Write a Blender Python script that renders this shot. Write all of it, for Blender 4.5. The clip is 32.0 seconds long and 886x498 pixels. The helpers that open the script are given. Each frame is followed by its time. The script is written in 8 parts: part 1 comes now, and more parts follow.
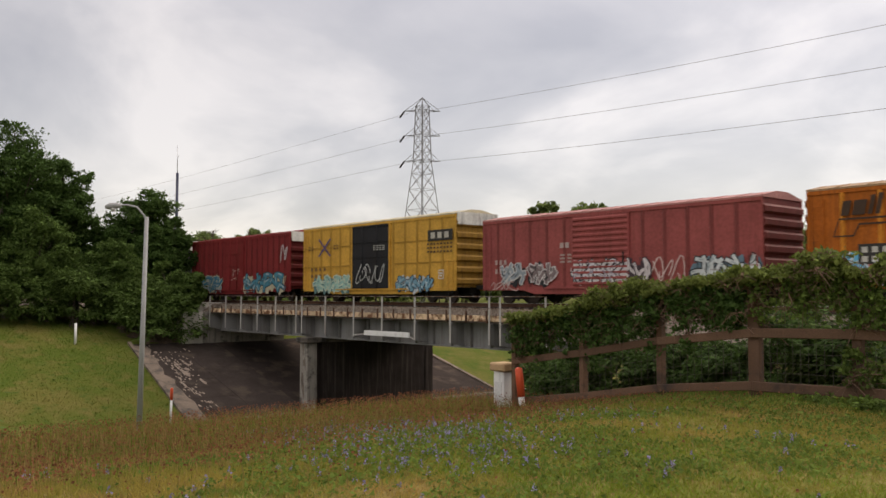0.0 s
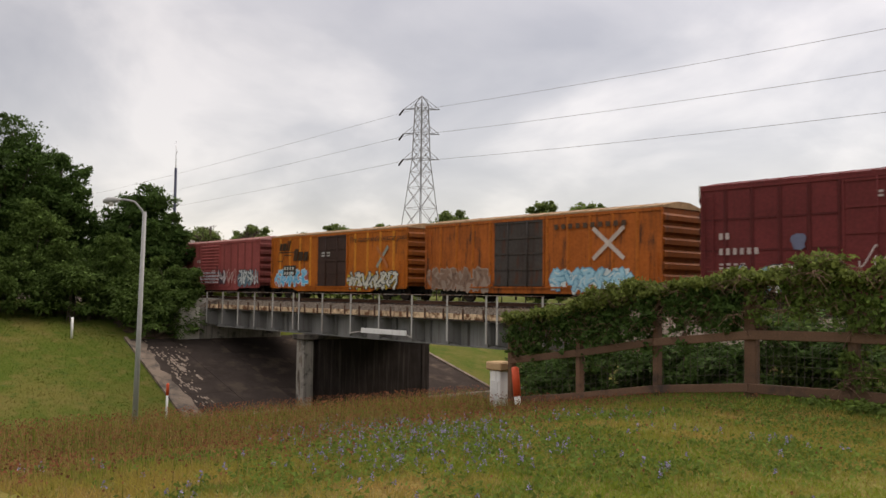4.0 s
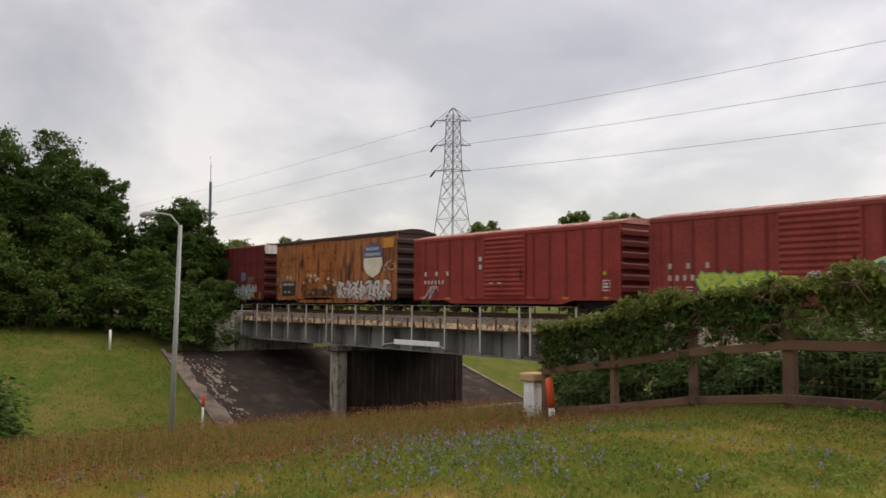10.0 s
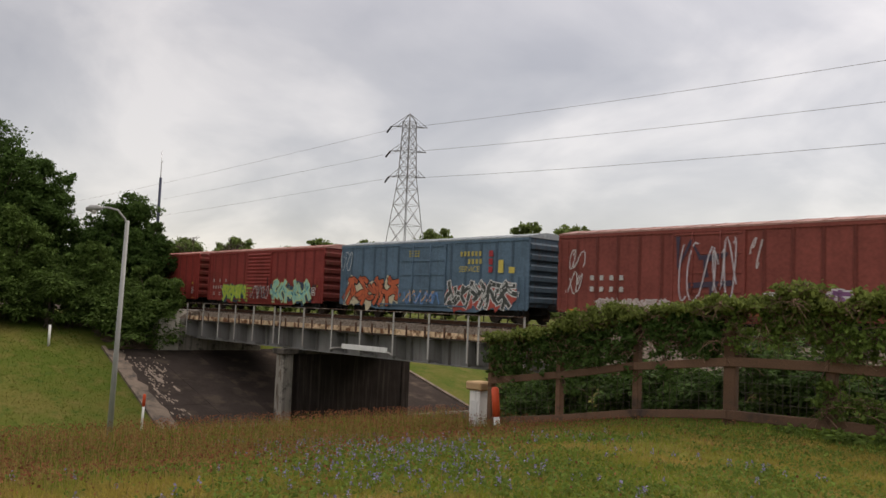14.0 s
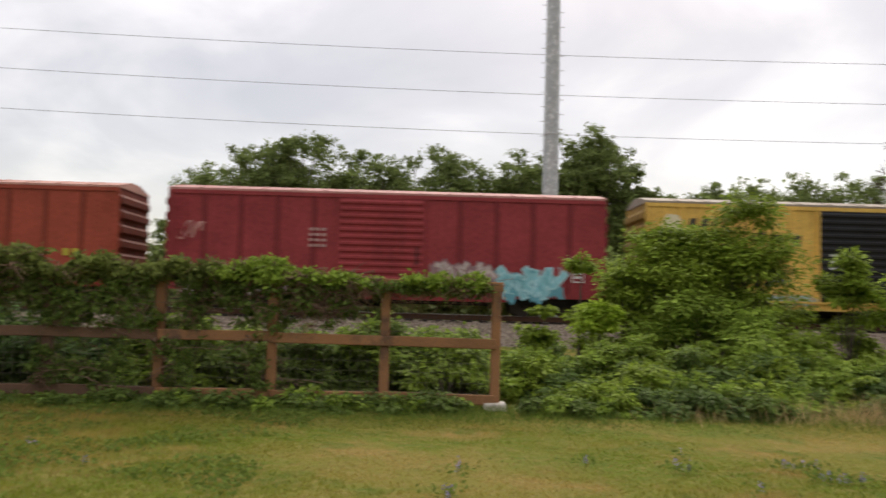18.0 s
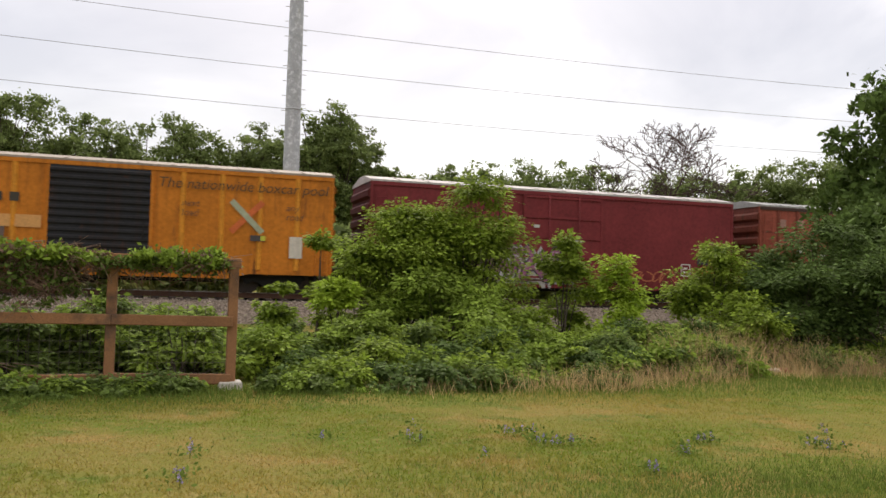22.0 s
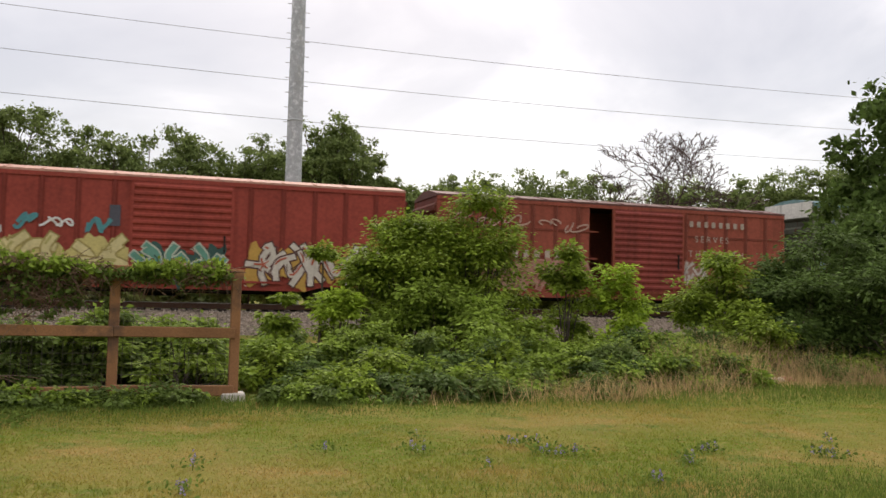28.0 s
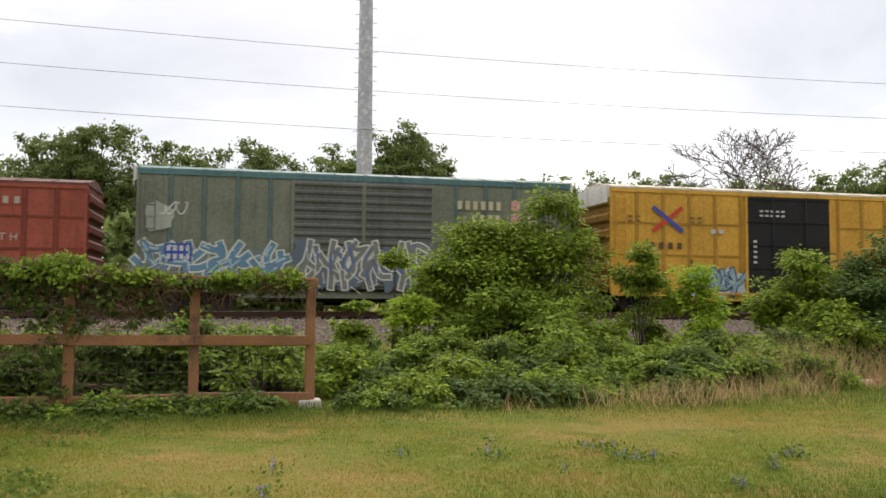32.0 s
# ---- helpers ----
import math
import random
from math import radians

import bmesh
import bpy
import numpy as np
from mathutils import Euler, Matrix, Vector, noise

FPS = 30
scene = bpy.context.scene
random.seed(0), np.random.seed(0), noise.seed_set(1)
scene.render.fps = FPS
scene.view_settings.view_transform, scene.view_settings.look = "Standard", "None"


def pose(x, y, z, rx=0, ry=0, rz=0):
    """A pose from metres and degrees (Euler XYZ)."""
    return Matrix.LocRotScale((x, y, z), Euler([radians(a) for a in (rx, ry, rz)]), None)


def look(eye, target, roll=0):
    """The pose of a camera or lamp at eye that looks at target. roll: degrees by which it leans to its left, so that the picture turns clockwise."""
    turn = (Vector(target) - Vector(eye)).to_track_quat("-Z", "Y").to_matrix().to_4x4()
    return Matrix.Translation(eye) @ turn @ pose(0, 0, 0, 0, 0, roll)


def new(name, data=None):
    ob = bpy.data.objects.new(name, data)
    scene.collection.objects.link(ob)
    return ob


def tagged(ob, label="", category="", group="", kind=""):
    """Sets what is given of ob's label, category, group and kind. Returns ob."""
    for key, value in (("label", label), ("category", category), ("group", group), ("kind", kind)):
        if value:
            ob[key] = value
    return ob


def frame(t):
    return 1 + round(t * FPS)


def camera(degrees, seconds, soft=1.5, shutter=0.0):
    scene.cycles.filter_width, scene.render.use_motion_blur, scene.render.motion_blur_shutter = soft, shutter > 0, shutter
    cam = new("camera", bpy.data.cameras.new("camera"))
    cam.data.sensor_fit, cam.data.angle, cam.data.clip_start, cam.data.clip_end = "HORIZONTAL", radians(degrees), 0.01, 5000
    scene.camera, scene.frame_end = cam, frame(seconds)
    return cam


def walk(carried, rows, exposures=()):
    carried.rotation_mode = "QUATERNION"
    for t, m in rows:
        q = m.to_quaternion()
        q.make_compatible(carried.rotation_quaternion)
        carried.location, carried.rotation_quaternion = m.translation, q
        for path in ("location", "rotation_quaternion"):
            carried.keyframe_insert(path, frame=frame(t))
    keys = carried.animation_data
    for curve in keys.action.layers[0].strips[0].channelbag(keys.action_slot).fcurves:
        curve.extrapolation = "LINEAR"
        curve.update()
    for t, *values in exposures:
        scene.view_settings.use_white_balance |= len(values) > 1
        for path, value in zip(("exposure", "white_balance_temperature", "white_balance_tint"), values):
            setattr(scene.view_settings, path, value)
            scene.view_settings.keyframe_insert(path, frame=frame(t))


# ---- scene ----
cam = camera(54.57, 32.0, soft=1.5, shutter=0.25)
EYE = Vector((0.0, 0.0, 1.6))


def aim(az, el, roll):
    a, e = radians(az), radians(el)
    way = Vector((math.sin(a) * math.cos(e), math.cos(a) * math.cos(e), math.sin(e)))
    return look(EYE, EYE + way * 30, roll)


# seconds, azimuth from the track's normal, elevation, roll
walk(cam, [(t, aim(a, e, r)) for t, a, e, r in [
    (0.0, -49.53, 3.04, 0.02), (0.5, -49.17, 3.21, 0.47), (1.0, -48.68, 3.33, 0.79), (1.5, -48.41, 3.22, 0.70), (2.0, -48.51, 3.10, 0.58),
    (2.5, -49.29, 2.87, 0.55), (4.5, -49.35, 2.97, 0.73), (5.0, -48.61, 3.10, 0.81), (5.5, -47.79, 3.17, 0.79), (6.0, -47.29, 3.19, 0.74),
    (6.5, -46.88, 3.25, 0.97), (7.0, -47.08, 3.29, 0.93), (7.5, -48.17, 3.29, 1.18), (8.0, -49.40, 3.27, 0.66), (8.5, -49.88, 3.15, 0.19),
    (9.0, -51.32, 3.24, 0.17), (9.5, -53.62, 3.51, 0.47), (10.0, -51.55, 3.66, 0.41), (10.5, -49.70, 3.88, 0.73), (11.0, -48.20, 4.00, 0.70),
    (11.5, -48.85, 4.08, 1.38), (12.0, -48.17, 4.40, 1.25), (12.5, -48.26, 4.61, 0.67), (13.0, -48.20, 4.51, 1.12), (13.5, -48.06, 4.24, 2.27),
    (15.5, -48.96, 4.09, 1.97), (16.0, -48.32, 4.10, 1.64), (16.5, -41.96, 4.07, 2.49), (17.0, -26.96, 3.93, 1.90), (17.5, -13.01, 3.71, 2.49),
    (18.0, 0.64, 3.52, 1.55), (18.5, 10.50, 4.34, 0.47), (19.0, 13.85, 3.84, 1.25), (19.5, 19.40, 3.63, 2.23), (20.0, 18.84, 3.10, 0.84),
    (20.5, 18.74, 2.58, 1.16), (21.0, 18.58, 2.35, 1.12), (21.5, 18.35, 2.36, 1.09), (22.0, 17.91, 2.44, 1.62), (22.5, 17.74, 2.64, 1.56),
    (23.0, 17.69, 2.70, 1.56), (23.5, 17.64, 2.71, 1.74), (24.0, 17.61, 2.91, 1.65), (24.5, 17.52, 3.11, 1.28), (26.5, 17.44, 3.45, 0.91),
    (27.0, 17.79, 3.39, 1.05), (27.5, 17.77, 3.32, 0.99), (28.0, 17.74, 3.12, 1.34), (28.5, 16.84, 3.01, 0.80), (29.0, 15.27, 2.79, 0.75),
    (29.5, 14.94, 2.64, 0.57), (30.0, 14.79, 2.79, 0.65), (30.5, 14.03, 3.16, 0.54), (31.0, 13.24, 3.23, 0.34), (31.5, 12.94, 3.30, 0.43),
    (32.0, 13.00, 3.40, 0.40),
]], exposures=[(0.0, -0.03, 7300, 16), (9.0, -0.04, 7300, 16), (11.0, -0.1, 7250, 15), (13.0, -0.17, 7250, 15), (16.0, -0.17, 7250, 15), (17.0, -0.38, 7250, 15), (17.6, -0.18, 7200, 15), (18.6, 0.14, 7100, 14), (20.0, 0.0, 7150, 15), (21.0, 0.04, 7150, 15), (22.0, 0.18, 7150, 15), (24.5, 0.24, 7100, 14), (28.0, 0.1, 7150, 15), (30.0, 0.19, 7100, 14), (32.0, 0.26, 7050, 13)])

# ---------------------------------------------------------------- light
SUN_AZ, SUN_EL = 14.0, 42.0
world = bpy.data.worlds.new("overcast_sky")
scene.world = world
world.use_nodes = True
wn, wl = world.node_tree.nodes, world.node_tree.links
wn.clear()


def wnode(kind, **sets):
    n = wn.new(kind)
    for k, v in sets.items():
        n.inputs[k].default_value = v
    return n


sky = wn.new("ShaderNodeTexSky")
sky.sky_type = "NISHITA"
sky.sun_disc = False
sky.sun_elevation = radians(SUN_EL)
sky.sun_rotation = radians(SUN_AZ)
sky_bg = wnode("ShaderNodeBackground", Strength=0.05)
wl.new(sky.outputs[0], sky_bg.inputs["Color"])
tc = wn.new("ShaderNodeTexCoord")
# the cloud deck: a flat layer seen in perspective
sep = wn.new("ShaderNodeSeparateXYZ")
wl.new(tc.outputs["Generated"], sep.inputs[0])
zc = wn.new("ShaderNodeMath"); zc.operation = "MAXIMUM"; zc.inputs[1].default_value = 0.0
wl.new(sep.outputs["Z"], zc.inputs[0])
za = wn.new("ShaderNodeMath"); za.operation = "ADD"; za.inputs[1].default_value = 0.42
wl.new(zc.outputs[0], za.inputs[0])
div = wn.new("ShaderNodeVectorMath"); div.operation = "DIVIDE"
comb = wn.new("ShaderNodeCombineXYZ")
for k in "XYZ":
    wl.new(za.outputs[0], comb.inputs[k])
wl.new(tc.outputs["Generated"], div.inputs[0])
wl.new(comb.outputs[0], div.inputs[1])
n1 = wnode("ShaderNodeTexNoise", Scale=2.1, Detail=6.0, Roughness=0.5, Distortion=0.4)
wl.new(div.outputs[0], n1.inputs["Vector"])
ramp = wn.new("ShaderNodeValToRGB")
ramp.color_ramp.elements[0].position, ramp.color_ramp.elements[0].color = 0.37, (0.36, 0.365, 0.385, 1)
ramp.color_ramp.elements[1].position, ramp.color_ramp.elements[1].color = 0.64, (0.68, 0.68, 0.68, 1)
mid = ramp.color_ramp.elements.new(0.5)
mid.color = (0.46, 0.465, 0.48, 1)
wl.new(n1.outputs["Fac"], ramp.inputs[0])
sun_dir = Vector((math.sin(radians(SUN_AZ)) * math.cos(radians(SUN_EL)), math.cos(radians(SUN_AZ)) * math.cos(radians(SUN_EL)), math.sin(radians(SUN_EL))))
cloud_bg = wn.new("ShaderNodeBackground")
wl.new(ramp.outputs[0], cloud_bg.inputs["Color"])
# an overcast sky grows brighter towards the zenith
zen = wn.new("ShaderNodeMapRange")
for k, v in (("From Min", 0.28), ("From Max", 1.0), ("To Min", 1.0), ("To Max", 3.4)):
    zen.inputs[k].default_value = v
wl.new(sep.outputs["Z"], zen.inputs["Value"])
wl.new(zen.outputs[0], cloud_bg.inputs["Strength"])
add = wn.new("ShaderNodeAddShader")
wout = wn.new("ShaderNodeOutputWorld")
wl.new(sky_bg.outputs[0], add.inputs[0])
wl.new(cloud_bg.outputs[0], add.inputs[1])
wl.new(add.outputs[0], wout.inputs["Surface"])

sun = new("sun", bpy.data.lights.new("sun", "SUN"))
sun.data.energy, sun.data.angle, sun.data.color = 1.4, radians(25), (1.0, 0.95, 0.86)
sun.matrix_world = look(sun_dir * 100, (0, 0, 0))

# ---------------------------------------------------------------- materials
MATS = {}


def material(name, colour, rough=0.7, metal=0.0, vary=0.25, scale=3.0, fine=40.0, bump=0.15, stain=None, stain_at=0.62, stain_scale=1.2,
             per_object=0.0, island=0.0, translucent=0.0, streak=0.0, streak_colour=(0.02, 0.017, 0.014), gloss=0.3, stretch=1.0):
    """Base colour with variation at two scales, stains or vertical streaks with a shape of their own, and fine relief."""
    if name in MATS:
        return MATS[name]
    if translucent:
        gloss = 0.05
    m = bpy.data.materials.new(name)
    m.use_nodes = True
    n, l = m.node_tree.nodes, m.node_tree.links
    bsdf = n["Principled BSDF"]
    bsdf.inputs["Roughness"].default_value = rough
    bsdf.inputs["Metallic"].default_value = metal
    bsdf.inputs["Specular IOR Level"].default_value = gloss
    co = n.new("ShaderNodeTexCoord")
    big = n.new("ShaderNodeTexNoise")
    big.inputs["Scale"].default_value, big.inputs["Detail"].default_value = scale, 5
    l.new(co.outputs["Object"], big.inputs["Vector"])
    small = n.new("ShaderNodeTexNoise")
    small.inputs["Scale"].default_value, small.inputs["Detail"].default_value = fine, 3
    l.new(co.outputs["Object"], small.inputs["Vector"])
    both = n.new("ShaderNodeMath"); both.operation = "ADD"
    l.new(big.outputs["Fac"], both.inputs[0]); l.new(small.outputs["Fac"], both.inputs[1])
    val = n.new("ShaderNodeMapRange")
    for k, v in (("From Min", 0.6), ("From Max", 1.4), ("To Min", 1 - vary), ("To Max", 1 + vary)):
        val.inputs[k].default_value = v
    l.new(both.outputs[0], val.inputs["Value"])
    value = val.outputs[0]
    if per_object or island:
        src = n.new("ShaderNodeObjectInfo").outputs["Random"] if per_object else n.new("ShaderNodeNewGeometry").outputs["Random Per Island"]
        r = n.new("ShaderNodeMapRange")
        a = per_object or island
        r.inputs["To Min"].default_value, r.inputs["To Max"].default_value = 1 - a, 1 + a
        l.new(src, r.inputs["Value"])
        mul = n.new("ShaderNodeMath"); mul.operation = "MULTIPLY"
        l.new(value, mul.inputs[0]); l.new(r.outputs[0], mul.inputs[1])
        value = mul.outputs[0]
    hsv = n.new("ShaderNodeHueSaturation")
    hsv.inputs["Color"].default_value = (*colour, 1)
    l.new(value, hsv.inputs["Value"])
    colour_out = hsv.outputs[0]
    if stain:
        sn = n.new("ShaderNodeTexNoise")
        sn.inputs["Scale"].default_value, sn.inputs["Detail"].default_value, sn.inputs["Roughness"].default_value = stain_scale, 8, 0.62
        mp = n.new("ShaderNodeMapping")
        mp.inputs["Scale"].default_value = (1, 1, stretch)
        l.new(co.outputs["Object"], mp.inputs["Vector"])
        l.new(mp.outputs[0], sn.inputs["Vector"])
        ra = n.new("ShaderNodeMapRange")
        ra.inputs["From Min"].default_value, ra.inputs["From Max"].default_value = stain_at - 0.06, stain_at + 0.06
        l.new(sn.outputs["Fac"], ra.inputs["Value"])
        mx = n.new("ShaderNodeMix"); mx.data_type = "RGBA"
        mx.inputs["B"].default_value = (*stain, 1)
        l.new(ra.outputs[0], mx.inputs["Factor"]); l.new(colour_out, mx.inputs["A"])
        colour_out = mx.outputs["Result"]
    if streak:
        mp = n.new("ShaderNodeMapping")
        mp.inputs["Scale"].default_value = (2.2, 2.2, 0.12)
        l.new(co.outputs["Object"], mp.inputs["Vector"])
        sn = n.new("ShaderNodeTexNoise")
        sn.inputs["Scale"].default_value, sn.inputs["Detail"].default_value, sn.inputs["Roughness"].default_value = 2.0, 7, 0.65
        l.new(mp.outputs[0], sn.inputs["Vector"])
        ra = n.new("ShaderNodeMapRange")
        for k, v in (("From Min", 0.5), ("From Max", 0.78), ("To Min", 0.0), ("To Max", streak)):
            ra.inputs[k].default_value = v
        l.new(sn.outputs["Fac"], ra.inputs["Value"])
        mx = n.new("ShaderNodeMix"); mx.data_type = "RGBA"
        mx.inputs["B"].default_value = (*streak_colour, 1)
        l.new(ra.outputs[0], mx.inputs["Factor"]); l.new(colour_out, mx.inputs["A"])
        colour_out = mx.outputs["Result"]
    l.new(colour_out, bsdf.inputs["Base Color"])
    if bump:
        b = n.new("ShaderNodeBump")
        b.inputs["Strength"].default_value, b.inputs["Distance"].default_value = bump, 0.02
        l.new(both.outputs[0], b.inputs["Height"])
        l.new(b.outputs[0], bsdf.inputs["Normal"])
    if translucent:
        tr = n.new("ShaderNodeBsdfTranslucent")
        l.new(colour_out, tr.inputs["Color"])
        ms = n.new("ShaderNodeMixShader")
        ms.inputs[0].default_value = translucent
        l.new(bsdf.outputs[0], ms.inputs[1]); l.new(tr.outputs[0], ms.inputs[2])
        l.new(ms.outputs[0], n["Material Output"].inputs["Surface"])
    MATS[name] = m
    return m


def paint(name, colour, rough=0.6, rust=0.45):
    """Weathered car paint: faded, streaked from above, with rust breaking through in patches on the worst cars."""
    patch = (0.085, 0.034, 0.018) if rust >= 0.4 else None
    return material("paint_" + name, colour, rough, 0.0, 0.28, 0.7, 9.0, 0.06, stain=patch, stain_at=0.74 - 0.18 * rust, stain_scale=2.4, stretch=0.22, gloss=0.14, streak=min(1.0, rust * 1.1 + 0.1), streak_colour=(0.045, 0.022, 0.014))


M_CONC = material("weathered_concrete", (0.29, 0.262, 0.225), 0.9, 0, 0.25, 1.5, 30, 0.3, stain=(0.10, 0.09, 0.078), stain_at=0.58, stain_scale=1.6, gloss=0.05, streak=0.8)
M_CONC_PALE = material("pale_concrete", (0.52, 0.48, 0.42), 0.9, 0, 0.2, 2.0, 40, 0.3, stain=(0.2, 0.17, 0.14), stain_at=0.66)
M_STEEL_GREY = material("grey_painted_steel", (0.235, 0.228, 0.220), 0.6, 0.1, 0.15, 1.5, 30, 0.05, streak=0.6, streak_colour=(0.09, 0.05, 0.035))
M_STEEL_PALE = material("pale_painted_steel", (0.440, 0.420, 0.390), 0.6, 0.0, 0.2, 2, 40, 0.05, streak=0.9, streak_colour=(0.16, 0.09, 0.06))
M_GALV = material("galvanised_steel", (0.45, 0.46, 0.47), 0.45, 0.6, 0.12, 1.0, 30, 0.04)
M_TIMBER_PALE = material("weathered_timber", (0.64, 0.47, 0.30), 0.9, 0, 0.35, 1.2, 30, 0.3, stain=(0.17, 0.075, 0.038), stain_at=0.53, stain_scale=2.0, per_object=0.2)
M_RAILING = material("rust_flecked_railing", (0.26, 0.22, 0.19), 0.7, 0.1, 0.25, 2, 30, 0.05, stain=(0.12, 0.06, 0.035), stain_at=0.5, stain_scale=3.0)
M_TIE = material("creosoted_timber", (0.055, 0.042, 0.034), 0.9, 0, 0.35, 2, 30, 0.3, per_object=0.3)
M_RUST = material("rusty_steel", (0.11, 0.055, 0.035), 0.85, 0.1, 0.3, 3, 50, 0.2)
M_RAILHEAD = material("worn_rail_head", (0.5, 0.48, 0.46), 0.3, 0.9, 0.1, 3, 50, 0.02)
M_BLACK = material("grimy_black_iron", (0.018, 0.016, 0.015), 0.8, 0.1, 0.3, 3, 30, 0.2)
M_WHEEL = material("worn_wheel_steel", (0.06, 0.045, 0.038), 0.6, 0.5, 0.3, 3, 30, 0.1)
M_FENCE = material("brown_stained_timber", (0.265, 0.128, 0.058), 0.85, 0, 0.3, 1.5, 45, 0.3, per_object=0.15, stain=(0.10, 0.06, 0.04), stain_at=0.6)
M_FENCE_OLD = material("weathered_brown_timber", (0.135, 0.076, 0.047), 0.9, 0, 0.3, 1.5, 45, 0.3, per_object=0.15, stain=(0.05, 0.035, 0.028), stain_at=0.6)
M_WIRE = material("rusted_wire", (0.10, 0.085, 0.07), 0.7, 0.3, 0.1)
M_TOWER = material("dull_tower_steel", (0.26, 0.26, 0.27), 0.6, 0.2, 0.12)
M_LAMP = material("dull_lamp_steel", (0.30, 0.30, 0.29), 0.6, 0.2, 0.12)
M_CABLE = material("aluminium_cable", (0.30, 0.30, 0.32), 0.6, 0.3, 0.1)
M_BARK = material("grey_brown_bark", (0.09, 0.07, 0.055), 0.95, 0, 0.35, 4, 40, 0.6)
M_DEAD = material("bare_grey_twigs", (0.070, 0.046, 0.040), 0.95, 0, 0.3, 4, 40, 0.3)
M_ROAD = material("asphalt", (0.055, 0.054, 0.053), 0.9, 0, 0.3, 1.0, 80, 0.4, gloss=0.05)
M_WHITE = material("white_paint", (0.75, 0.74, 0.71), 0.6, 0, 0.1, 2, 30, 0.05, streak=0.3)
M_RED_PLASTIC = material("orange_red_plastic", (0.62, 0.085, 0.03), 0.5, 0, 0.1, 2, 30, 0.05)
M_GLASS_DARK = material("dark_window_glass", (0.02, 0.022, 0.025), 0.08, 0, 0.05, 2, 30, 0.0)
LEAF_TREE = material("tree_leaves", (0.062, 0.108, 0.028), 0.6, 0, 0.3, 0.35, 6, 0.0, island=0.38, translucent=0.3)
LEAF_FAR = material("oak_leaves", (0.165, 0.215, 0.070), 0.6, 0, 0.3, 0.25, 5, 0.0, island=0.45, translucent=0.42)
LEAF_MID = material("ash_leaves", (0.088, 0.138, 0.035), 0.6, 0, 0.3, 0.4, 6, 0.0, island=0.45, translucent=0.3)
LEAF_BUSH = material("bush_leaves", (0.205, 0.285, 0.036), 0.55, 0, 0.35, 0.7, 8, 0.0, island=0.45, translucent=0.32)
LEAF_LIME = material("fresh_lime_leaves", (0.300, 0.420, 0.045), 0.55, 0, 0.25, 0.9, 8, 0.0, island=0.3, translucent=0.4)
LEAF_WEED = material("weed_leaves", (0.190, 0.272, 0.040), 0.6, 0, 0.35, 0.8, 8, 0.0, island=0.4, translucent=0.3)
LEAF_VINE = material("vine_leaves", (0.118, 0.172, 0.040), 0.6, 0, 0.4, 0.8, 8, 0.0, island=0.45, translucent=0.35)
LEAF_CREST = material("sunlit_vine_leaves", (0.138, 0.168, 0.042), 0.6, 0, 0.4, 0.8, 8, 0.0, island=0.45, translucent=0.35)
STEM_DRY = material("dead_vine_stems", (0.17, 0.105, 0.07), 0.95, 0, 0.35, 2, 20, 0.1, island=0.3)
GRASS_BLADE = material("grass_blades", (0.125, 0.165, 0.022), 0.7, 0, 0.35, 0.3, 4, 0.0, island=0.4, translucent=0.35)
GRASS_DRY = material("dry_straw", (0.30, 0.205, 0.085), 0.85, 0, 0.3, 0.5, 5, 0.0, island=0.35, translucent=0.25)
GRASS_STRAW = material("pale_straw", (0.460, 0.330, 0.165), 0.85, 0, 0.3, 0.5, 5, 0.0, island=0.35, translucent=0.3)
PETAL_BLUE = material("bluebonnet_petals", (0.260, 0.225, 0.390), 0.7, 0, 0.25, 1, 8, 0.0, island=0.4, translucent=0.3)
PETAL_RED = material("rust_red_flower_heads", (0.235, 0.095, 0.050), 0.8, 0, 0.3, 1, 8, 0.0, island=0.5, translucent=0.25)


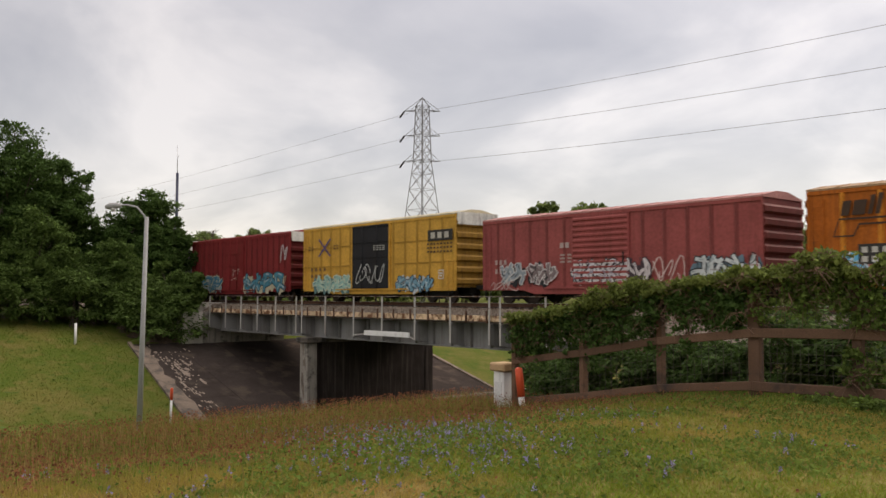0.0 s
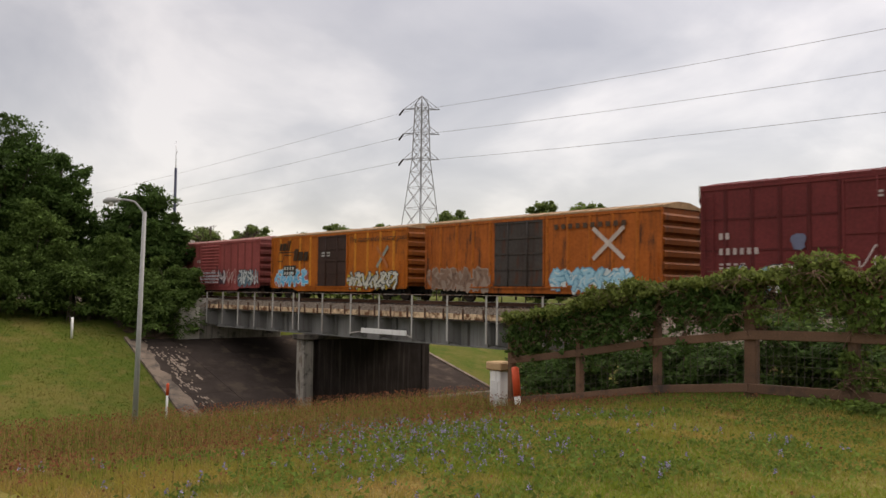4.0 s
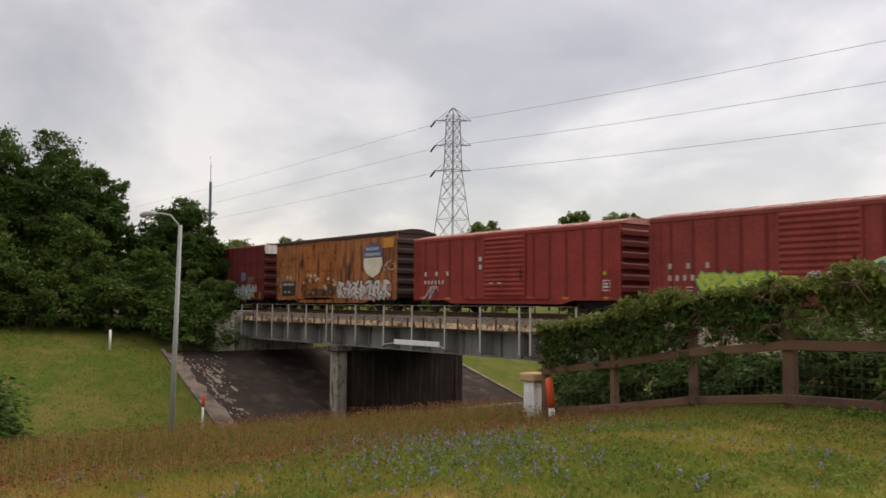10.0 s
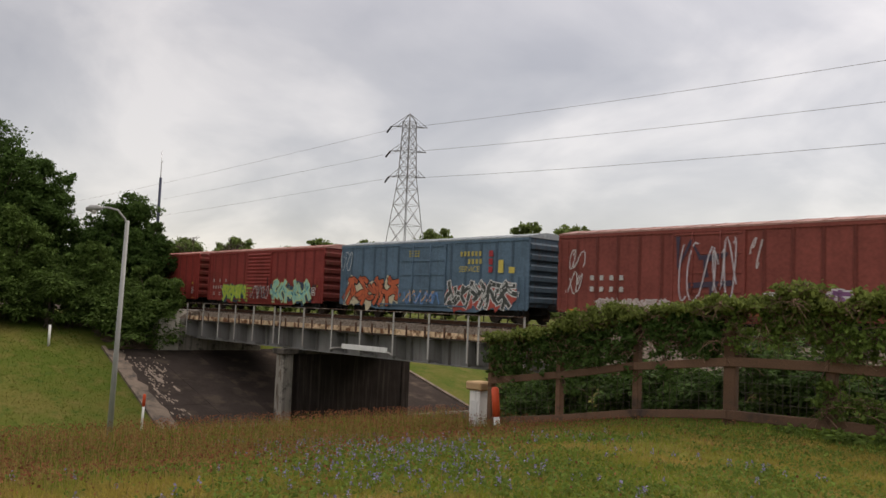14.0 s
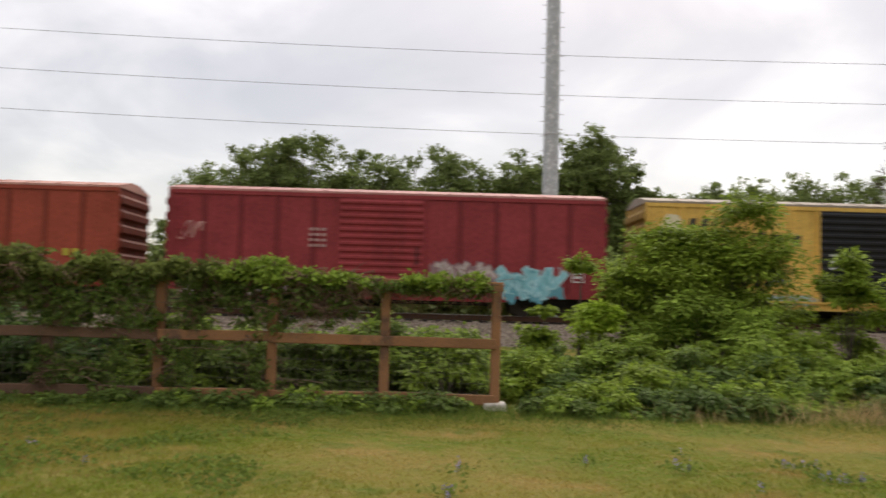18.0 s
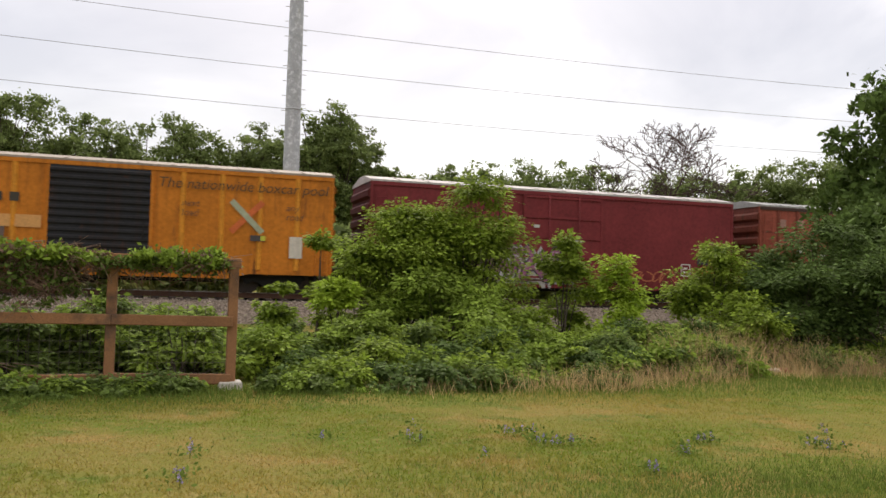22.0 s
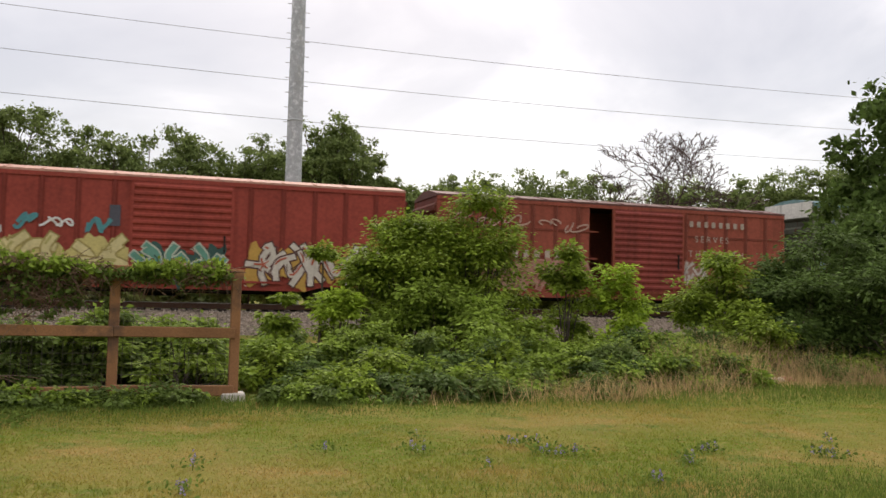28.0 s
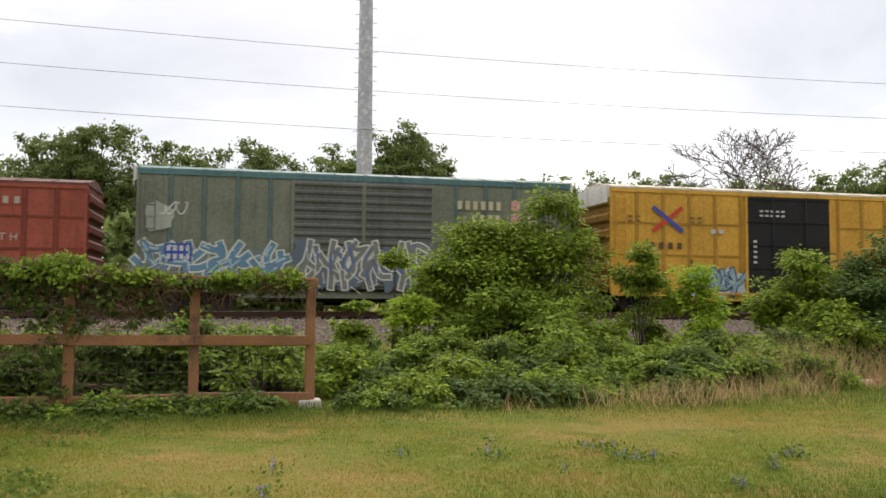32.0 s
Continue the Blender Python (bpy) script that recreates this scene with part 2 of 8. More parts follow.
def lawn_material(name, tint, detail, translucent=0.0):
    """Lawn colour with greener and drier patches of their own shape; the same patches run through soil and blades."""
    m = bpy.data.materials.new(name)
    m.use_nodes = True
    n, l = m.node_tree.nodes, m.node_tree.links
    bsdf = n["Principled BSDF"]
    bsdf.inputs["Roughness"].default_value = 0.95
    bsdf.inputs["Specular IOR Level"].default_value = 0.06
    co = n.new("ShaderNodeTexCoord")

    def noise_fac(scale, octaves, rough=0.6):
        t = n.new("ShaderNodeTexNoise")
        t.inputs["Scale"].default_value, t.inputs["Detail"].default_value, t.inputs["Roughness"].default_value = scale, octaves, rough
        l.new(co.outputs["Object"], t.inputs["Vector"])
        return t.outputs["Fac"]

    def mix(fac, lo, hi, ca, cb):
        r = n.new("ShaderNodeMapRange")
        r.inputs["From Min"].default_value, r.inputs["From Max"].default_value = lo, hi
        l.new(fac, r.inputs["Value"])
        x = n.new("ShaderNodeMix"); x.data_type = "RGBA"
        l.new(r.outputs[0], x.inputs["Factor"])
        for key, v in (("A", ca), ("B", cb)):
            if isinstance(v, tuple):
                x.inputs[key].default_value = (*v, 1)
            else:
                l.new(v, x.inputs[key])
        return x.outputs["Result"]

    def t(*rgb):
        return tuple(v * k for v, k in zip(rgb, tint))

    cc = mix(noise_fac(0.22, 5), 0.43, 0.66, t(0.120, 0.150, 0.023), t(0.255, 0.180, 0.057))
    cc = mix(noise_fac(0.75, 6), 0.51, 0.70, cc, t(0.290, 0.190, 0.075))
    cc = mix(noise_fac(1.3, 5), 0.55, 0.68, cc, t(0.088, 0.130, 0.024))
    # russet thatch where wildflowers go to seed on the brow of the bank
    sp = n.new("ShaderNodeSeparateXYZ")
    l.new(co.outputs["Object"], sp.inputs[0])
    zone = n.new("ShaderNodeMapRange")
    for key, v in (("From Min", -4.0), ("From Max", -13.0), ("To Min", 0.0), ("To Max", 0.46)):
        zone.inputs[key].default_value = v
    l.new(sp.outputs["X"], zone.inputs["Value"])
    far = n.new("ShaderNodeMapRange")
    for key, v in (("From Min", -20.0), ("From Max", -26.0), ("To Min", 1.0), ("To Max", 0.0)):
        far.inputs[key].default_value = v
    l.new(sp.outputs["X"], far.inputs["Value"])
    both = n.new("ShaderNodeMath"); both.operation = "MULTIPLY"
    l.new(zone.outputs[0], both.inputs[0]); l.new(far.outputs[0], both.inputs[1])
    su = n.new("ShaderNodeMath"); su.operation = "MULTIPLY_ADD"
    su.inputs[1].default_value = 0.9
    l.new(noise_fac(1.0, 6), su.inputs[0]); l.new(both.outputs[0], su.inputs[2])
    cc = mix(su.outputs[0], 0.62, 1.02, cc, t(0.175, 0.105, 0.055))
    if detail:
        cc = mix(noise_fac(7, 6, 0.7), 0.50, 0.72, cc, t(0.265, 0.200, 0.080))
        cc = mix(noise_fac(26, 5, 0.75), 0.42, 0.70, cc, t(0.105, 0.120, 0.024))
        b = n.new("ShaderNodeBump")
        b.inputs["Strength"].default_value, b.inputs["Distance"].default_value = 0.6, 0.04
        l.new(noise_fac(22, 6), b.inputs["Height"])
        l.new(b.outputs[0], bsdf.inputs["Normal"])
    else:
        hsv = n.new("ShaderNodeHueSaturation")
        r = n.new("ShaderNodeMapRange")
        r.inputs["To Min"].default_value, r.inputs["To Max"].default_value = 0.8, 1.2
        l.new(n.new("ShaderNodeNewGeometry").outputs["Random Per Island"], r.inputs["Value"])
        l.new(r.outputs[0], hsv.inputs["Value"]); l.new(cc, hsv.inputs["Color"])
        cc = hsv.outputs[0]
    l.new(cc, bsdf.inputs["Base Color"])
    if translucent:
        tr = n.new("ShaderNodeBsdfTranslucent")
        l.new(cc, tr.inputs["Color"])
        ms = n.new("ShaderNodeMixShader")
        ms.inputs[0].default_value = translucent
        l.new(bsdf.outputs[0], ms.inputs[1]); l.new(tr.outputs[0], ms.inputs[2])
        l.new(ms.outputs[0], n["Material Output"].inputs["Surface"])
    return m


M_LAWN = lawn_material("lawn_soil", (1.04, 1.03, 1.0), True)
M_BANK = lawn_material("bank_soil", (0.58, 0.68, 0.58), True)
GRASS_LAWN = lawn_material("lawn_blades", (1.42, 1.42, 1.2), False, 0.5)
GRASS_BANK = lawn_material("bank_grass_blades", (0.58, 0.72, 0.62), False, 0.3)
GRASS_SLOPE = material("lush_slope_grass", (0.062, 0.092, 0.022), 0.75, 0, 0.35, 0.3, 4, 0.0, island=0.3, translucent=0.3)
GRASS_FRESH = material("fresh_grass_blades", (0.125, 0.178, 0.036), 0.75, 0, 0.3, 0.4, 5, 0.0, island=0.35, translucent=0.35)



def gravel_material():
    m = bpy.data.materials.new("ballast_stone")
    m.use_nodes = True
    n, l = m.node_tree.nodes, m.node_tree.links
    bsdf = n["Principled BSDF"]
    bsdf.inputs["Roughness"].default_value = 0.95
    bsdf.inputs["Specular IOR Level"].default_value = 0.05
    co = n.new("ShaderNodeTexCoord")
    v = n.new("ShaderNodeTexVoronoi")
    v.inputs["Scale"].default_value = 14
    l.new(co.outputs["Object"], v.inputs["Vector"])
    r = n.new("ShaderNodeValToRGB")
    r.color_ramp.elements[0].color, r.color_ramp.elements[1].color = (0.10, 0.078, 0.062, 1), (0.35, 0.285, 0.225, 1)
    l.new(v.outputs["Color"], r.inputs[0])
    l.new(r.outputs[0], bsdf.inputs["Base Color"])
    b = n.new("ShaderNodeBump")
    b.inputs["Strength"].default_value, b.inputs["Distance"].default_value = 1.0, 0.06
    b.invert = True
    l.new(v.outputs["Distance"], b.inputs["Height"])
    l.new(b.outputs[0], bsdf.inputs["Normal"])
    return m


M_GRAVEL = gravel_material()


# ---------------------------------------------------------------- mesh tools
def box(bm, x0, x1, y0, y1, z0, z1, m=None):
    vs = [bm.verts.new((x, y, z)) for x in (x0, x1) for y in (y0, y1) for z in (z0, z1)]
    if m is not None:
        for v in vs:
            v.co = m @ v.co
    for f in ((0, 1, 3, 2), (4, 6, 7, 5), (0, 4, 5, 1), (2, 3, 7, 6), (0, 2, 6, 4), (1, 5, 7, 3)):
        bm.faces.new([vs[i] for i in f])
    return vs


def beam(bm, p, q, w, h=None, up=(0, 0, 1)):
    """A squared bar from p to q, w wide and h high."""
    p, q = Vector(p), Vector(q)
    h = h or w
    d = (q - p).normalized()
    u = Vector(up)
    if abs(d.dot(u)) > 0.99:
        u = Vector((0, 1, 0))
    s = d.cross(u).normalized()
    u = s.cross(d).normalized()
    vs = [bm.verts.new(c + s * a * w / 2 + u * b * h / 2) for c in (p, q) for a, b in ((-1, -1), (1, -1), (1, 1), (-1, 1))]
    for f in ((3, 2, 1, 0), (4, 5, 6, 7), (0, 1, 5, 4), (1, 2, 6, 5), (2, 3, 7, 6), (3, 0, 4, 7)):
        bm.faces.new([vs[i] for i in f])


def tube(bm, pts, radii, n=8, cap=True):
    """A round bar through pts."""
    pts = [Vector(p) for p in pts]
    if not isinstance(radii, (list, tuple)):
        radii = [radii] * len(pts)
    rings = []
    for i, p in enumerate(pts):
        d = (pts[min(i + 1, len(pts) - 1)] - pts[max(i - 1, 0)]).normalized()
        a = d.cross(Vector((0, 0, 1)) if abs(d.z) < 0.95 else Vector((1, 0, 0))).normalized()
        b = d.cross(a)
        rings.append([bm.verts.new(p + (a * math.cos(2 * math.pi * k / n) + b * math.sin(2 * math.pi * k / n)) * radii[i]) for k in range(n)])
    for r0, r1 in zip(rings, rings[1:]):
        for k in range(n):
            f = bm.faces.new((r0[k], r0[(k + 1) % n], r1[(k + 1) % n], r1[k]))
            f.smooth = n > 5
    if cap:
        bm.faces.new(rings[0][::-1])
        bm.faces.new(rings[-1])


def bevel(bm, width, seg=1):
    bmesh.ops.bevel(bm, geom=list(bm.edges), offset=width, segments=seg, affect="EDGES", clamp_overlap=True)


def to_mesh(name, bm, mat):
    me = bpy.data.meshes.new(name)
    bmesh.ops.recalc_face_normals(bm, faces=bm.faces)
    bm.to_mesh(me)
    bm.free()
    me.materials.append(mat)
    return me


def part(name, bm, mat, parent, label=""):
    ob = new(name, to_mesh(name, bm, mat))
    ob.parent = parent
    if label:
        tagged(ob, label)
    return ob


def part_mesh(name, me, parent, label="", m=None):
    ob = new(name, me)
    ob.parent = parent
    if m is not None:
        ob.matrix_basis = m
    if label:
        tagged(ob, label)
    return ob


def thing(name, at, label, category, group="", kind=""):
    e = new(name)
    e.empty_display_size = 0.2
    e.matrix_basis = at if isinstance(at, Matrix) else Matrix.Translation(at)
    return tagged(e, label, category, group, kind)


def raw_mesh(name, verts, loops_per_face, mat):
    """A mesh of separate faces, verts in order, so many per face."""
    verts = np.asarray(verts, dtype=np.float32).reshape(-1, 3)
    n = len(verts)
    nf = n // loops_per_face
    me = bpy.data.meshes.new(name)
    me.vertices.add(n)
    me.vertices.foreach_set("co", verts.ravel())
    me.loops.add(n)
    me.loops.foreach_set("vertex_index", np.arange(n, dtype=np.int32))
    me.polygons.add(nf)
    me.polygons.foreach_set("loop_start", np.arange(0, n, loops_per_face, dtype=np.int32))
    me.update(calc_edges=True)
    me.materials.append(mat)
    return me


def smooth(a, b, v):
    k = np.clip((v - a) / (b - a), 0, 1)
    return k * k * (3 - 2 * k)


# ---------------------------------------------------------------- the land
TRACK_Y, RAIL_Z = 31.8, 1.15
ROAD_Z = -6.0
W_ABUT, E_ABUT = -61.6, -25.5


def land(x, y):
    """Height of the ground: lawn, its bank down to the sunken road, the far bank, the railway fill."""
    x, y = np.asarray(x, float), np.asarray(y, float)
    lawn = -0.93 * smooth(6.3, 14.6, -x)
    lawn = lawn + 0.05 * np.sin(x * 0.31 + 1.0) * np.sin(y * 0.27)
    crest = -14.5 - 7.0 * smooth(16.0, 29.0, y)
    steep = 0.27 + 1.0 * smooth(13.5, 20.0, y) * (1 - smooth(36, 60, y))
    d = np.maximum(crest - x, 0)
    rise = 0.12 * smooth(16.0, 27.0, y) * (1 - smooth(38, 50, y)) * smooth(-23.0, -15.0, x)
    near = lawn + rise - steep * (np.sqrt(d * d + 2.2) - math.sqrt(2.2))
    near = np.maximum(near, ROAD_Z)
    far = np.clip(ROAD_Z + 0.29 * (-48.3 - x), ROAD_Z, None)
    far = np.where(far > -0.6, -0.6 + 0.9 * (1 - np.exp(-(far + 0.6) / 0.9)), far)
    h = np.where(x < -45, far, near)
    fill = np.clip(0.38 - (np.abs(y - TRACK_Y) - 2.3) / 1.5, -9, 0.38)
    on_fill = (x > E_ABUT + 0.9) | (x < W_ABUT - 0.75)
    h = np.where(on_fill, np.maximum(h, fill), h)
    h = h * (1 - smooth(75, 110, y)) - 0.2 * smooth(75, 110, y)
    away = np.hypot(x, y)
    return h * (1 - smooth(300, 900, away))


def build_ground():
    xs = np.concatenate([-np.geomspace(2600, 110, 14), np.arange(-104, -64, 2.0), np.arange(-64, -28, 0.7), np.arange(-28, 20, 0.5), np.arange(20, 60, 1.5), np.geomspace(60, 2600, 16)])
    ys = np.concatenate([-np.geomspace(2600, 14, 14), np.arange(-12, 0, 2.0), np.arange(0, 40, 0.5), np.arange(40, 60, 2.0), np.geomspace(60, 2600, 16)])
    gx, gy = np.meshgrid(xs, ys)
    gz = land(gx, gy)
    nx, ny = len(xs), len(ys)
    verts = np.stack([gx, gy, gz], -1).reshape(-1, 3)
    i = np.arange((ny - 1) * (nx - 1))
    a = (i // (nx - 1)) * nx + i % (nx - 1)
    faces = np.stack([a, a + 1, a + nx + 1, a + nx], -1)
    me = bpy.data.meshes.new("ground")
    me.from_pydata(verts.tolist(), [], faces.tolist())
    me.materials.append(M_LAWN)
    me.materials.append(M_BANK)
    for p in me.polygons:
        p.use_smooth = True
        p.material_index = 1 if p.center.x < -17 else 0
    return tagged(new("ground", me), "rough spring lawn sloping down to a sunken road", "lawn", kind="structure")


build_ground()


def build_road():
    bm = bmesh.new()
    box(bm, -47.6, -38.4, -250, 96, ROAD_Z - 0.3, ROAD_Z + 0.05)
    tagged(new("road", to_mesh("road", bm, M_ROAD)), "worn grey asphalt road passing under the railway bridge", "road", kind="structure")
    for x in (-47.75,):
        bm = bmesh.new()
        box(bm, x - 0.15, x + 0.15, 23.1, 94, ROAD_Z - 0.3, ROAD_Z + 0.2)
        bevel(bm, 0.03)
        tagged(new("kerb", to_mesh("kerb", bm, M_CONC)), "pale concrete kerb along the road", "kerb", kind="structure")


build_road()


def slope_z(x):
    return ROAD_Z + 0.29 * (-48.3 - x)


M_KERB = material("worn_kerb_concrete", (0.200, 0.152, 0.115), 0.92, 0, 0.3, 1.2, 25, 0.4, stain=(0.09, 0.075, 0.06), stain_at=0.54, stain_scale=0.8)


def apron_edge(x):
    """The near edge of the apron, which splays a little towards the road."""
    return 23.35 - 1.5 * (x + 62.0) / 14.0


def build_slope_paving():
    """The stained concrete apron in front of the west abutment, with its worn pale edge and kerbs."""
    rng = random.Random(4)
    e = thing("slope_paving", (0, 0, 0), "dark stained concrete slope paving with flaked pale patches", "slope paving", kind="structure")
    rows_y = [0.0, 3.4, 6.8, 10.2, 13.6, 17.0, 20.4, 24.0]
    xs = [-61.9, -58.5, -55.1, -51.7, -48.2]
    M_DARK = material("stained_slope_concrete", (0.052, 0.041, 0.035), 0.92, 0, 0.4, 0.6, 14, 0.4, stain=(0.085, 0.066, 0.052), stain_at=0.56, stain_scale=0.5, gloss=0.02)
    # a slightly darker concrete for the panels past the second row
    M_DARKER = material("darker_slope_concrete", (0.046, 0.036, 0.031), 0.95, 0, 0.35, 0.5, 12, 0.3, stain=(0.10, 0.075, 0.058), stain_at=0.58, stain_scale=0.4, gloss=0.02)
    M_FLAKE = material("flaked_pale_concrete", (0.300, 0.235, 0.185), 0.92, 0, 0.35, 2.0, 20, 0.3)
    for i in range(len(rows_y) - 1):
        for j in range(len(xs) - 1):
            bm = bmesh.new()
            x0, x1 = xs[j] + 0.012, xs[j + 1] - 0.012
            up = 0.06 + rng.uniform(0, 0.02)
            y0, y1 = 23.012 + rows_y[i], 22.988 + rows_y[i + 1]
            ring = [(x0, y0 if i else apron_edge(x0)), (x1, y0 if i else apron_edge(x1)), (x1, y1), (x0, y1)]
            top = [bm.verts.new((x, y, slope_z(x) + up)) for x, y in ring]
            low = [bm.verts.new((x, y, slope_z(x) - 0.2)) for x, y in ring]
            bm.faces.new(top)
            bm.faces.new(low[::-1])
            for k in range(4):
                bm.faces.new((low[k], low[(k + 1) % 4], top[(k + 1) % 4], top[k]))
            part("panel", bm, M_DARK if i < 2 else M_DARKER, e)
    def flake(cx, cy, w, h, n=11):
        bm = bmesh.new()
        vs = []
        for a in np.linspace(0, 2 * math.pi, n, endpoint=False):
            r = rng.uniform(0.45, 1.0)
            x = cx + math.cos(a) * w * r
            vs.append((x, cy + math.sin(a) * h * r))
        up = [bm.verts.new((x, y, slope_z(x) + 0.092)) for x, y in vs]
        dn = [bm.verts.new((x, y, slope_z(x) + 0.05)) for x, y in vs]
        bm.faces.new(up)
        for k in range(n):
            bm.faces.new((dn[k], dn[(k + 1) % n], up[(k + 1) % n], up[k]))
        part("pale_flake", bm, M_FLAKE, e)

    for k in range(95):
        big = k < 12
        cx = rng.gauss(-56.6, 1.7)
        flake(cx, apron_edge(cx) + 1.2 + abs(rng.gauss(0.8, 0.6)), rng.uniform(0.3, 0.7) if big else rng.uniform(0.05, 0.2), rng.uniform(0.08, 0.16) if big else rng.uniform(0.03, 0.09), 13)
    for k in range(26):
        cx = rng.uniform(-53.5, -49.5)
        flake(cx, apron_edge(cx) + abs(rng.gauss(0.9, 0.5)) + 0.5, rng.uniform(0.06, 0.34), rng.uniform(0.03, 0.10))
    for k in range(14):
        cx = rng.uniform(-61.5, -58)
        flake(cx, apron_edge(cx) + rng.uniform(0.8, 4.0), rng.uniform(0.06, 0.3), rng.uniform(0.03, 0.09))
    cuts = np.linspace(-62.2, -47.9, 10)
    for x0, x1 in zip(cuts[:-1], cuts[1:]):
        bm = bmesh.new()
        beam(bm, (x0, apron_edge(x0) - 0.15, slope_z(x0) + 0.04), (x1 - 0.02, apron_edge(x1) - 0.15, slope_z(x1) + 0.04), 0.24, 0.26)
        part("edge_kerb", bm, M_KERB, e, "pale concrete edge kerb of the slope")
    bm = bmesh.new()
    beam(bm, (-62.2, 46.95, slope_z(-62.2) + 0.04), (-47.9, 46.95, slope_z(-47.9) + 0.04), 0.3, 0.3)
    part("edge_kerb", bm, M_KERB, e, "pale concrete edge kerb of the slope")
    # worn pale strip along the kerb
    cuts = np.linspace(-61.5, -48.3, 15)
    wide = [0.5 + 0.7 * rng.random() for _ in cuts]
    for k in range(14):
        bm = bmesh.new()
        x0, x1 = cuts[k], cuts[k + 1]
        up = [bm.verts.new((x, y, slope_z(x) + 0.095)) for x, y in ((x0, apron_edge(x0)), (x1, apron_edge(x1)), (x1, apron_edge(x1) + wide[k + 1]), (x0, apron_edge(x0) + wide[k]))]
        dn = [bm.verts.new((v.co.x, v.co.y, v.co.z - 0.06)) for v in up]
        bm.faces.new(up)
        for q in range(4):
            bm.faces.new((dn[q], dn[(q + 1) % 4], up[(q + 1) % 4], up[q]))
        part("worn_strip", bm, M_KERB, e, "worn pale strip of concrete")


build_slope_paving()


# ---------------------------------------------------------------- the bridge
def build_bridge():
    e = thing("railway_bridge", (0, 0, 0), "grey steel girder railway bridge with walkway railing on a concrete pier", "bridge")
    y0 = 28.85
    deck_z, gird_z = 0.30, -0.14
    posts = [-60.9, -58.3, -55.9, -53.5, -51.0, -48.35, -47.65, -44.9, -41.85, -39.05, -36.1, -33.2, -30.3, -29.55, -26.6]
    spans = ((-61.3, -48.0), (-47.9, -25.2))
    for s, (a, b) in enumerate(spans):
        for y in (y0 + 0.9, TRACK_Y + 1.0, TRACK_Y + 4.4):
            bm = bmesh.new()
            box(bm, a, b, y - 0.02, y + 0.02, gird_z - 0.95, deck_z - 0.1)
            for z in (gird_z - 0.95, deck_z - 0.1):
                box(bm, a, b, y - 0.22, y + 0.22, z - 0.03, z + 0.03)
            for x in np.arange(a + 0.4, b, 1.5):
                box(bm, x - 0.012, x + 0.012, y - 0.2, y + 0.2, gird_z - 0.92, deck_z - 0.13)
            part("girder", bm, M_STEEL_GREY, e, "grey plate girder with rust streaks")
        # deck slab with ballast curb
        bm = bmesh.new()
        box(bm, a, b, y0 + 0.62, TRACK_Y + 5.2, deck_z - 0.12, deck_z + 0.14)
        part("deck", bm, M_TIE, e)
        # white-edged walkway planks
        n = int((b - a) / 1.55)
        w = (b - a) / n
        for k in range(n):
            bm = bmesh.new()
            box(bm, a + k * w + 0.02, a + (k + 1) * w - 0.02, y0 + 0.08, y0 + 0.14, deck_z - 0.02, deck_z + 0.27)
            bevel(bm, 0.008)
            part("curb_plank", bm, M_TIMBER_PALE, e)
        bm = bmesh.new()
        box(bm, a, b, y0 + 0.1, y0 + 0.62, deck_z - 0.1, deck_z + 0.0)
        part("walkway", bm, M_TIE, e, "dark timber walkway")
        bm = bmesh.new()
        box(bm, a, b, y0 + 0.60, y0 + 0.72, deck_z + 0.14, deck_z + 0.24)
        part("ballast_board", bm, M_RUST, e, "rusty ballast retaining board")
    # short dark stakes along the ballast board
    for x in np.arange(-60.6, -25.6, 1.5):
        bm = bmesh.new()
        box(bm, x - 0.05, x + 0.05, y0 + 0.02, y0 + 0.07, deck_z - 0.08, deck_z + 0.5)
        part("stake", bm, M_RUST, e)
    # railing posts carried down over the outriggers
    for i, x in enumerate(posts):
        bm = bmesh.new()
        low = -0.84
        box(bm, x - 0.06, x + 0.06, y0 - 0.06, y0 - 0.045, low, 1.52)
        box(bm, x - 0.06, x - 0.042, y0 - 0.045, y0 + 0.05, low, 1.52)
        part("railing_post", bm, M_STEEL_PALE, e)
        # tapered outrigger under the walkway
        bm = bmesh.new()
        for z0, z1, z2, z3, t in ((deck_z - 0.12, deck_z - 0.12, gird_z - 0.85, low, 0.015),):
            va = [(x, y0 - 0.03, z0), (x, y0 + 0.9, z1), (x, y0 + 0.9, z2), (x, y0 + 0.12, z3), (x, y0 - 0.03, z3)]
            f = [bm.verts.new((p[0] - t, p[1], p[2])) for p in va]
            g = [bm.verts.new((p[0] + t, p[1], p[2])) for p in va]
            bm.faces.new(f); bm.faces.new(g[::-1])
            for k in range(5):
                bm.faces.new((f[k], g[k], g[(k + 1) % 5], f[(k + 1) % 5]))
        box(bm, x - 0.12, x + 0.12, y0 - 0.02, y0 + 0.7, deck_z - 0.14, deck_z - 0.1)
        beam(bm, (x, y0 - 0.03, low), (x, y0 + 0.9, gird_z - 0.87), 0.24, 0.03)
        part("outrigger", bm, M_STEEL_GREY, e)
    for a, b in ((posts[0], posts[5]), (posts[6], posts[14])):
        for z, r in ((1.50, 0.021), (0.92, 0.019)):
            bm = bmesh.new()
            tube(bm, [(a - 0.05, y0 - 0.09, z), (b + 0.05, y0 - 0.09, z)], r, 6)
            part("handrail", bm, M_RAILING, e)
    # blank clearance board hung under the railing
    bm = bmesh.new()
    box(bm, -40.6, -36.4, y0 - 0.18, y0 - 0.13, -0.72, -0.44)
    bevel(bm, 0.01)
    part("clearance_board", bm, M_WHITE, e, "plain pale clearance board")
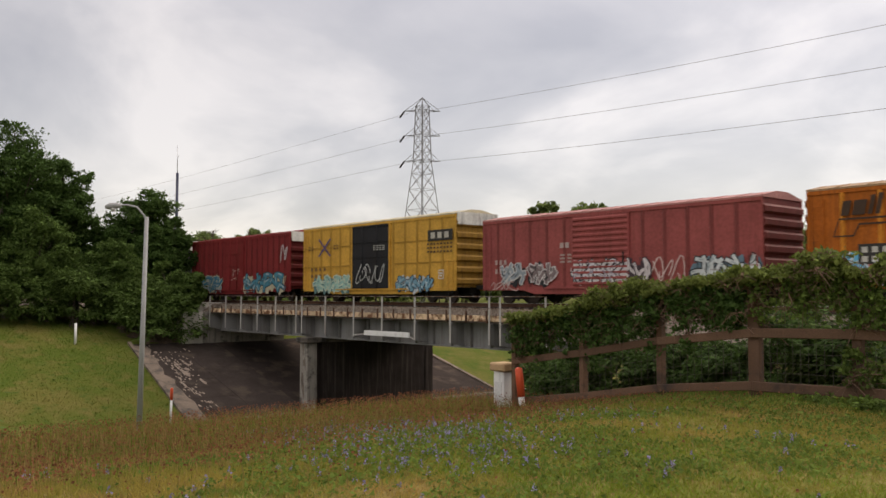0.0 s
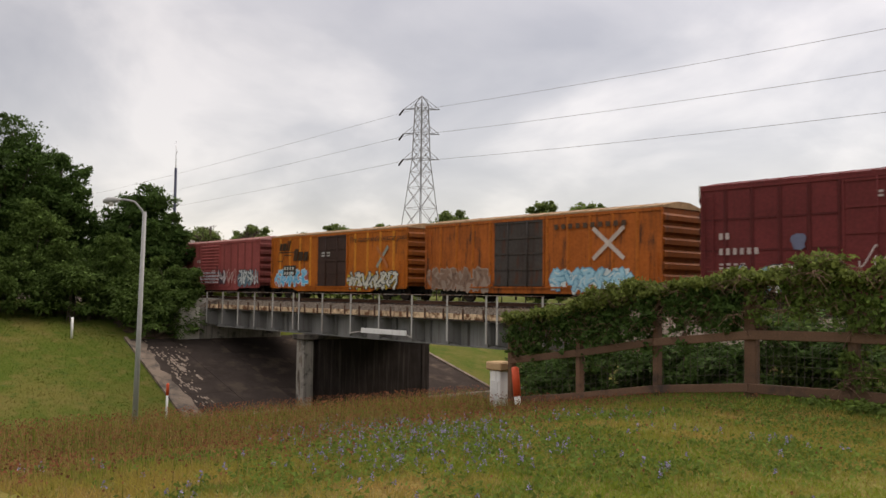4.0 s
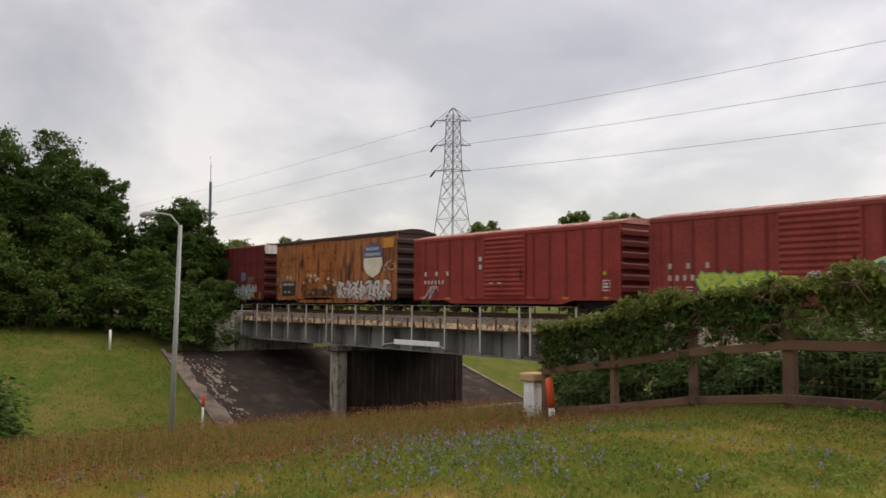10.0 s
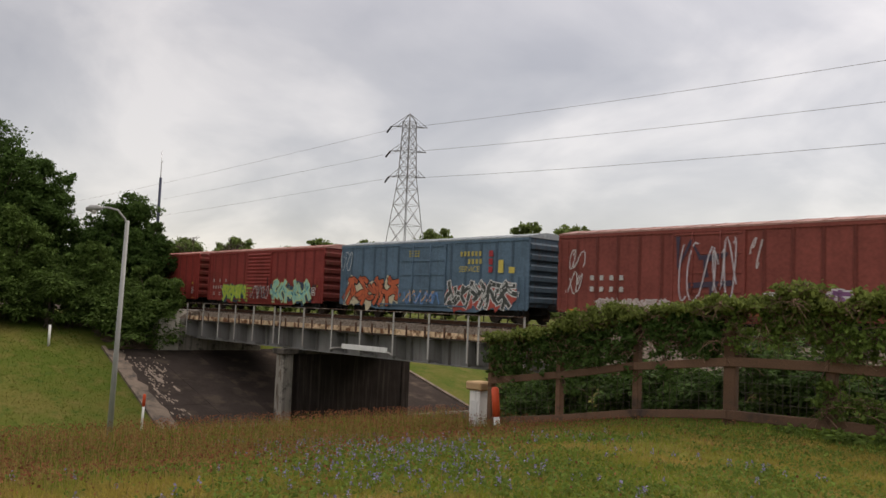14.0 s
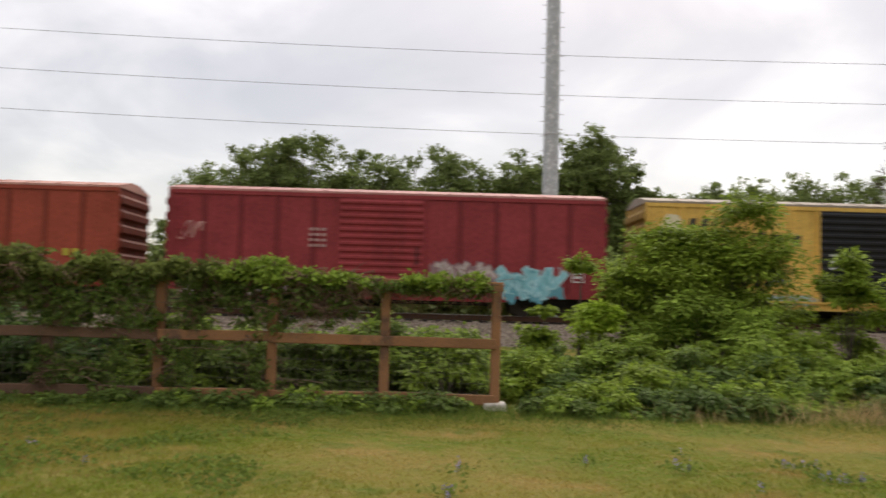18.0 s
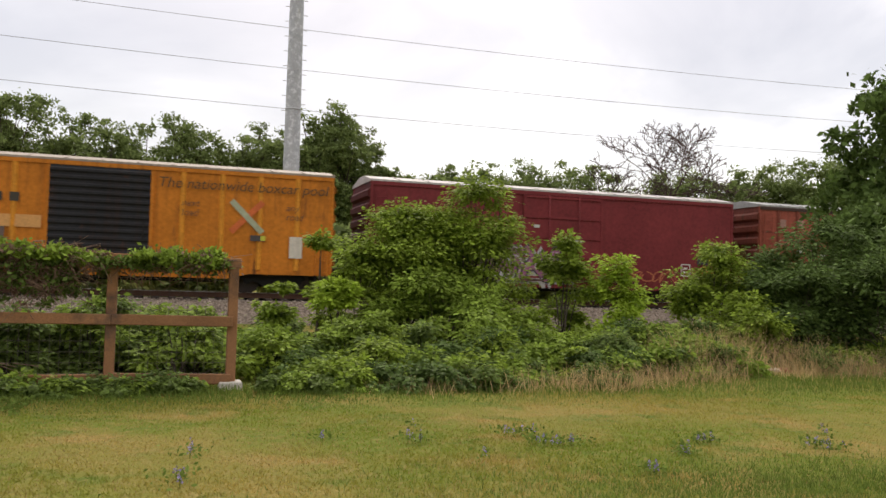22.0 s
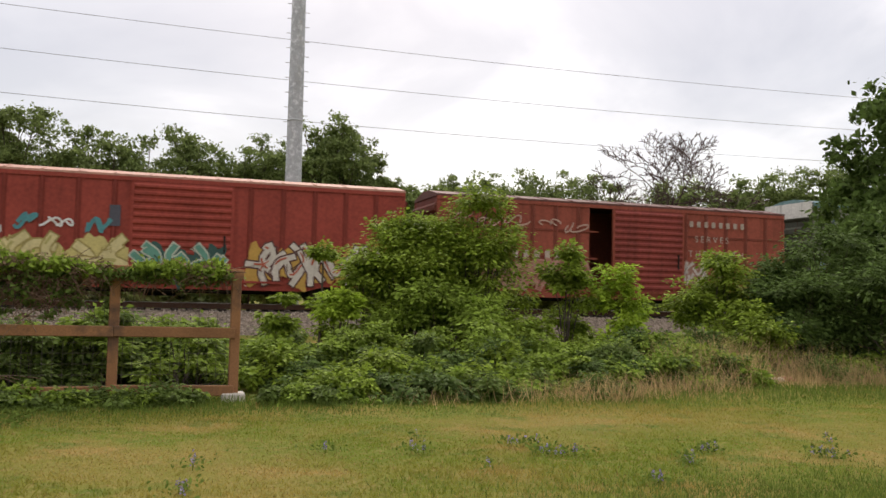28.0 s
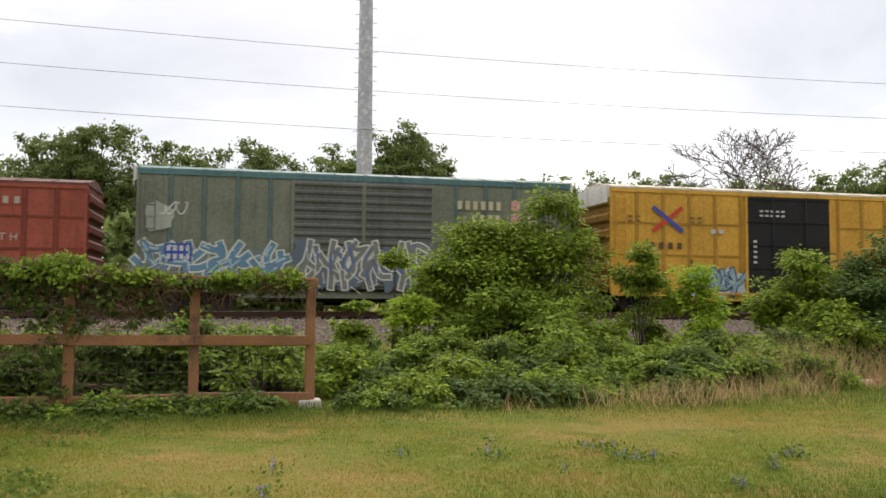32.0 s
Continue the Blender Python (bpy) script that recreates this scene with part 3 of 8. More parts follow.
    for x in (-41.85, -36.1):
        bm = bmesh.new()
        beam(bm, (x, y0 - 0.1, -0.78), (x + (1.3 if x < -40 else -0.4), y0 - 0.15, -0.64), 0.06)
        part("board_bracket", bm, M_STEEL_PALE, e)


build_bridge()


def build_pier():
    e = thing("bridge_pier", (-47.0, 0, 0), "stained concrete pier wall with square end pilasters", "pier", kind="structure")
    # wall concrete darkened to hold the shade under the deck
    shade_conc = material("shaded_pier_concrete", (0.040, 0.032, 0.028), 0.95, 0, 0.35, 1.2, 20, 0.4, streak=0.9, streak_colour=(0.11, 0.09, 0.075), gloss=0.02)
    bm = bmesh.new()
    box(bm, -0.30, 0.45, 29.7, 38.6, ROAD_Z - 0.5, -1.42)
    part("wall", bm, shade_conc, e, "dark pier wall with pale runs, bridge shade in its colour")
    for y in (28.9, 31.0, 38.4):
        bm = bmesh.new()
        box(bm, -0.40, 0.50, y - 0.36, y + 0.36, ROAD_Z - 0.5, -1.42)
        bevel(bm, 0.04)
        part("pilaster", bm, M_CONC if y < 30 else shade_conc, e)
    # spalled patches and a run of rust on the front pilaster
    rng = random.Random(12)
    for k in range(7):
        bm = bmesh.new()
        cx, cz, w, h = rng.uniform(-0.25, 0.35), rng.uniform(-4.6, -1.7), rng.uniform(0.06, 0.16), rng.uniform(0.2, 0.7)
        vs = [bm.verts.new((cx + math.cos(a) * w * rng.uniform(0.6, 1.0), 28.536, cz + math.sin(a) * h * rng.uniform(0.6, 1.0))) for a in np.linspace(0, 5.8, 11)]
        bm.faces.new(vs)
        part("spalled_patch", bm, material("spalled_concrete", (0.170, 0.140, 0.110), 0.95, 0, 0.3, 4, 30, 0.3), e)
    bm = bmesh.new()
    box(bm, -0.62, 0.72, 28.35, 39.2, -1.42, -1.09)
    bevel(bm, 0.04)
    part("cap_beam", bm, material("dark_cap_concrete", (0.13, 0.112, 0.095), 0.95, 0, 0.3, 1.5, 25, 0.3, stain=(0.05, 0.045, 0.04), stain_at=0.55, gloss=0.05), e, "concrete cap beam")


build_pier()


def build_abutments():
    for name, x, s in (("abutment_west", W_ABUT, -1), ("abutment_east", E_ABUT + 0.5, 1)):
        e = thing(name, (x, 0, 0), "pale weathered concrete bridge abutment with wing wall", "abutment", kind="structure")
        bm = bmesh.new()
        box(bm, min(0, s * 1.2), max(0, s * 1.2), 28.6 if s < 0 else 29.6, 35.6, -7.0 if s > 0 else -2.6, 0.30 if s < 0 else -0.1)
        bevel(bm, 0.03)
        part("seat_wall", bm, M_CONC, e)
        bm = bmesh.new()
        box(bm, min(s * 0.9, s * 1.25), max(s * 0.9, s * 1.25), 28.6 if s < 0 else 29.9, 35.6, 0.25 if s < 0 else -0.12, 1.0 if s < 0 else 0.4)
        part("back_wall", bm, M_CONC_PALE, e)
        # wing wall dropping away from the track
        bm = bmesh.new()
        t = 0.35
        prof = [(0, -2.8), (0, 0.32), (s * 1.0, 0.32), (s * 4.6, -1.3), (s * 4.6, -2.8)]
        if s > 0:
            prof = [(0, -7.0), (0, -0.75), (s * 1.2, -0.75), (s * 3.0, -1.0), (s * 3.0, -3.0)]
        near = 27.0 if s < 0 else 28.25
        f = [bm.verts.new((px, near, pz)) for px, pz in prof]
        g = [bm.verts.new((px, 28.25 + t, pz)) for px, pz in prof]
        bm.faces.new(f); bm.faces.new(g[::-1])
        for k in range(5):
            bm.faces.new((f[k], g[k], g[(k + 1) % 5], f[(k + 1) % 5]))
        part("wing_wall", bm, M_CONC_PALE if s < 0 else M_CONC, e)


build_abutments()


def build_bare_soil():
    """Bare brown soil on the bank between the trees and the west abutment."""
    xs, ys = np.linspace(-69.5, -61.75, 22), np.linspace(23.6, 29.4, 18)
    rng = np.random.RandomState(3)
    bm = bmesh.new()
    grid = [[bm.verts.new((x, y, float(land(x, y)) + 0.05 + rng.uniform(0, 0.07))) for x in xs] for y in ys]
    for b in range(len(ys) - 1):
        for a in range(len(xs) - 1):
            u, v = (xs[a] + 65.0) / 4.6, (ys[b] - 26.9) / 3.2
            if u * u + v * v < 1.0 + 0.25 * math.sin(a * 1.3 + b * 0.9):
                bm.faces.new((grid[b][a], grid[b][a + 1], grid[b + 1][a + 1], grid[b + 1][a]))
    loose = [v for v in bm.verts if not v.link_faces]
    for v in loose:
        bm.verts.remove(v)
    tagged(new("bare_soil", to_mesh("bare_soil", bm, material("bare_brown_soil", (0.15, 0.105, 0.075), 0.95, 0, 0.35, 1.2, 12, 0.5, stain=(0.08, 0.06, 0.042), stain_at=0.55, gloss=0.03))), "bare brown soil and debris beside the abutment", "soil", kind="structure")


build_bare_soil()


# ---------------------------------------------------------------- the track
def build_track():
    for x0, x1 in ((-520, W_ABUT - 0.05), (W_ABUT, E_ABUT + 0.6), (E_ABUT + 0.65, 430)):
        bm = bmesh.new()
        lo = 0.30 if x0 == W_ABUT else 0.4
        half = 2.0 if x0 == W_ABUT else 2.3
        prof = [(-half - (0 if x0 == W_ABUT else 1.7), lo if x0 == W_ABUT else -0.35), (-half + 0.3, 0.88), (half - 0.3, 0.88), (half + (0 if x0 == W_ABUT else 1.7), lo if x0 == W_ABUT else -0.35)]
        f = [bm.verts.new((x0, TRACK_Y + py, pz)) for py, pz in prof]
        g = [bm.verts.new((x1, TRACK_Y + py, pz)) for py, pz in prof]
        bm.faces.new(f); bm.faces.new(g[::-1])
        for k in range(4):
            bm.faces.new((f[k], g[k], g[(k + 1) % 4], f[(k + 1) % 4]))
        tagged(new("ballast", to_mesh("ballast", bm, M_GRAVEL)), "grey brown crushed stone ballast under the track", "ballast", kind="structure")
    # loose stones on the near shoulder
    rng = np.random.RandomState(5)
    n = 16000
    x = rng.uniform(-62, 40, n); y = TRACK_Y - rng.uniform(1.4, 4.3, n)
    zz = np.clip(0.88 - (np.abs(y - TRACK_Y) - 2.0) * 0.615, -0.1, 0.88)
    on_bridge = (x > W_ABUT) & (x < E_ABUT + 0.6)
    keep = ~(on_bridge & (np.abs(y - TRACK_Y) > 1.9))
    x, y, zz = x[keep], y[keep], zz[keep]
    n = len(x)
    r = rng.uniform(0.03, 0.075, n)
    tet = np.array([(1, 0, -0.5), (-0.5, 0.87, -0.5), (-0.5, -0.87, -0.5), (0.1, 0, 0.8)])
    tri = np.array([(0, 1, 3), (1, 2, 3), (2, 0, 3)])
    jit = 1 + rng.uniform(-0.35, 0.35, (n, 4, 3))
    a = rng.uniform(0, 6.28, n)
    v = tet[None] * jit
    vx = v[..., 0] * np.cos(a)[:, None] - v[..., 1] * np.sin(a)[:, None]
    vy = v[..., 0] * np.sin(a)[:, None] + v[..., 1] * np.cos(a)[:, None]
    P = np.stack([x[:, None] + vx * r[:, None], y[:, None] + vy * r[:, None], zz[:, None] + v[..., 2] * r[:, None]], -1)
    P = P[:, tri].reshape(-1, 3)
    m = material("loose_ballast", (0.28, 0.23, 0.185), 0.95, 0, 0.3, 3, 30, 0.0, island=0.45, gloss=0.05)
    tagged(new("ballast_stones", raw_mesh("ballast_stones", P, 3, m)), "loose grey and tan ballast stones beside the rails", "ballast", kind="stuff")
    for s in (-1, 1):
        e = thing("rail", (0, TRACK_Y + s * 0.75, 0), "rusty steel rail with a worn bright head", "rail", "rails of the track", kind="structure")
        bm = bmesh.new()
        box(bm, -520, 430, -0.07, 0.07, 0.97, 0.99)
        box(bm, -520, 430, -0.01, 0.01, 0.99, 1.10)
        box(bm, -520, 430, -0.036, 0.036, 1.10, 1.145)
        part("web", bm, M_RUST, e)
        bm = bmesh.new()
        box(bm, -520, 430, -0.034, 0.034, 1.146, 1.152)
        part("head", bm, M_RAILHEAD, e, "worn bright rail head")
    bm = bmesh.new()
    box(bm, -0.11, 0.11, -1.3, 1.3, 0.80, 0.965)
    bevel(bm, 0.012)
    me = to_mesh("sleeper", bm, M_TIE)
    e = thing("sleepers", (0, TRACK_Y, 0), "dark creosoted timber sleepers under the rails", "sleepers", kind="structure")
    for k in range(200):
        part_mesh("sleeper", me, e, m=pose(-64 + k * 0.54 + random.uniform(-0.02, 0.02), random.uniform(-0.03, 0.03), 0, 0, 0, random.uniform(-1, 1)))


build_track()


# ---------------------------------------------------------------- the train
def quad_blob(bm, cx, cz, w, h, y, rng, n=18, jag=0.18, lean=0.0):
    """A flat painted blob on the side of a car, facing -y."""
    ph = [rng.uniform(0, 6.28) for _ in range(4)]
    vs = []
    for k in range(n):
        a = 2 * math.pi * k / n
        c, s = math.cos(a), math.sin(a)
        r = 1 / (abs(c) ** 3.2 + abs(s) ** 3.2) ** (1 / 3.2)
        r *= 1 + jag * (0.5 * math.sin(3 * a + ph[0]) + 0.35 * math.sin(5 * a + ph[1]) + 0.25 * math.sin(8 * a + ph[2]))
        x, z = c * r * w / 2, s * r * h / 2
        vs.append(bm.verts.new((cx + x + lean * z, y, cz + z)))
    bm.faces.new(vs[::-1])


def stroke(bm, pts, w, y):
    """A painted band through (x, z) points, its end laid a hair over its start."""
    pts = [Vector(p) for p in pts]
    n = len(pts)
    pairs = []
    for i, p in enumerate(pts):
        d = pts[min(i + 1, n - 1)] - pts[max(i - 1, 0)]
        if d.length < 1e-5:
            continue
        d.normalize()
        q = p + (d * (w * 0.4) if i == n - 1 else d * (-w * 0.4) if i == 0 else Vector((0, 0)))
        s = Vector((-d.y, d.x)) * w / 2
        yy = y - 0.002 * i / n
        pairs.append((bm.verts.new((q.x + s.x, yy, q.y + s.y)), bm.verts.new((q.x - s.x, yy, q.y - s.y))))
    for (a0, b0), (a1, b1) in zip(pairs, pairs[1:]):
        bm.faces.new((a0, b0, b1, a1))


SPRAY = {}


def spray(colour):
    key = tuple(round(c, 3) for c in colour)
    if key not in SPRAY:
        SPRAY[key] = material("spray_paint_%d" % len(SPRAY), colour, 0.5, 0, 0.22, 1.6, 14, 0.02, streak=0.25, streak_colour=(0.06, 0.04, 0.03))
    return SPRAY[key]


def rounded(pts):
    """Corner-cut twice, so that a bent line becomes a curve."""
    for _ in range(2):
        cut = [pts[0]]
        for (ax, az), (bx, bz) in zip(pts, pts[1:]):
            cut += [(ax * 0.75 + bx * 0.25, az * 0.75 + bz * 0.25), (ax * 0.25 + bx * 0.75, az * 0.25 + bz * 0.75)]
        pts = cut + [pts[-1]]
    return pts


def graffiti(car, side, x0, x1, z0, z1, fill, edge, letters=4, seed=1, halo=None, second=None):
    """A spray-painted piece: a soft-edged cloud, chunky abstract forms crowded together and outlined, with shading and drips."""
    rng = random.Random(seed)
    w, h = (x1 - x0) / letters, z1 - z0
    cloud = halo or second or edge
    bm = bmesh.new()
    for k in range(letters * 2):
        quad_blob(bm, x0 + (x1 - x0) * (k + 0.5) / (letters * 2), (z0 + z1) / 2 - 0.05 * h + rng.uniform(-0.1, 0.1) * h, w * rng.uniform(0.6, 0.9), h * rng.uniform(0.6, 0.98), side - 0.006 - 0.0004 * k, rng, 22, 0.34, rng.uniform(-0.3, 0.3))
    tagged(part("graffiti_cloud", bm, spray(cloud), car), kind="stuff")
    forms = []
    for k in range(letters):
        ox, lean = x0 + w * k, rng.uniform(-0.10, 0.22)

        def at_unit(px, pz):
            return ox + w * (0.02 + 0.96 * px) + lean * h * (pz - 0.5), z0 + h * (0.10 + 0.80 * pz)

        # interlocking bent bands, no two alike, that run over into their neighbours
        lines = []
        y0 = rng.uniform(0.1, 0.9)
        lines.append([(-0.12, y0), (rng.uniform(0.2, 0.45), 1 - y0 + rng.uniform(-0.2, 0.2)), (rng.uniform(0.55, 0.8), y0 + rng.uniform(-0.3, 0.3)), (1.14, rng.uniform(0.1, 0.9))])
        xb = rng.uniform(0.15, 0.85)
        lines.append([(xb, -0.02), (xb + rng.uniform(-0.35, 0.35), 0.35), (xb + rng.uniform(-0.35, 0.35), 0.7), (xb + rng.uniform(-0.25, 0.25), 1.02)])
        p = (rng.uniform(0.0, 1.0), rng.uniform(0.0, 0.3))
        q = (rng.uniform(0.0, 1.0), rng.uniform(0.7, 1.0))
        lines.append([p, ((p[0] + q[0]) / 2 + rng.choice((-0.4, 0.4)), rng.uniform(0.35, 0.65)), q])
        if rng.random() < 0.5:
            lines.append([(rng.uniform(0, 0.4), 0.96), (0.5, rng.uniform(0.75, 1.1)), (rng.uniform(0.6, 1.0), 0.9)])
        forms.append([[at_unit(*p) for p in rounded([(min(max(px, -0.15), 1.15), min(max(pz, -0.03), 1.04)) for px, pz in line])] for line in lines])
    thick = min(0.30, 0.21 * w, 0.20 * h)
    rim = 0.045 + 0.05 * thick
    for name, colour, wd, lift in (("outline", edge, thick + 2 * rim, 0.0), ("fill", fill, thick, 0.0022)):
        bm = bmesh.new()
        for k, lines in enumerate(forms):
            for q, pts in enumerate(lines):
                stroke(bm, pts, wd, side - 0.012 - 0.0045 * k - 0.0003 * q - lift)
        tagged(part("graffiti_" + name, bm, spray(colour), car), kind="stuff")
    bm = bmesh.new()
    top = side - 0.018 - 0.0045 * letters
    for k, lines in enumerate(forms):
        for pts in lines:
            i = rng.randrange(max(1, len(pts) - 4))
            seg = pts[i:i + 4]
            stroke(bm, [(px - 0.15 * thick, pz + 0.12 * thick) for px, pz in seg], thick * rng.uniform(0.22, 0.42), top - 0.0005 * k)
    tagged(part("graffiti_shade", bm, spray(second or tuple(v * 0.6 for v in fill)), car), kind="stuff")
    bm = bmesh.new()
    for k in range(letters * 3):
        px, pz = rng.uniform(x0, x1), rng.uniform(z0 + 0.1 * h, z1 - 0.1 * h)
        a = rng.choice((1.57, 1.57, 0.5, -0.6)) + rng.uniform(-0.15, 0.15)
        ln = rng.uniform(0.08, 0.22) * h
        stroke(bm, [(px, pz), (px + ln * math.cos(a), pz + ln * math.sin(a))], 0.035, top - 0.004 - 0.0003 * k)
    tagged(part("graffiti_detail", bm, spray(edge), car), kind="stuff")


def tag_scribble(car, side, x0, x1, z0, z1, colour, seed, width=0.05):
    """A quick spray-can scribble of loops."""
    rng = random.Random(seed)
    bm = bmesh.new()
    n = max(2, int((x1 - x0) / 0.45))
    for k in range(n):
        cx = x0 + (k + 0.5) * (x1 - x0) / n
        a0 = rng.uniform(0, 6.28)
        rx, rz = (x1 - x0) / n * rng.uniform(0.45, 0.75), (z1 - z0) / 2 * rng.uniform(0.6, 1.0)
        turn = rng.uniform(0.7, 1.9)
        pts = [(cx + rx * (math.cos(a0 + q * 0.42) + 0.05 * (q - 7)), (z0 + z1) / 2 + rz * math.sin(a0 * 1.3 + q * 0.42 * turn)) for q in range(rng.randint(9, 16))]
        stroke(bm, pts, width, side - 0.012 - 0.0025 * k)
    tagged(part("spray_tag", bm, spray(colour), car), kind="stuff")


def bars(car, side, x0, z1, letters, w, h, colour, gap=0.35, rows=1, lead=1.5, name="stencil_bar"):
    """Lettering as plain bars of its size and colour."""
    bm = bmesh.new()
    for r in range(rows):
        for k in range(letters):
            x = x0 + k * w * (1 + gap)
            z = z1 - r * h * lead
            box(bm, x + 0.06 * w, x + min(0.76 + 0.2 * gap, 0.88) * w, side - 0.010, side - 0.004, z - 0.92 * h, z - 0.08 * h)
    tagged(part(name, bm, spray(tuple(v * 0.76 for v in colour)), car), kind="stuff")


def slanted_blocks(car, side, x0, z0, size, shape, colour, lean=0.22):
    """A leaning trade mark as plain blocks of its colour: (width, height) of each block, as shares of size."""
    bm = bmesh.new()
    x = x0
    for w, h in shape:
        w, h = w * size, h * size
        f = [bm.verts.new((px, side - 0.010, pz)) for px, pz in ((x, z0), (x + w, z0), (x + w + lean * h, z0 + h), (x + lean * h, z0 + h))]
        g = [bm.verts.new((v.co.x, side - 0.003, v.co.z)) for v in f]
        bm.faces.new(f)
        for k in range(4):
            bm.faces.new((g[k], g[(k + 1) % 4], f[(k + 1) % 4], f[k]))
        x += w + 0.13 * size
    part("trade_mark", bm, spray(colour), car)


WIDE_MARK = ((0.42, 0.72), (0.62, 0.72), (0.22, 0.92), (0.22, 1.0))
LONG_MARK = ((0.62, 1.0), (0.70, 0.74), (0.66, 0.74))


def make_truck(car, x):
    """A two-axle bogie: side frames, springs, bolster, wheels."""
    t = part("truck", truck_bm(), M_BLACK, car, "grimy black two-axle truck")
    t.matrix_basis = Matrix.Translation((x, 0, 0))
    for ax in (-0.89, 0.89):
        for sy in (-0.76, 0.76):
            w = part_mesh("wheel", WHEEL, t)
            w.matrix_basis = Matrix.Translation((ax, sy, 0.42))
    return t


def truck_bm():
    bm = bmesh.new()
    for sy in (-1.0, 1.0):
        prof = [(-1.15, 0.52), (-1.05, 0.66), (-0.45, 0.78), (0.45, 0.78), (1.05, 0.66), (1.15, 0.52), (1.0, 0.42), (0.62, 0.40), (0.3, 0.22), (-0.3, 0.22), (-0.62, 0.40), (-1.0, 0.42)]
        f = [bm.verts.new((px, sy - 0.09, pz)) for px, pz in prof]
        g = [bm.verts.new((px, sy + 0.09, pz)) for px, pz in prof]
        bm.faces.new(f); bm.faces.new(g[::-1])
        for k in range(len(prof)):
            bm.faces.new((f[k], g[k], g[(k + 1) % len(prof)], f[(k + 1) % len(prof)]))
        for sx in (-0.17, 0.0, 0.17):
            tube(bm, [(sx, sy - 0.12 * (1 if sy > 0 else -1), 0.30), (sx, sy - 0.12 * (1 if sy > 0 else -1), 0.56)], 0.07, 8)
        for ax in (-0.89, 0.89):
            tube(bm, [(ax, sy * 0.95, 0.42), (ax, sy * 1.16, 0.42)], 0.11, 10)
    box(bm, -0.2, 0.2, -1.0, 1.0, 0.48, 0.72)
    for ax in (-0.89, 0.89):
        tube(bm, [(ax, -0.75, 0.42), (ax, 0.75, 0.42)], 0.08, 8)
    return bm


def wheel_mesh():
    bm = bmesh.new()
    tube(bm, [(0, -0.065, 0), (0, 0.055, 0)], 0.42, 28)
    tube(bm, [(0, 0.05, 0), (0, 0.08, 0)], 0.45, 28)
    tube(bm, [(0, -0.09, 0), (0, -0.06, 0)], 0.12, 14)
    return to_mesh("wheel", bm, M_WHEEL)


WHEEL = wheel_mesh()


def boxcar(label, x, L=15.5, eave=4.18, body=(0.2, 0.04, 0.035), roof=None, ribs=14, door=None, door2=None, style="posts", sill=0.54, end_white=False, rust=0.45, key="a", group="boxcars of the train", door_gap=None, fascia=None, dark_ends=False, post=None):
    """A boxcar; local x from its front end at 0 to L, the near side faces -y, z from the rail head.
    door: (x0, x1, kind, colour)."""
    car = thing("boxcar", (x, TRACK_Y, RAIL_Z), label, "boxcar", group)
    m = paint(key, body, rust=rust)
    mr = paint(key + "_roof", roof, 0.6, 0.35) if roof else m
    hw = 1.52
    S = -hw
    # carcass: hollow walls so that an open doorway is deep
    bm = bmesh.new()
    gap = door_gap
    if gap:
        box(bm, 0.05, gap[0], S, S + 0.05, sill + 0.3, eave)
        box(bm, gap[1], L - 0.05, S, S + 0.05, sill + 0.3, eave)
    else:
        box(bm, 0.05, L - 0.05, S, S + 0.05, sill + 0.3, eave)
    part("side_wall", bm, m, car)
    bm = bmesh.new()
    box(bm, 0.05, L - 0.05, hw - 0.05, hw, sill + 0.3, eave)
    part("side_wall", bm, m, car)
    bm = bmesh.new()
    box(bm, 0.05, L - 0.05, S + 0.05, hw - 0.05, sill + 0.28, sill + 0.36)
    part("floor", bm, M_BLACK, car)
    # corrugated ends
    for xe, s in ((0.05, -1), (L - 0.05, 1)):
        bm = bmesh.new()
        n = 6
        prof = [(0.0, sill + 0.3)]
        for k in range(n):
            z = sill + 0.62 + k * (eave - sill - 0.75) / (n - 0.4)
            prof += [(0.02, z - 0.2), (0.13, z - 0.10), (0.13, z + 0.10), (0.02, z + 0.2)]
        prof += [(0.0, eave + 0.10), (-0.04, eave + 0.10), (-0.04, sill + 0.3)]
        f = [bm.verts.new((xe + s * px, S + 0.04, pz)) for px, pz in prof]
        g = [bm.verts.new((xe + s * px, hw - 0.04, pz)) for px, pz in prof]
        bm.faces.new(f); bm.faces.new(g[::-1])
        for k in range(len(prof)):
            bm.faces.new((f[k], g[k], g[(k + 1) % len(prof)], f[(k + 1) % len(prof)]))
        # ends darker than the body: shade and grime both put into the paint
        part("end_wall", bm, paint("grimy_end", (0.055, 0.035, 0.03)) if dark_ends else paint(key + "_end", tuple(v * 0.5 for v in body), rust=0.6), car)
        for yy in (S + 0.02, hw - 0.02):
            bm = bmesh.new()
            box(bm, xe - 0.06 if s > 0 else xe - 0.04, xe + 0.04 if s > 0 else xe + 0.06, yy - 0.05, yy + 0.05, sill + 0.2, eave)
            bevel(bm, 0.012)
            part("corner_post", bm, m, car)
        if end_white:
            bm = bmesh.new()
            box(bm, xe + (0.0 if s > 0 else -0.16), xe + (0.16 if s > 0 else 0.0), S + 0.05, hw - 0.05, eave - 0.55, eave + 0.12)
            part("end_panel", bm, paint("white_panel", (0.62, 0.61, 0.56)), car, "white painted end panel")
    # roof: shallow ridge with cross ribs
    bm = bmesh.new()
    prof = [(S - 0.03, eave), (S - 0.03, eave + 0.07), (-0.4, eave + 0.30), (0.4, eave + 0.30), (hw + 0.03, eave + 0.07), (hw + 0.03, eave)]
    f = [bm.verts.new((0, py, pz)) for py, pz in prof]
    g = [bm.verts.new((L, py, pz)) for py, pz in prof]
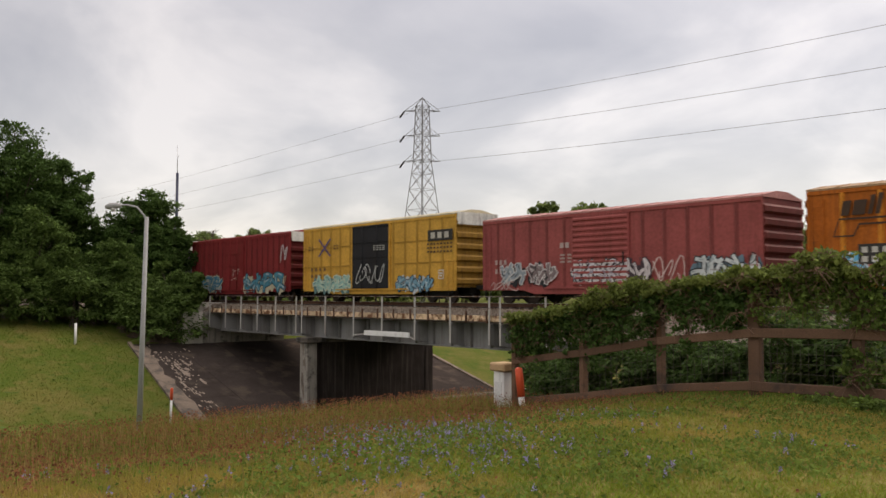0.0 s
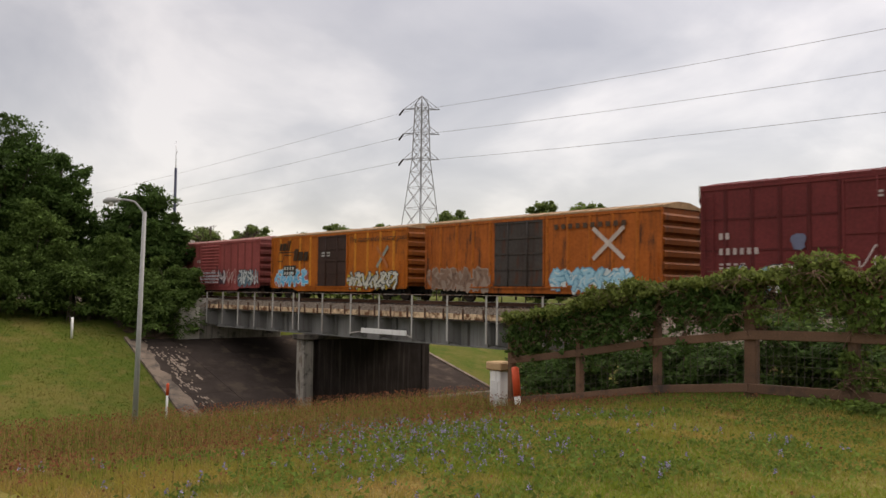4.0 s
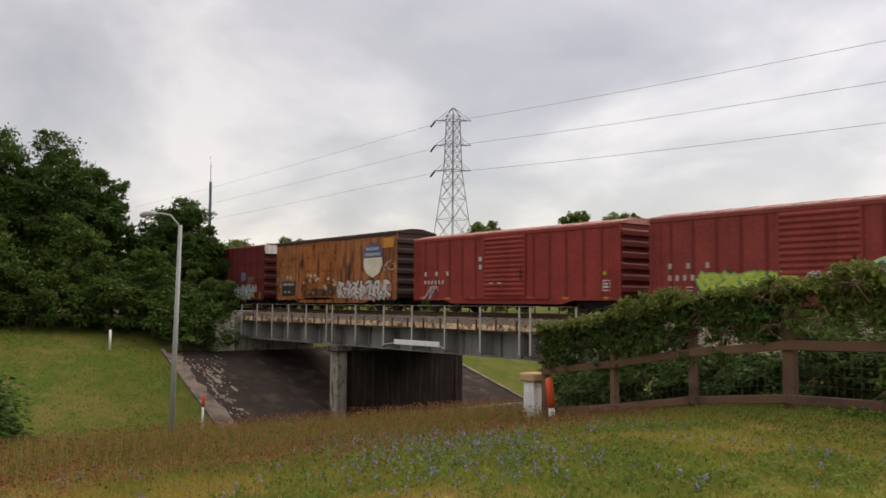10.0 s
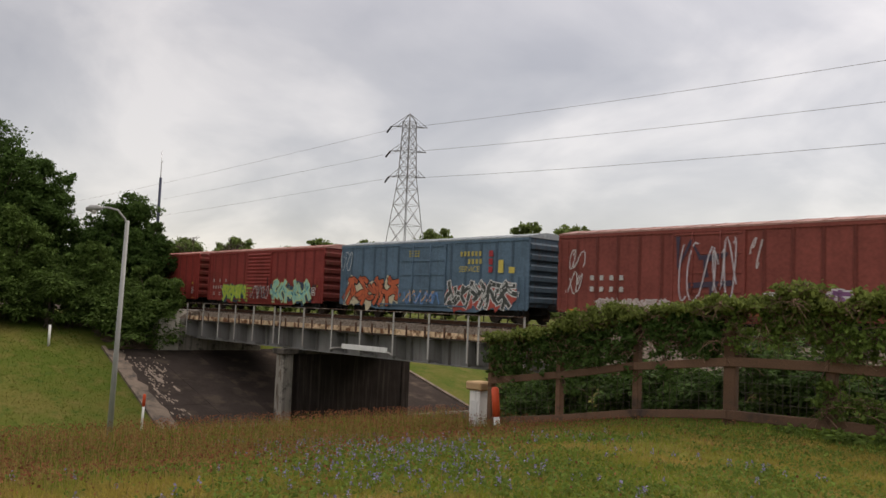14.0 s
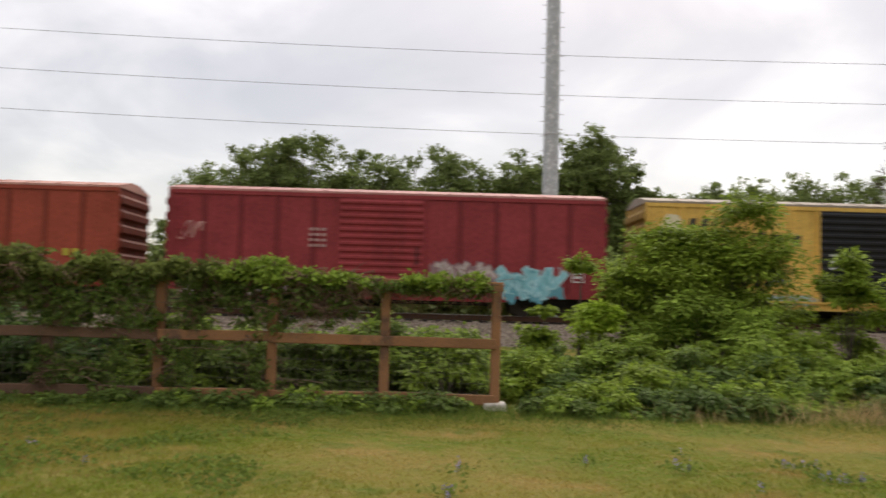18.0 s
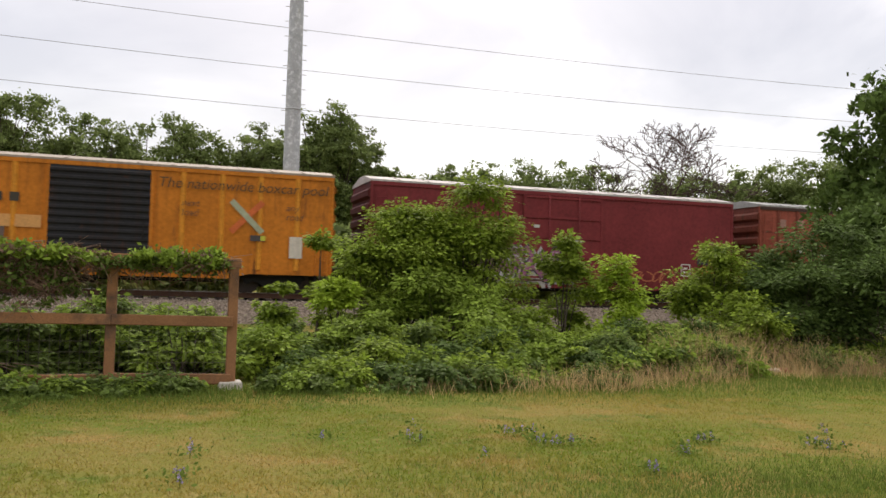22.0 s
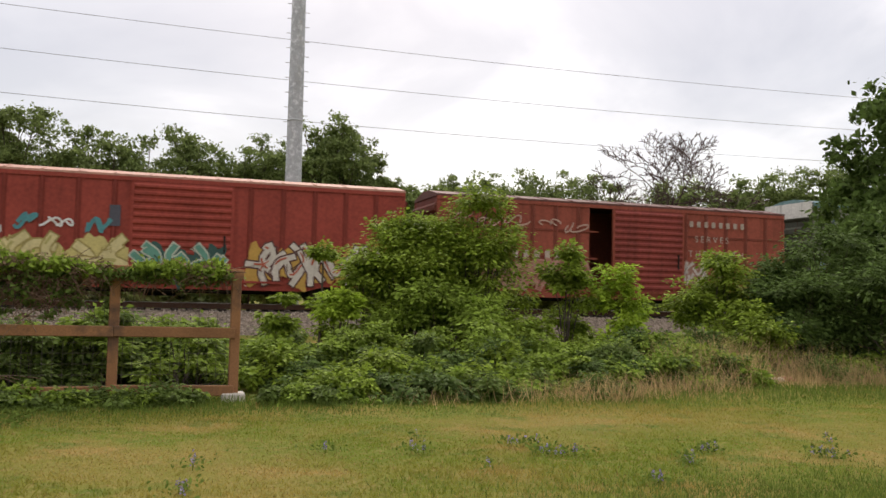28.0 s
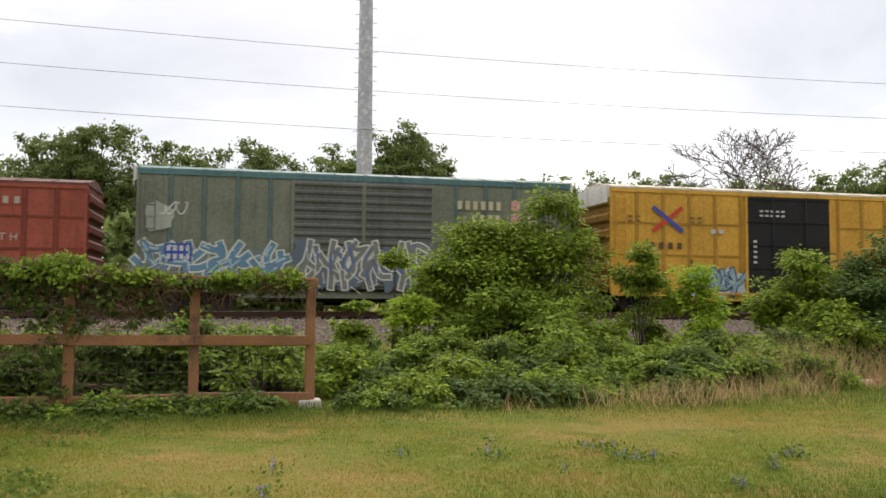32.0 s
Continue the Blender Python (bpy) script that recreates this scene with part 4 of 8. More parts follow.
    bm.faces.new(f); bm.faces.new(g[::-1])
    for k in range(6):
        bm.faces.new((f[k], g[k], g[(k + 1) % 6], f[(k + 1) % 6]))
    top = part("roof", bm, mr, car)
    bm = bmesh.new()
    beam(bm, (0, S - 0.02, eave + 0.085), (0, -0.4, eave + 0.30), 0.06, 0.025)
    rib = to_mesh("roof_rib", bm, mr)
    for k in range(1, 14):
        part_mesh("roof_rib", rib, top, m=Matrix.Translation((L * k / 14, 0, 0)))
    # eave plate
    bm = bmesh.new()
    box(bm, 0.02, L - 0.02, S - 0.045, S, eave - 0.14, eave - 0.01)
    part("top_plate", bm, paint(key + "_fascia", fascia) if fascia else m, car)
    # side sill, deeper between the trucks
    bm = bmesh.new()
    prof = [(0.05, sill + 0.30), (L - 0.05, sill + 0.30), (L - 0.05, sill + 0.12), (L - 2.9, sill + 0.12), (L - 3.6, sill - 0.06), (3.6, sill - 0.06), (2.9, sill + 0.12), (0.05, sill + 0.12)]
    for yy in (S - 0.02, hw - 0.03):
        f = [bm.verts.new((px, yy, pz)) for px, pz in prof]
        g = [bm.verts.new((px, yy + 0.05, pz)) for px, pz in prof]
        bm.faces.new(f); bm.faces.new(g[::-1])
        for k in range(len(prof)):
            bm.faces.new((f[k], g[k], g[(k + 1) % len(prof)], f[(k + 1) % len(prof)]))
    part("side_sill", bm, m, car)
    # doors
    spans = [d for d in (door, door2) if d]
    for dx0, dx1, kind, col in spans:
        md = paint(key + "_door%02d" % int(dx0 * 10), col, rust=rust) if col else m
        z0, z1 = sill + 0.28, eave - 0.16
        bm = bmesh.new()
        if kind == "corrugated":
            n = 13
            prof = [(-0.02, z0), (-0.07, z0)]
            for k in range(n):
                z = z0 + 0.14 + (z1 - z0 - 0.28) * k / (n - 1)
                prof += [(-0.075, z - 0.085), (-0.125, z - 0.035), (-0.125, z + 0.035), (-0.075, z + 0.085)]
            prof += [(-0.07, z1), (-0.02, z1)]
            f = [bm.verts.new((dx0, S + py, pz)) for py, pz in prof]
            g = [bm.verts.new((dx1, S + py, pz)) for py, pz in prof]
            bm.faces.new(f); bm.faces.new(g[::-1])
            for k in range(len(prof)):
                bm.faces.new((f[k], g[k], g[(k + 1) % len(prof)], f[(k + 1) % len(prof)]))
        else:
            box(bm, dx0, dx1, S - 0.075, S - 0.015, z0, z1)
        d = part("door", bm, md, car, "corrugated sliding door" if kind == "corrugated" else "panelled plug door with lock rods")
        if kind != "corrugated":
            bm = bmesh.new()
            box(bm, dx0 + 0.02, dx1 - 0.02, S - 0.115, S - 0.074, -0.04, 0.04)
            rib = to_mesh("door_rib", bm, md)
            for z in np.linspace(z0 + 0.06, z1 - 0.06, 5):
                part_mesh("door_rib", rib, d, m=Matrix.Translation((0, 0, float(z))))
        bm = bmesh.new()
        box(bm, dx0 - 0.1, dx0, S - 0.10, S, z0, z1)
        part("door_post", bm, m, car)
        bm = bmesh.new()
        box(bm, dx1, dx1 + 0.1, S - 0.10, S, z0, z1)
        part("door_post", bm, m, car)
        if kind != "corrugated":
            for q in (0.3, 0.7):
                bm = bmesh.new()
                xx = dx0 + q * (dx1 - dx0)
                tube(bm, [(xx, S - 0.14, z0 - 0.03), (xx, S - 0.14, z1 + 0.03)], 0.025, 6)
                for z in (z0 + 0.6, z0 + 1.1):
                    box(bm, xx - 0.06, xx + 0.06, S - 0.17, S - 0.11, z - 0.05, z + 0.05)
                part("lock_rod", bm, md, d)
        else:
            bm = bmesh.new()
            box(bm, dx1 - 0.22, dx1 - 0.16, S - 0.15, S - 0.11, z0 + 0.9, z0 + 1.5)
            part("door_handle", bm, M_BLACK, d)
        bm = bmesh.new()
        box(bm, dx0 - 1.8, dx1 + 1.8, S - 0.12, S - 0.05, z0 - 0.09, z0 - 0.02)
        part("door_track", bm, m if style != "smooth" else M_RUST, car)
    # side posts, each a pressed hat section
    occupied = [(d[0] - 0.12, d[1] + 0.12) for d in spans] + ([gap] if gap else [])
    if style != "smooth":
        bm = bmesh.new()
        pw, pd = (0.09, 0.055) if style != "heavy" else (0.10, 0.075)
        vs = []
        for zz in (sill + 0.28, eave - 0.13):
            vs.append([bm.verts.new((dx, S + dy, zz)) for dx, dy in ((-pw, 0.0), (-pw * 0.45, -pd), (pw * 0.45, -pd), (pw, 0.0))])
        for q in range(3):
            bm.faces.new((vs[0][q], vs[0][q + 1], vs[1][q + 1], vs[1][q]))
        bm.faces.new(vs[0][::-1]); bm.faces.new(vs[1])
        # default posts darker than body: shadow and dirt of panel joints in the paint
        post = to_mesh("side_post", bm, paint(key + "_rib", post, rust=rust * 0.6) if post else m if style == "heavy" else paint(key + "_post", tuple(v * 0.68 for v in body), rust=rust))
        for k in range(1, ribs):
            px = L * k / ribs
            if any(a < px < b for a, b in occupied):
                continue
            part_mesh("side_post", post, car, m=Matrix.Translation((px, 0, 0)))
    if style == "panel":
        for k in range(ribs):
            a, b = L * k / ribs + 0.12, L * (k + 1) / ribs - 0.12
            if any(p < (a + b) / 2 < q for p, q in occupied):
                continue
            bm = bmesh.new()
            box(bm, a, b, S - 0.03, S, -0.035, 0.035)
            # same darkened paint, joint shadow and dirt in the stiffener's colour
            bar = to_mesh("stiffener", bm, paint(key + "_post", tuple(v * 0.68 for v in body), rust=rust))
            for z in (sill + 0.3 + (eave - sill) * 0.33, sill + 0.3 + (eave - sill) * 0.62):
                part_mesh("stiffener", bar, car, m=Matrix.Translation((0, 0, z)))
    # ladders and grab irons
    for lx in (0.42, L - 0.42):
        bm = bmesh.new()
        top = sill + 1.75 if lx > 1 else eave - 0.3
        for q in (-0.2, 0.2):
            box(bm, lx + q - 0.02, lx + q + 0.02, S - 0.11, S - 0.07, sill + 0.15, top)
        for z in np.arange(sill + 0.25, top, 0.4):
            tube(bm, [(lx - 0.2, S - 0.10, z), (lx + 0.2, S - 0.10, z)], 0.013, 5)
        part("ladder", bm, m, car)
        bm = bmesh.new()
        for q in (-0.18, 0.18):
            box(bm, lx + q - 0.02, lx + q + 0.02, S - 0.05, S - 0.02, 0.32, sill + 0.15)
        box(bm, lx - 0.2, lx + 0.2, S - 0.07, S + 0.0, 0.30, 0.34)
        part("step", bm, M_BLACK, car)
    # underframe
    bm = bmesh.new()
    box(bm, 0.3, L - 0.3, -0.22, 0.22, sill - 0.05, sill + 0.28)
    # added middle block, invented to stop bright ground showing under the car
    box(bm, L * 0.26, L * 0.74, -0.42, 0.42, 0.34, sill - 0.06)
    for cx in np.arange(2.2, L - 2, 1.6):
        box(bm, cx - 0.08, cx + 0.08, -1.4, 1.4, sill + 0.06, sill + 0.28)
    part("underframe", bm, M_BLACK, car)
    bm = bmesh.new()
    tube(bm, [(L * 0.42, 0.6, sill - 0.12), (L * 0.42 + 1.1, 0.6, sill - 0.12)], 0.2, 12)
    part("brake_reservoir", bm, M_BLACK, car)
    make_truck(car, 2.0)
    make_truck(car, L - 2.0)
    for xe, s in ((0.0, -1), (L, 1)):
        bm = bmesh.new()
        box(bm, min(xe, xe + s * 0.55), max(xe, xe + s * 0.55), -0.1, 0.1, 0.72, 0.95)
        box(bm, min(xe + s * 0.55, xe + s * 0.86), max(xe + s * 0.55, xe + s * 0.86), -0.16, 0.16, 0.68, 1.0)
        bevel(bm, 0.02)
        part("coupler", bm, M_BLACK, car)
    return car, S


RED, PINK, MAROON = (0.26, 0.042, 0.034), (0.30, 0.075, 0.068), (0.135, 0.026, 0.026)
YELLOW, PALEYEL = (0.56, 0.31, 0.055), (0.66, 0.41, 0.105)
BLUE, GREEN, BROWN = (0.105, 0.165, 0.225), (0.165, 0.178, 0.135), (0.290, 0.075, 0.050)
DBROWN, BLK = (0.055, 0.032, 0.026), (0.022, 0.022, 0.024)
CARS = []


def add(label, x, **kw):
    car, s = boxcar(label, x, **kw)
    CARS.append((car, x))
    return car, s


H1, H2 = 4.13, 4.78
DOOR = (6.15, 9.2)
WHITE, INK, CREAM, TEAL = (0.62, 0.61, 0.58), (0.018, 0.017, 0.02), (0.55, 0.47, 0.24), (0.06, 0.22, 0.24)
LIME, SALMON, VIOLET = (0.36, 0.46, 0.06), (0.50, 0.115, 0.05), (0.20, 0.085, 0.20)
FADED = (0.42, 0.30, 0.26)


def letters(car, side, words, x, z, size, colour, tilt=0.0):
    """Legible words in the built-in font, flat on the side of the car."""
    cu = bpy.data.curves.new("lettering", "FONT")
    cu.body, cu.size, cu.shear = words, size, tilt
    ob = bpy.data.objects.new("lettering", cu)
    scene.collection.objects.link(ob)
    bpy.context.view_layer.update()
    me = bpy.data.meshes.new_from_object(ob)
    bpy.data.objects.remove(ob)
    me.materials.append(spray(colour))
    part_mesh("lettering", me, car, m=pose(x, side - 0.085, z, 90, 0, 0))


def cross_mark(car, side, x0, x1, z0, z1, ca, cb, w=0.14):
    for pts, col, y in ((((x0, z0), (x1, z1)), ca, 0.058), (((x0, z1), (x1, z0)), cb, 0.062)):
        bm = bmesh.new()
        stroke(bm, pts, w, side - y)
        part("cross_mark", bm, spray(col), car)


def panel_mark(car, side, x0, x1, z0, z1, colour, name="stencil_panel"):
    bm = bmesh.new()
    box(bm, x0, x1, side - 0.066, side - 0.06, z0, z1)
    part(name, bm, spray(colour), car)


def consolidated(car, side, x, z, frame_col=WHITE):
    """The small boxed maintenance stencil near the end of every car."""
    bm = bmesh.new()
    for a, b, p, q in ((0, 0.42, 0, 0.04), (0, 0.42, 0.46, 0.5), (0, 0.04, 0, 0.5), (0.38, 0.42, 0, 0.5)):
        box(bm, x + a, x + b, side - 0.066, side - 0.06, z + p, z + q)
    box(bm, x + 0.1, x + 0.32, side - 0.066, side - 0.06, z + 0.14, z + 0.22)
    box(bm, x + 0.1, x + 0.28, side - 0.066, side - 0.06, z + 0.28, z + 0.36)
    part("maintenance_stencil", bm, spray(frame_col), car)


def sill_tabs(car, side, xs, colour=(0.5, 0.2, 0.03)):
    """Orange reflector tabs along the sill."""
    bm = bmesh.new()
    box(bm, -0.22, 0.22, side - 0.03, side - 0.022, 0.72, 0.82)
    me = to_mesh("reflector", bm, spray(colour))
    for x in xs:
        part_mesh("reflector", me, car, m=Matrix.Translation((x, 0, 0)))


TABS = (0.8, 3.2, 5.4, 9.8, 12.2, 14.8)

c, s = add("plain grey boxcar with a white end panel", -85.0, L=15.8, eave=H2 - 0.1, body=(0.17, 0.165, 0.16), roof=(0.5, 0.49, 0.47), ribs=12, key="c00", rust=0.4, end_white=True)

c, s = add("dark red boxcar with a blue graffiti band along its sill", -67.4, L=15.8, eave=H1 + 0.55, body=(0.2, 0.025, 0.025), ribs=20, door=(6.2, 9.0, "plug", None), key="c01", end_white=True)
graffiti(c, s - 0.06, 1.2, 5.4, 0.62, 1.9, (0.03, 0.16, 0.24), (0.5, 0.46, 0.3), 3, 11, second=(0.3, 0.36, 0.38))
graffiti(c, s - 0.06, 8.8, 15.0, 0.62, 2.0, (0.05, 0.2, 0.27), (0.02, 0.02, 0.03), 4, 12, halo=(0.45, 0.4, 0.28), second=(0.35, 0.42, 0.44))
tag_scribble(c, s - 0.06, 6.4, 8.6, 1.5, 2.4, FADED, 13)
tag_scribble(c, s - 0.06, 14.6, 15.5, 2.6, 4.0, (0.6, 0.58, 0.56), 14)

c, s = add("yellow high-cube boxcar with a black sliding door", -49.9, eave=H2, body=YELLOW, roof=(0.55, 0.48, 0.33), ribs=14, style="panel", door=(5.85, 9.6, "plug", BLK), end_white=True, key="c02", rust=0.2)
cross_mark(c, s, 2.0, 3.3, 2.95, 4.0, (0.10, 0.075, 0.16), (0.12, 0.07, 0.13))
bars(c, s - 0.05, 0.7, 3.6, 2, 0.28, 0.09, (0.2, 0.11, 0.04), rows=2, lead=2.0)
bars(c, s - 0.05, 3.7, 3.6, 2, 0.24, 0.09, (0.2, 0.11, 0.04), rows=2, lead=2.0)
bars(c, s - 0.05, 1.0, 2.2, 4, 0.3, 0.26, (0.24, 0.13, 0.05), 0.7, 2, 1.6)
graffiti(c, s - 0.06, 1.5, 5.5, 0.62, 1.65, (0.28, 0.46, 0.40), (0.52, 0.56, 0.42), 4, 21, second=(0.1, 0.2, 0.2))
graffiti(c, s - 0.06, 10.4, 13.5, 0.62, 1.5, (0.16, 0.32, 0.40), (0.02, 0.03, 0.05), 4, 22, second=(0.5, 0.55, 0.56))
panel_mark(c, s - 0.02, 13.2, 15.3, 3.4, 4.0, (0.03, 0.026, 0.02))
bars(c, s - 0.09, 13.45, 3.9, 3, 0.46, 0.4, (0.6, 0.57, 0.48), 0.25)
bars(c, s - 0.05, 13.1, 3.3, 8, 0.2, 0.12, (0.1, 0.06, 0.03), 0.4, 3, 1.8)
bars(c, s - 0.13, 8.1, 3.4, 4, 0.26, 0.07, (0.55, 0.54, 0.5), 0.2, 3, 1.7)
tag_scribble(c, s - 0.12, 6.4, 9.3, 1.1, 2.3, (0.45, 0.45, 0.43), 23, 0.07)
consolidated(c, s, 14.1, 1.3)

c, s = add("faded pink-red boxcar with white lettered graffiti", -32.3, body=PINK, roof=(0.42, 0.2, 0.18), ribs=14, door=(*DOOR, "corrugated", None), key="c03", rust=0.2)
bars(c, s - 0.06, 0.95, 2.2, 3, 0.2, 0.28, (0.52, 0.38, 0.34), 0.6)
bars(c, s - 0.06, 0.95, 1.75, 2, 0.2, 0.28, (0.52, 0.38, 0.34), 0.6)
graffiti(c, s - 0.06, 1.45, 2.95, 0.95, 2.0, (0.26, 0.30, 0.33), (0.55, 0.52, 0.50), 2, 31, second=INK)
graffiti(c, s - 0.06, 3.35, 4.95, 0.95, 1.95, (0.2, 0.15, 0.15), (0.55, 0.5, 0.48), 2, 32, second=INK)
graffiti(c, s - 0.09, 6.15, 8.9, 0.9, 2.05, (0.60, 0.57, 0.58), INK, 4, 33, halo=(0.58, 0.55, 0.54), second=(0.3, 0.26, 0.32))
graffiti(c, s - 0.09, 8.95, 10.3, 0.95, 2.05, (0.58, 0.52, 0.52), (0.05, 0.03, 0.04), 2, 34)
tag_scribble(c, s - 0.06, 10.4, 12.0, 0.95, 2.1, (0.58, 0.42, 0.38), 35, 0.06)
graffiti(c, s - 0.06, 12.5, 15.4, 0.85, 2.05, (0.55, 0.58, 0.58), (0.02, 0.025, 0.03), 4, 36, halo=(0.12, 0.19, 0.24), second=(0.3, 0.36, 0.38))
bars(c, s - 0.06, 5.3, 2.9, 2, 0.3, 0.3, (0.55, 0.42, 0.38), 0.1)
bars(c, s - 0.06, 5.3, 2.35, 2, 0.4, 0.1, (0.5, 0.36, 0.32), 0.1, 3, 1.6)
tag_scribble(c, s - 0.06, 0.5, 2.4, 0.65, 1.1, (0.5, 0.33, 0.3), 37)

# posts brighter than the panels: light caught by the ribs, put into colour
c, s = add("rusty orange boxcar with a dark brown door", -15.1, post=(0.56, 0.21, 0.028), body=(0.42, 0.115, 0.016), roof=(0.35, 0.22, 0.12), ribs=12, style="heavy", door=(6.2, 9.45, "plug", DBROWN), key="c04", rust=0.5)
slanted_blocks(c, s - 0.076, 1.25, 3.22, 0.72, WIDE_MARK, (0.05, 0.025, 0.012))
slanted_blocks(c, s - 0.076, 3.1, 2.5, 0.80, LONG_MARK, (0.05, 0.025, 0.012))
bm = bmesh.new(); stroke(bm, [(3.2, 3.1), (1.2, 3.1), (1.0, 2.5), (1.7, 2.5), (1.9, 2.9), (2.8, 2.9)], 0.07, s - 0.078); part("arrow_mark", bm, spray((0.05, 0.025, 0.012)), c)
panel_mark(c, s - 0.03, 1.85, 3.45, 1.5, 2.2, (0.03, 0.028, 0.025))
bars(c, s - 0.092, 1.95, 2.12, 4, 0.26, 0.24, (0.6, 0.58, 0.52), 0.35, 2, 1.35)
graffiti(c, s - 0.06, 0.8, 4.9, 0.75, 1.95, (0.10, 0.42, 0.66), (0.55, 0.60, 0.62), 5, 41, halo=(0.45, 0.13, 0.12), second=(0.4, 0.62, 0.7))
letters(c, s, "The nationwide boxcar pool", 9.75, 3.5, 0.5, (0.06, 0.03, 0.012), 0.2)
bars(c, s - 0.13, 6.7, 3.0, 2, 0.5, 0.12, (0.5, 0.48, 0.45), 0.2, 2)
cross_mark(c, s - 0.02, 12.7, 13.7, 2.0, 3.1, (0.26, 0.27, 0.22), (0.40, 0.13, 0.04), 0.2)
graffiti(c, s - 0.06, 9.6, 14.6, 0.62, 1.7, (0.55, 0.53, 0.45), (0.03, 0.03, 0.03), 6, 42, halo=(0.5, 0.36, 0.05), second=(0.1, 0.1, 0.1))

# posts a little brighter too, rib light held in the paint
c, s = add("weathered orange boxcar with a dark brown door and white cross", 2.0, L=15.6, post=(0.42, 0.12, 0.02), body=(0.38, 0.10, 0.018), roof=(0.35, 0.22, 0.12), ribs=12, style="heavy", door=(5.6, 8.9, "plug", (0.06, 0.05, 0.045)), key="c05", rust=0.75)
cross_mark(c, s - 0.02, 12.0, 13.6, 2.1, 3.4, (0.48, 0.38, 0.32), (0.50, 0.42, 0.37), 0.2)
graffiti(c, s - 0.06, 9.5, 13.9, 0.62, 1.65, (0.30, 0.52, 0.62), (0.12, 0.30, 0.42), 5, 51, second=(0.55, 0.62, 0.62))
graffiti(c, s - 0.06, 0.4, 5.1, 0.62, 1.8, (0.22, 0.13, 0.09), (0.30, 0.22, 0.17), 5, 52)
bars(c, s - 0.076, 9.6, 3.75, 10, 0.3, 0.28, (0.09, 0.045, 0.02), 0.45)

c, s = add("dark maroon high-cube boxcar with white graffiti on its sill", 19.4, L=15.7, eave=H2, body=MAROON, ribs=14, style="panel", door=(5.8, 9.6, "plug", None), end_white=True, key="c06", rust=0.25)
bars(c, s - 0.05, 0.85, 2.95, 2, 0.2, 0.3, (0.55, 0.45, 0.42), 0.4)
bars(c, s - 0.05, 0.85, 2.35, 6, 0.2, 0.3, (0.55, 0.45, 0.42), 0.5)
bars(c, s - 0.05, 0.85, 1.75, 4, 0.24, 0.1, (0.5, 0.4, 0.38), 0.3, 2)
graffiti(c, s - 0.06, 1.8, 6.2, 0.6, 1.65, (0.60, 0.58, 0.52), (0.05, 0.045, 0.045), 5, 61, halo=(0.2, 0.34, 0.38), second=(0.45, 0.4, 0.3))
bars(c, s - 0.12, 6.9, 4.15, 5, 0.3, 0.1, (0.55, 0.45, 0.43), 0.15, 2)
graffiti(c, s - 0.06, 9.7, 14.1, 0.62, 1.95, (0.38, 0.52, 0.58), (0.02, 0.02, 0.025), 6, 62, halo=(0.5, 0.4, 0.1), second=(0.6, 0.6, 0.55))
quadm = bmesh.new(); quad_blob(quadm, 4.1, 2.5, 0.55, 0.6, s - 0.07, random.Random(2)); part("spray_tag", quadm, spray((0.12, 0.13, 0.2)), c)
quadm = bmesh.new(); quad_blob(quadm, 12.3, 2.5, 0.9, 0.7, s - 0.07, random.Random(3)); part("spray_tag", quadm, spray((0.12, 0.14, 0.22)), c)
bars(c, s - 0.05, 13.1, 2.5, 3, 0.1, 0.5, (0.45, 0.36, 0.34), 3.5)
consolidated(c, s, 14.2, 1.3)
tag_scribble(c, s - 0.13, 6.4, 9.2, 1.5, 2.3, (0.5, 0.42, 0.4), 63)
bars(c, s - 0.05, 15.0, 1.3, 1, 0.35, 0.6, (0.45, 0.3, 0.03))

c, s = add("rust-stained orange high-cube boxcar with a white shield", 37.2, L=15.5, eave=H2, post=(0.26, 0.10, 0.045), body=(0.37, 0.145, 0.056), roof=DBROWN, ribs=16, style="posts", door=(3.9, 6.2, "plug", (0.38, 0.135, 0.04)), door2=(6.3, 8.7, "plug", (0.38, 0.135, 0.04)), dark_ends=True, key="c07", rust=0.95, fascia=DBROWN)
bm = bmesh.new()
out = [(11.95, 3.35), (11.95, 3.9), (12.3, 4.05), (12.98, 4.35), (13.65, 4.05), (14.0, 3.9), (14.0, 3.35)]
bm.faces.new([bm.verts.new((px, s - 0.07, pz)) for px, pz in out])
part("shield_band", bm, spray((0.07, 0.10, 0.22)), c)
bm = bmesh.new()
out = [(11.92, 3.33), (14.02, 3.33), (14.05, 2.85), (13.7, 2.35), (12.98, 2.06), (12.25, 2.35), (11.9, 2.85)]
bm.faces.new([bm.verts.new((px, s - 0.068, pz)) for px, pz in out])
part("shield_field", bm, spray((0.66, 0.58, 0.46)), c)
bars(c, s - 0.075, 12.25, 4.02, 5, 0.22, 0.24, (0.62, 0.58, 0.52), 0.35)
bars(c, s - 0.075, 12.1, 3.66, 7, 0.2, 0.24, (0.62, 0.58, 0.52), 0.3)
bars(c, s - 0.05, 1.65, 2.45, 2, 0.32, 0.32, (0.6, 0.52, 0.42), 0.4)
panel_mark(c, s, 1.05, 2.95, 0.98, 2.0, (0.03, 0.03, 0.03))
bars(c, s - 0.064, 1.2, 1.9, 6, 0.2, 0.22, (0.5, 0.5, 0.45), 0.35)
bars(c, s - 0.064, 1.4, 1.3, 2, 0.3, 0.14, (0.5, 0.5, 0.45), 0.8)
bars(c, s - 0.05, 0.9, 4.1, 5, 0.4, 0.38, (0.46, 0.17, 0.06), 0.35, 2, 1.7)
panel_mark(c, s, 14.15, 15.25, 3.9, 4.5, (0.55, 0.24, 0.04))
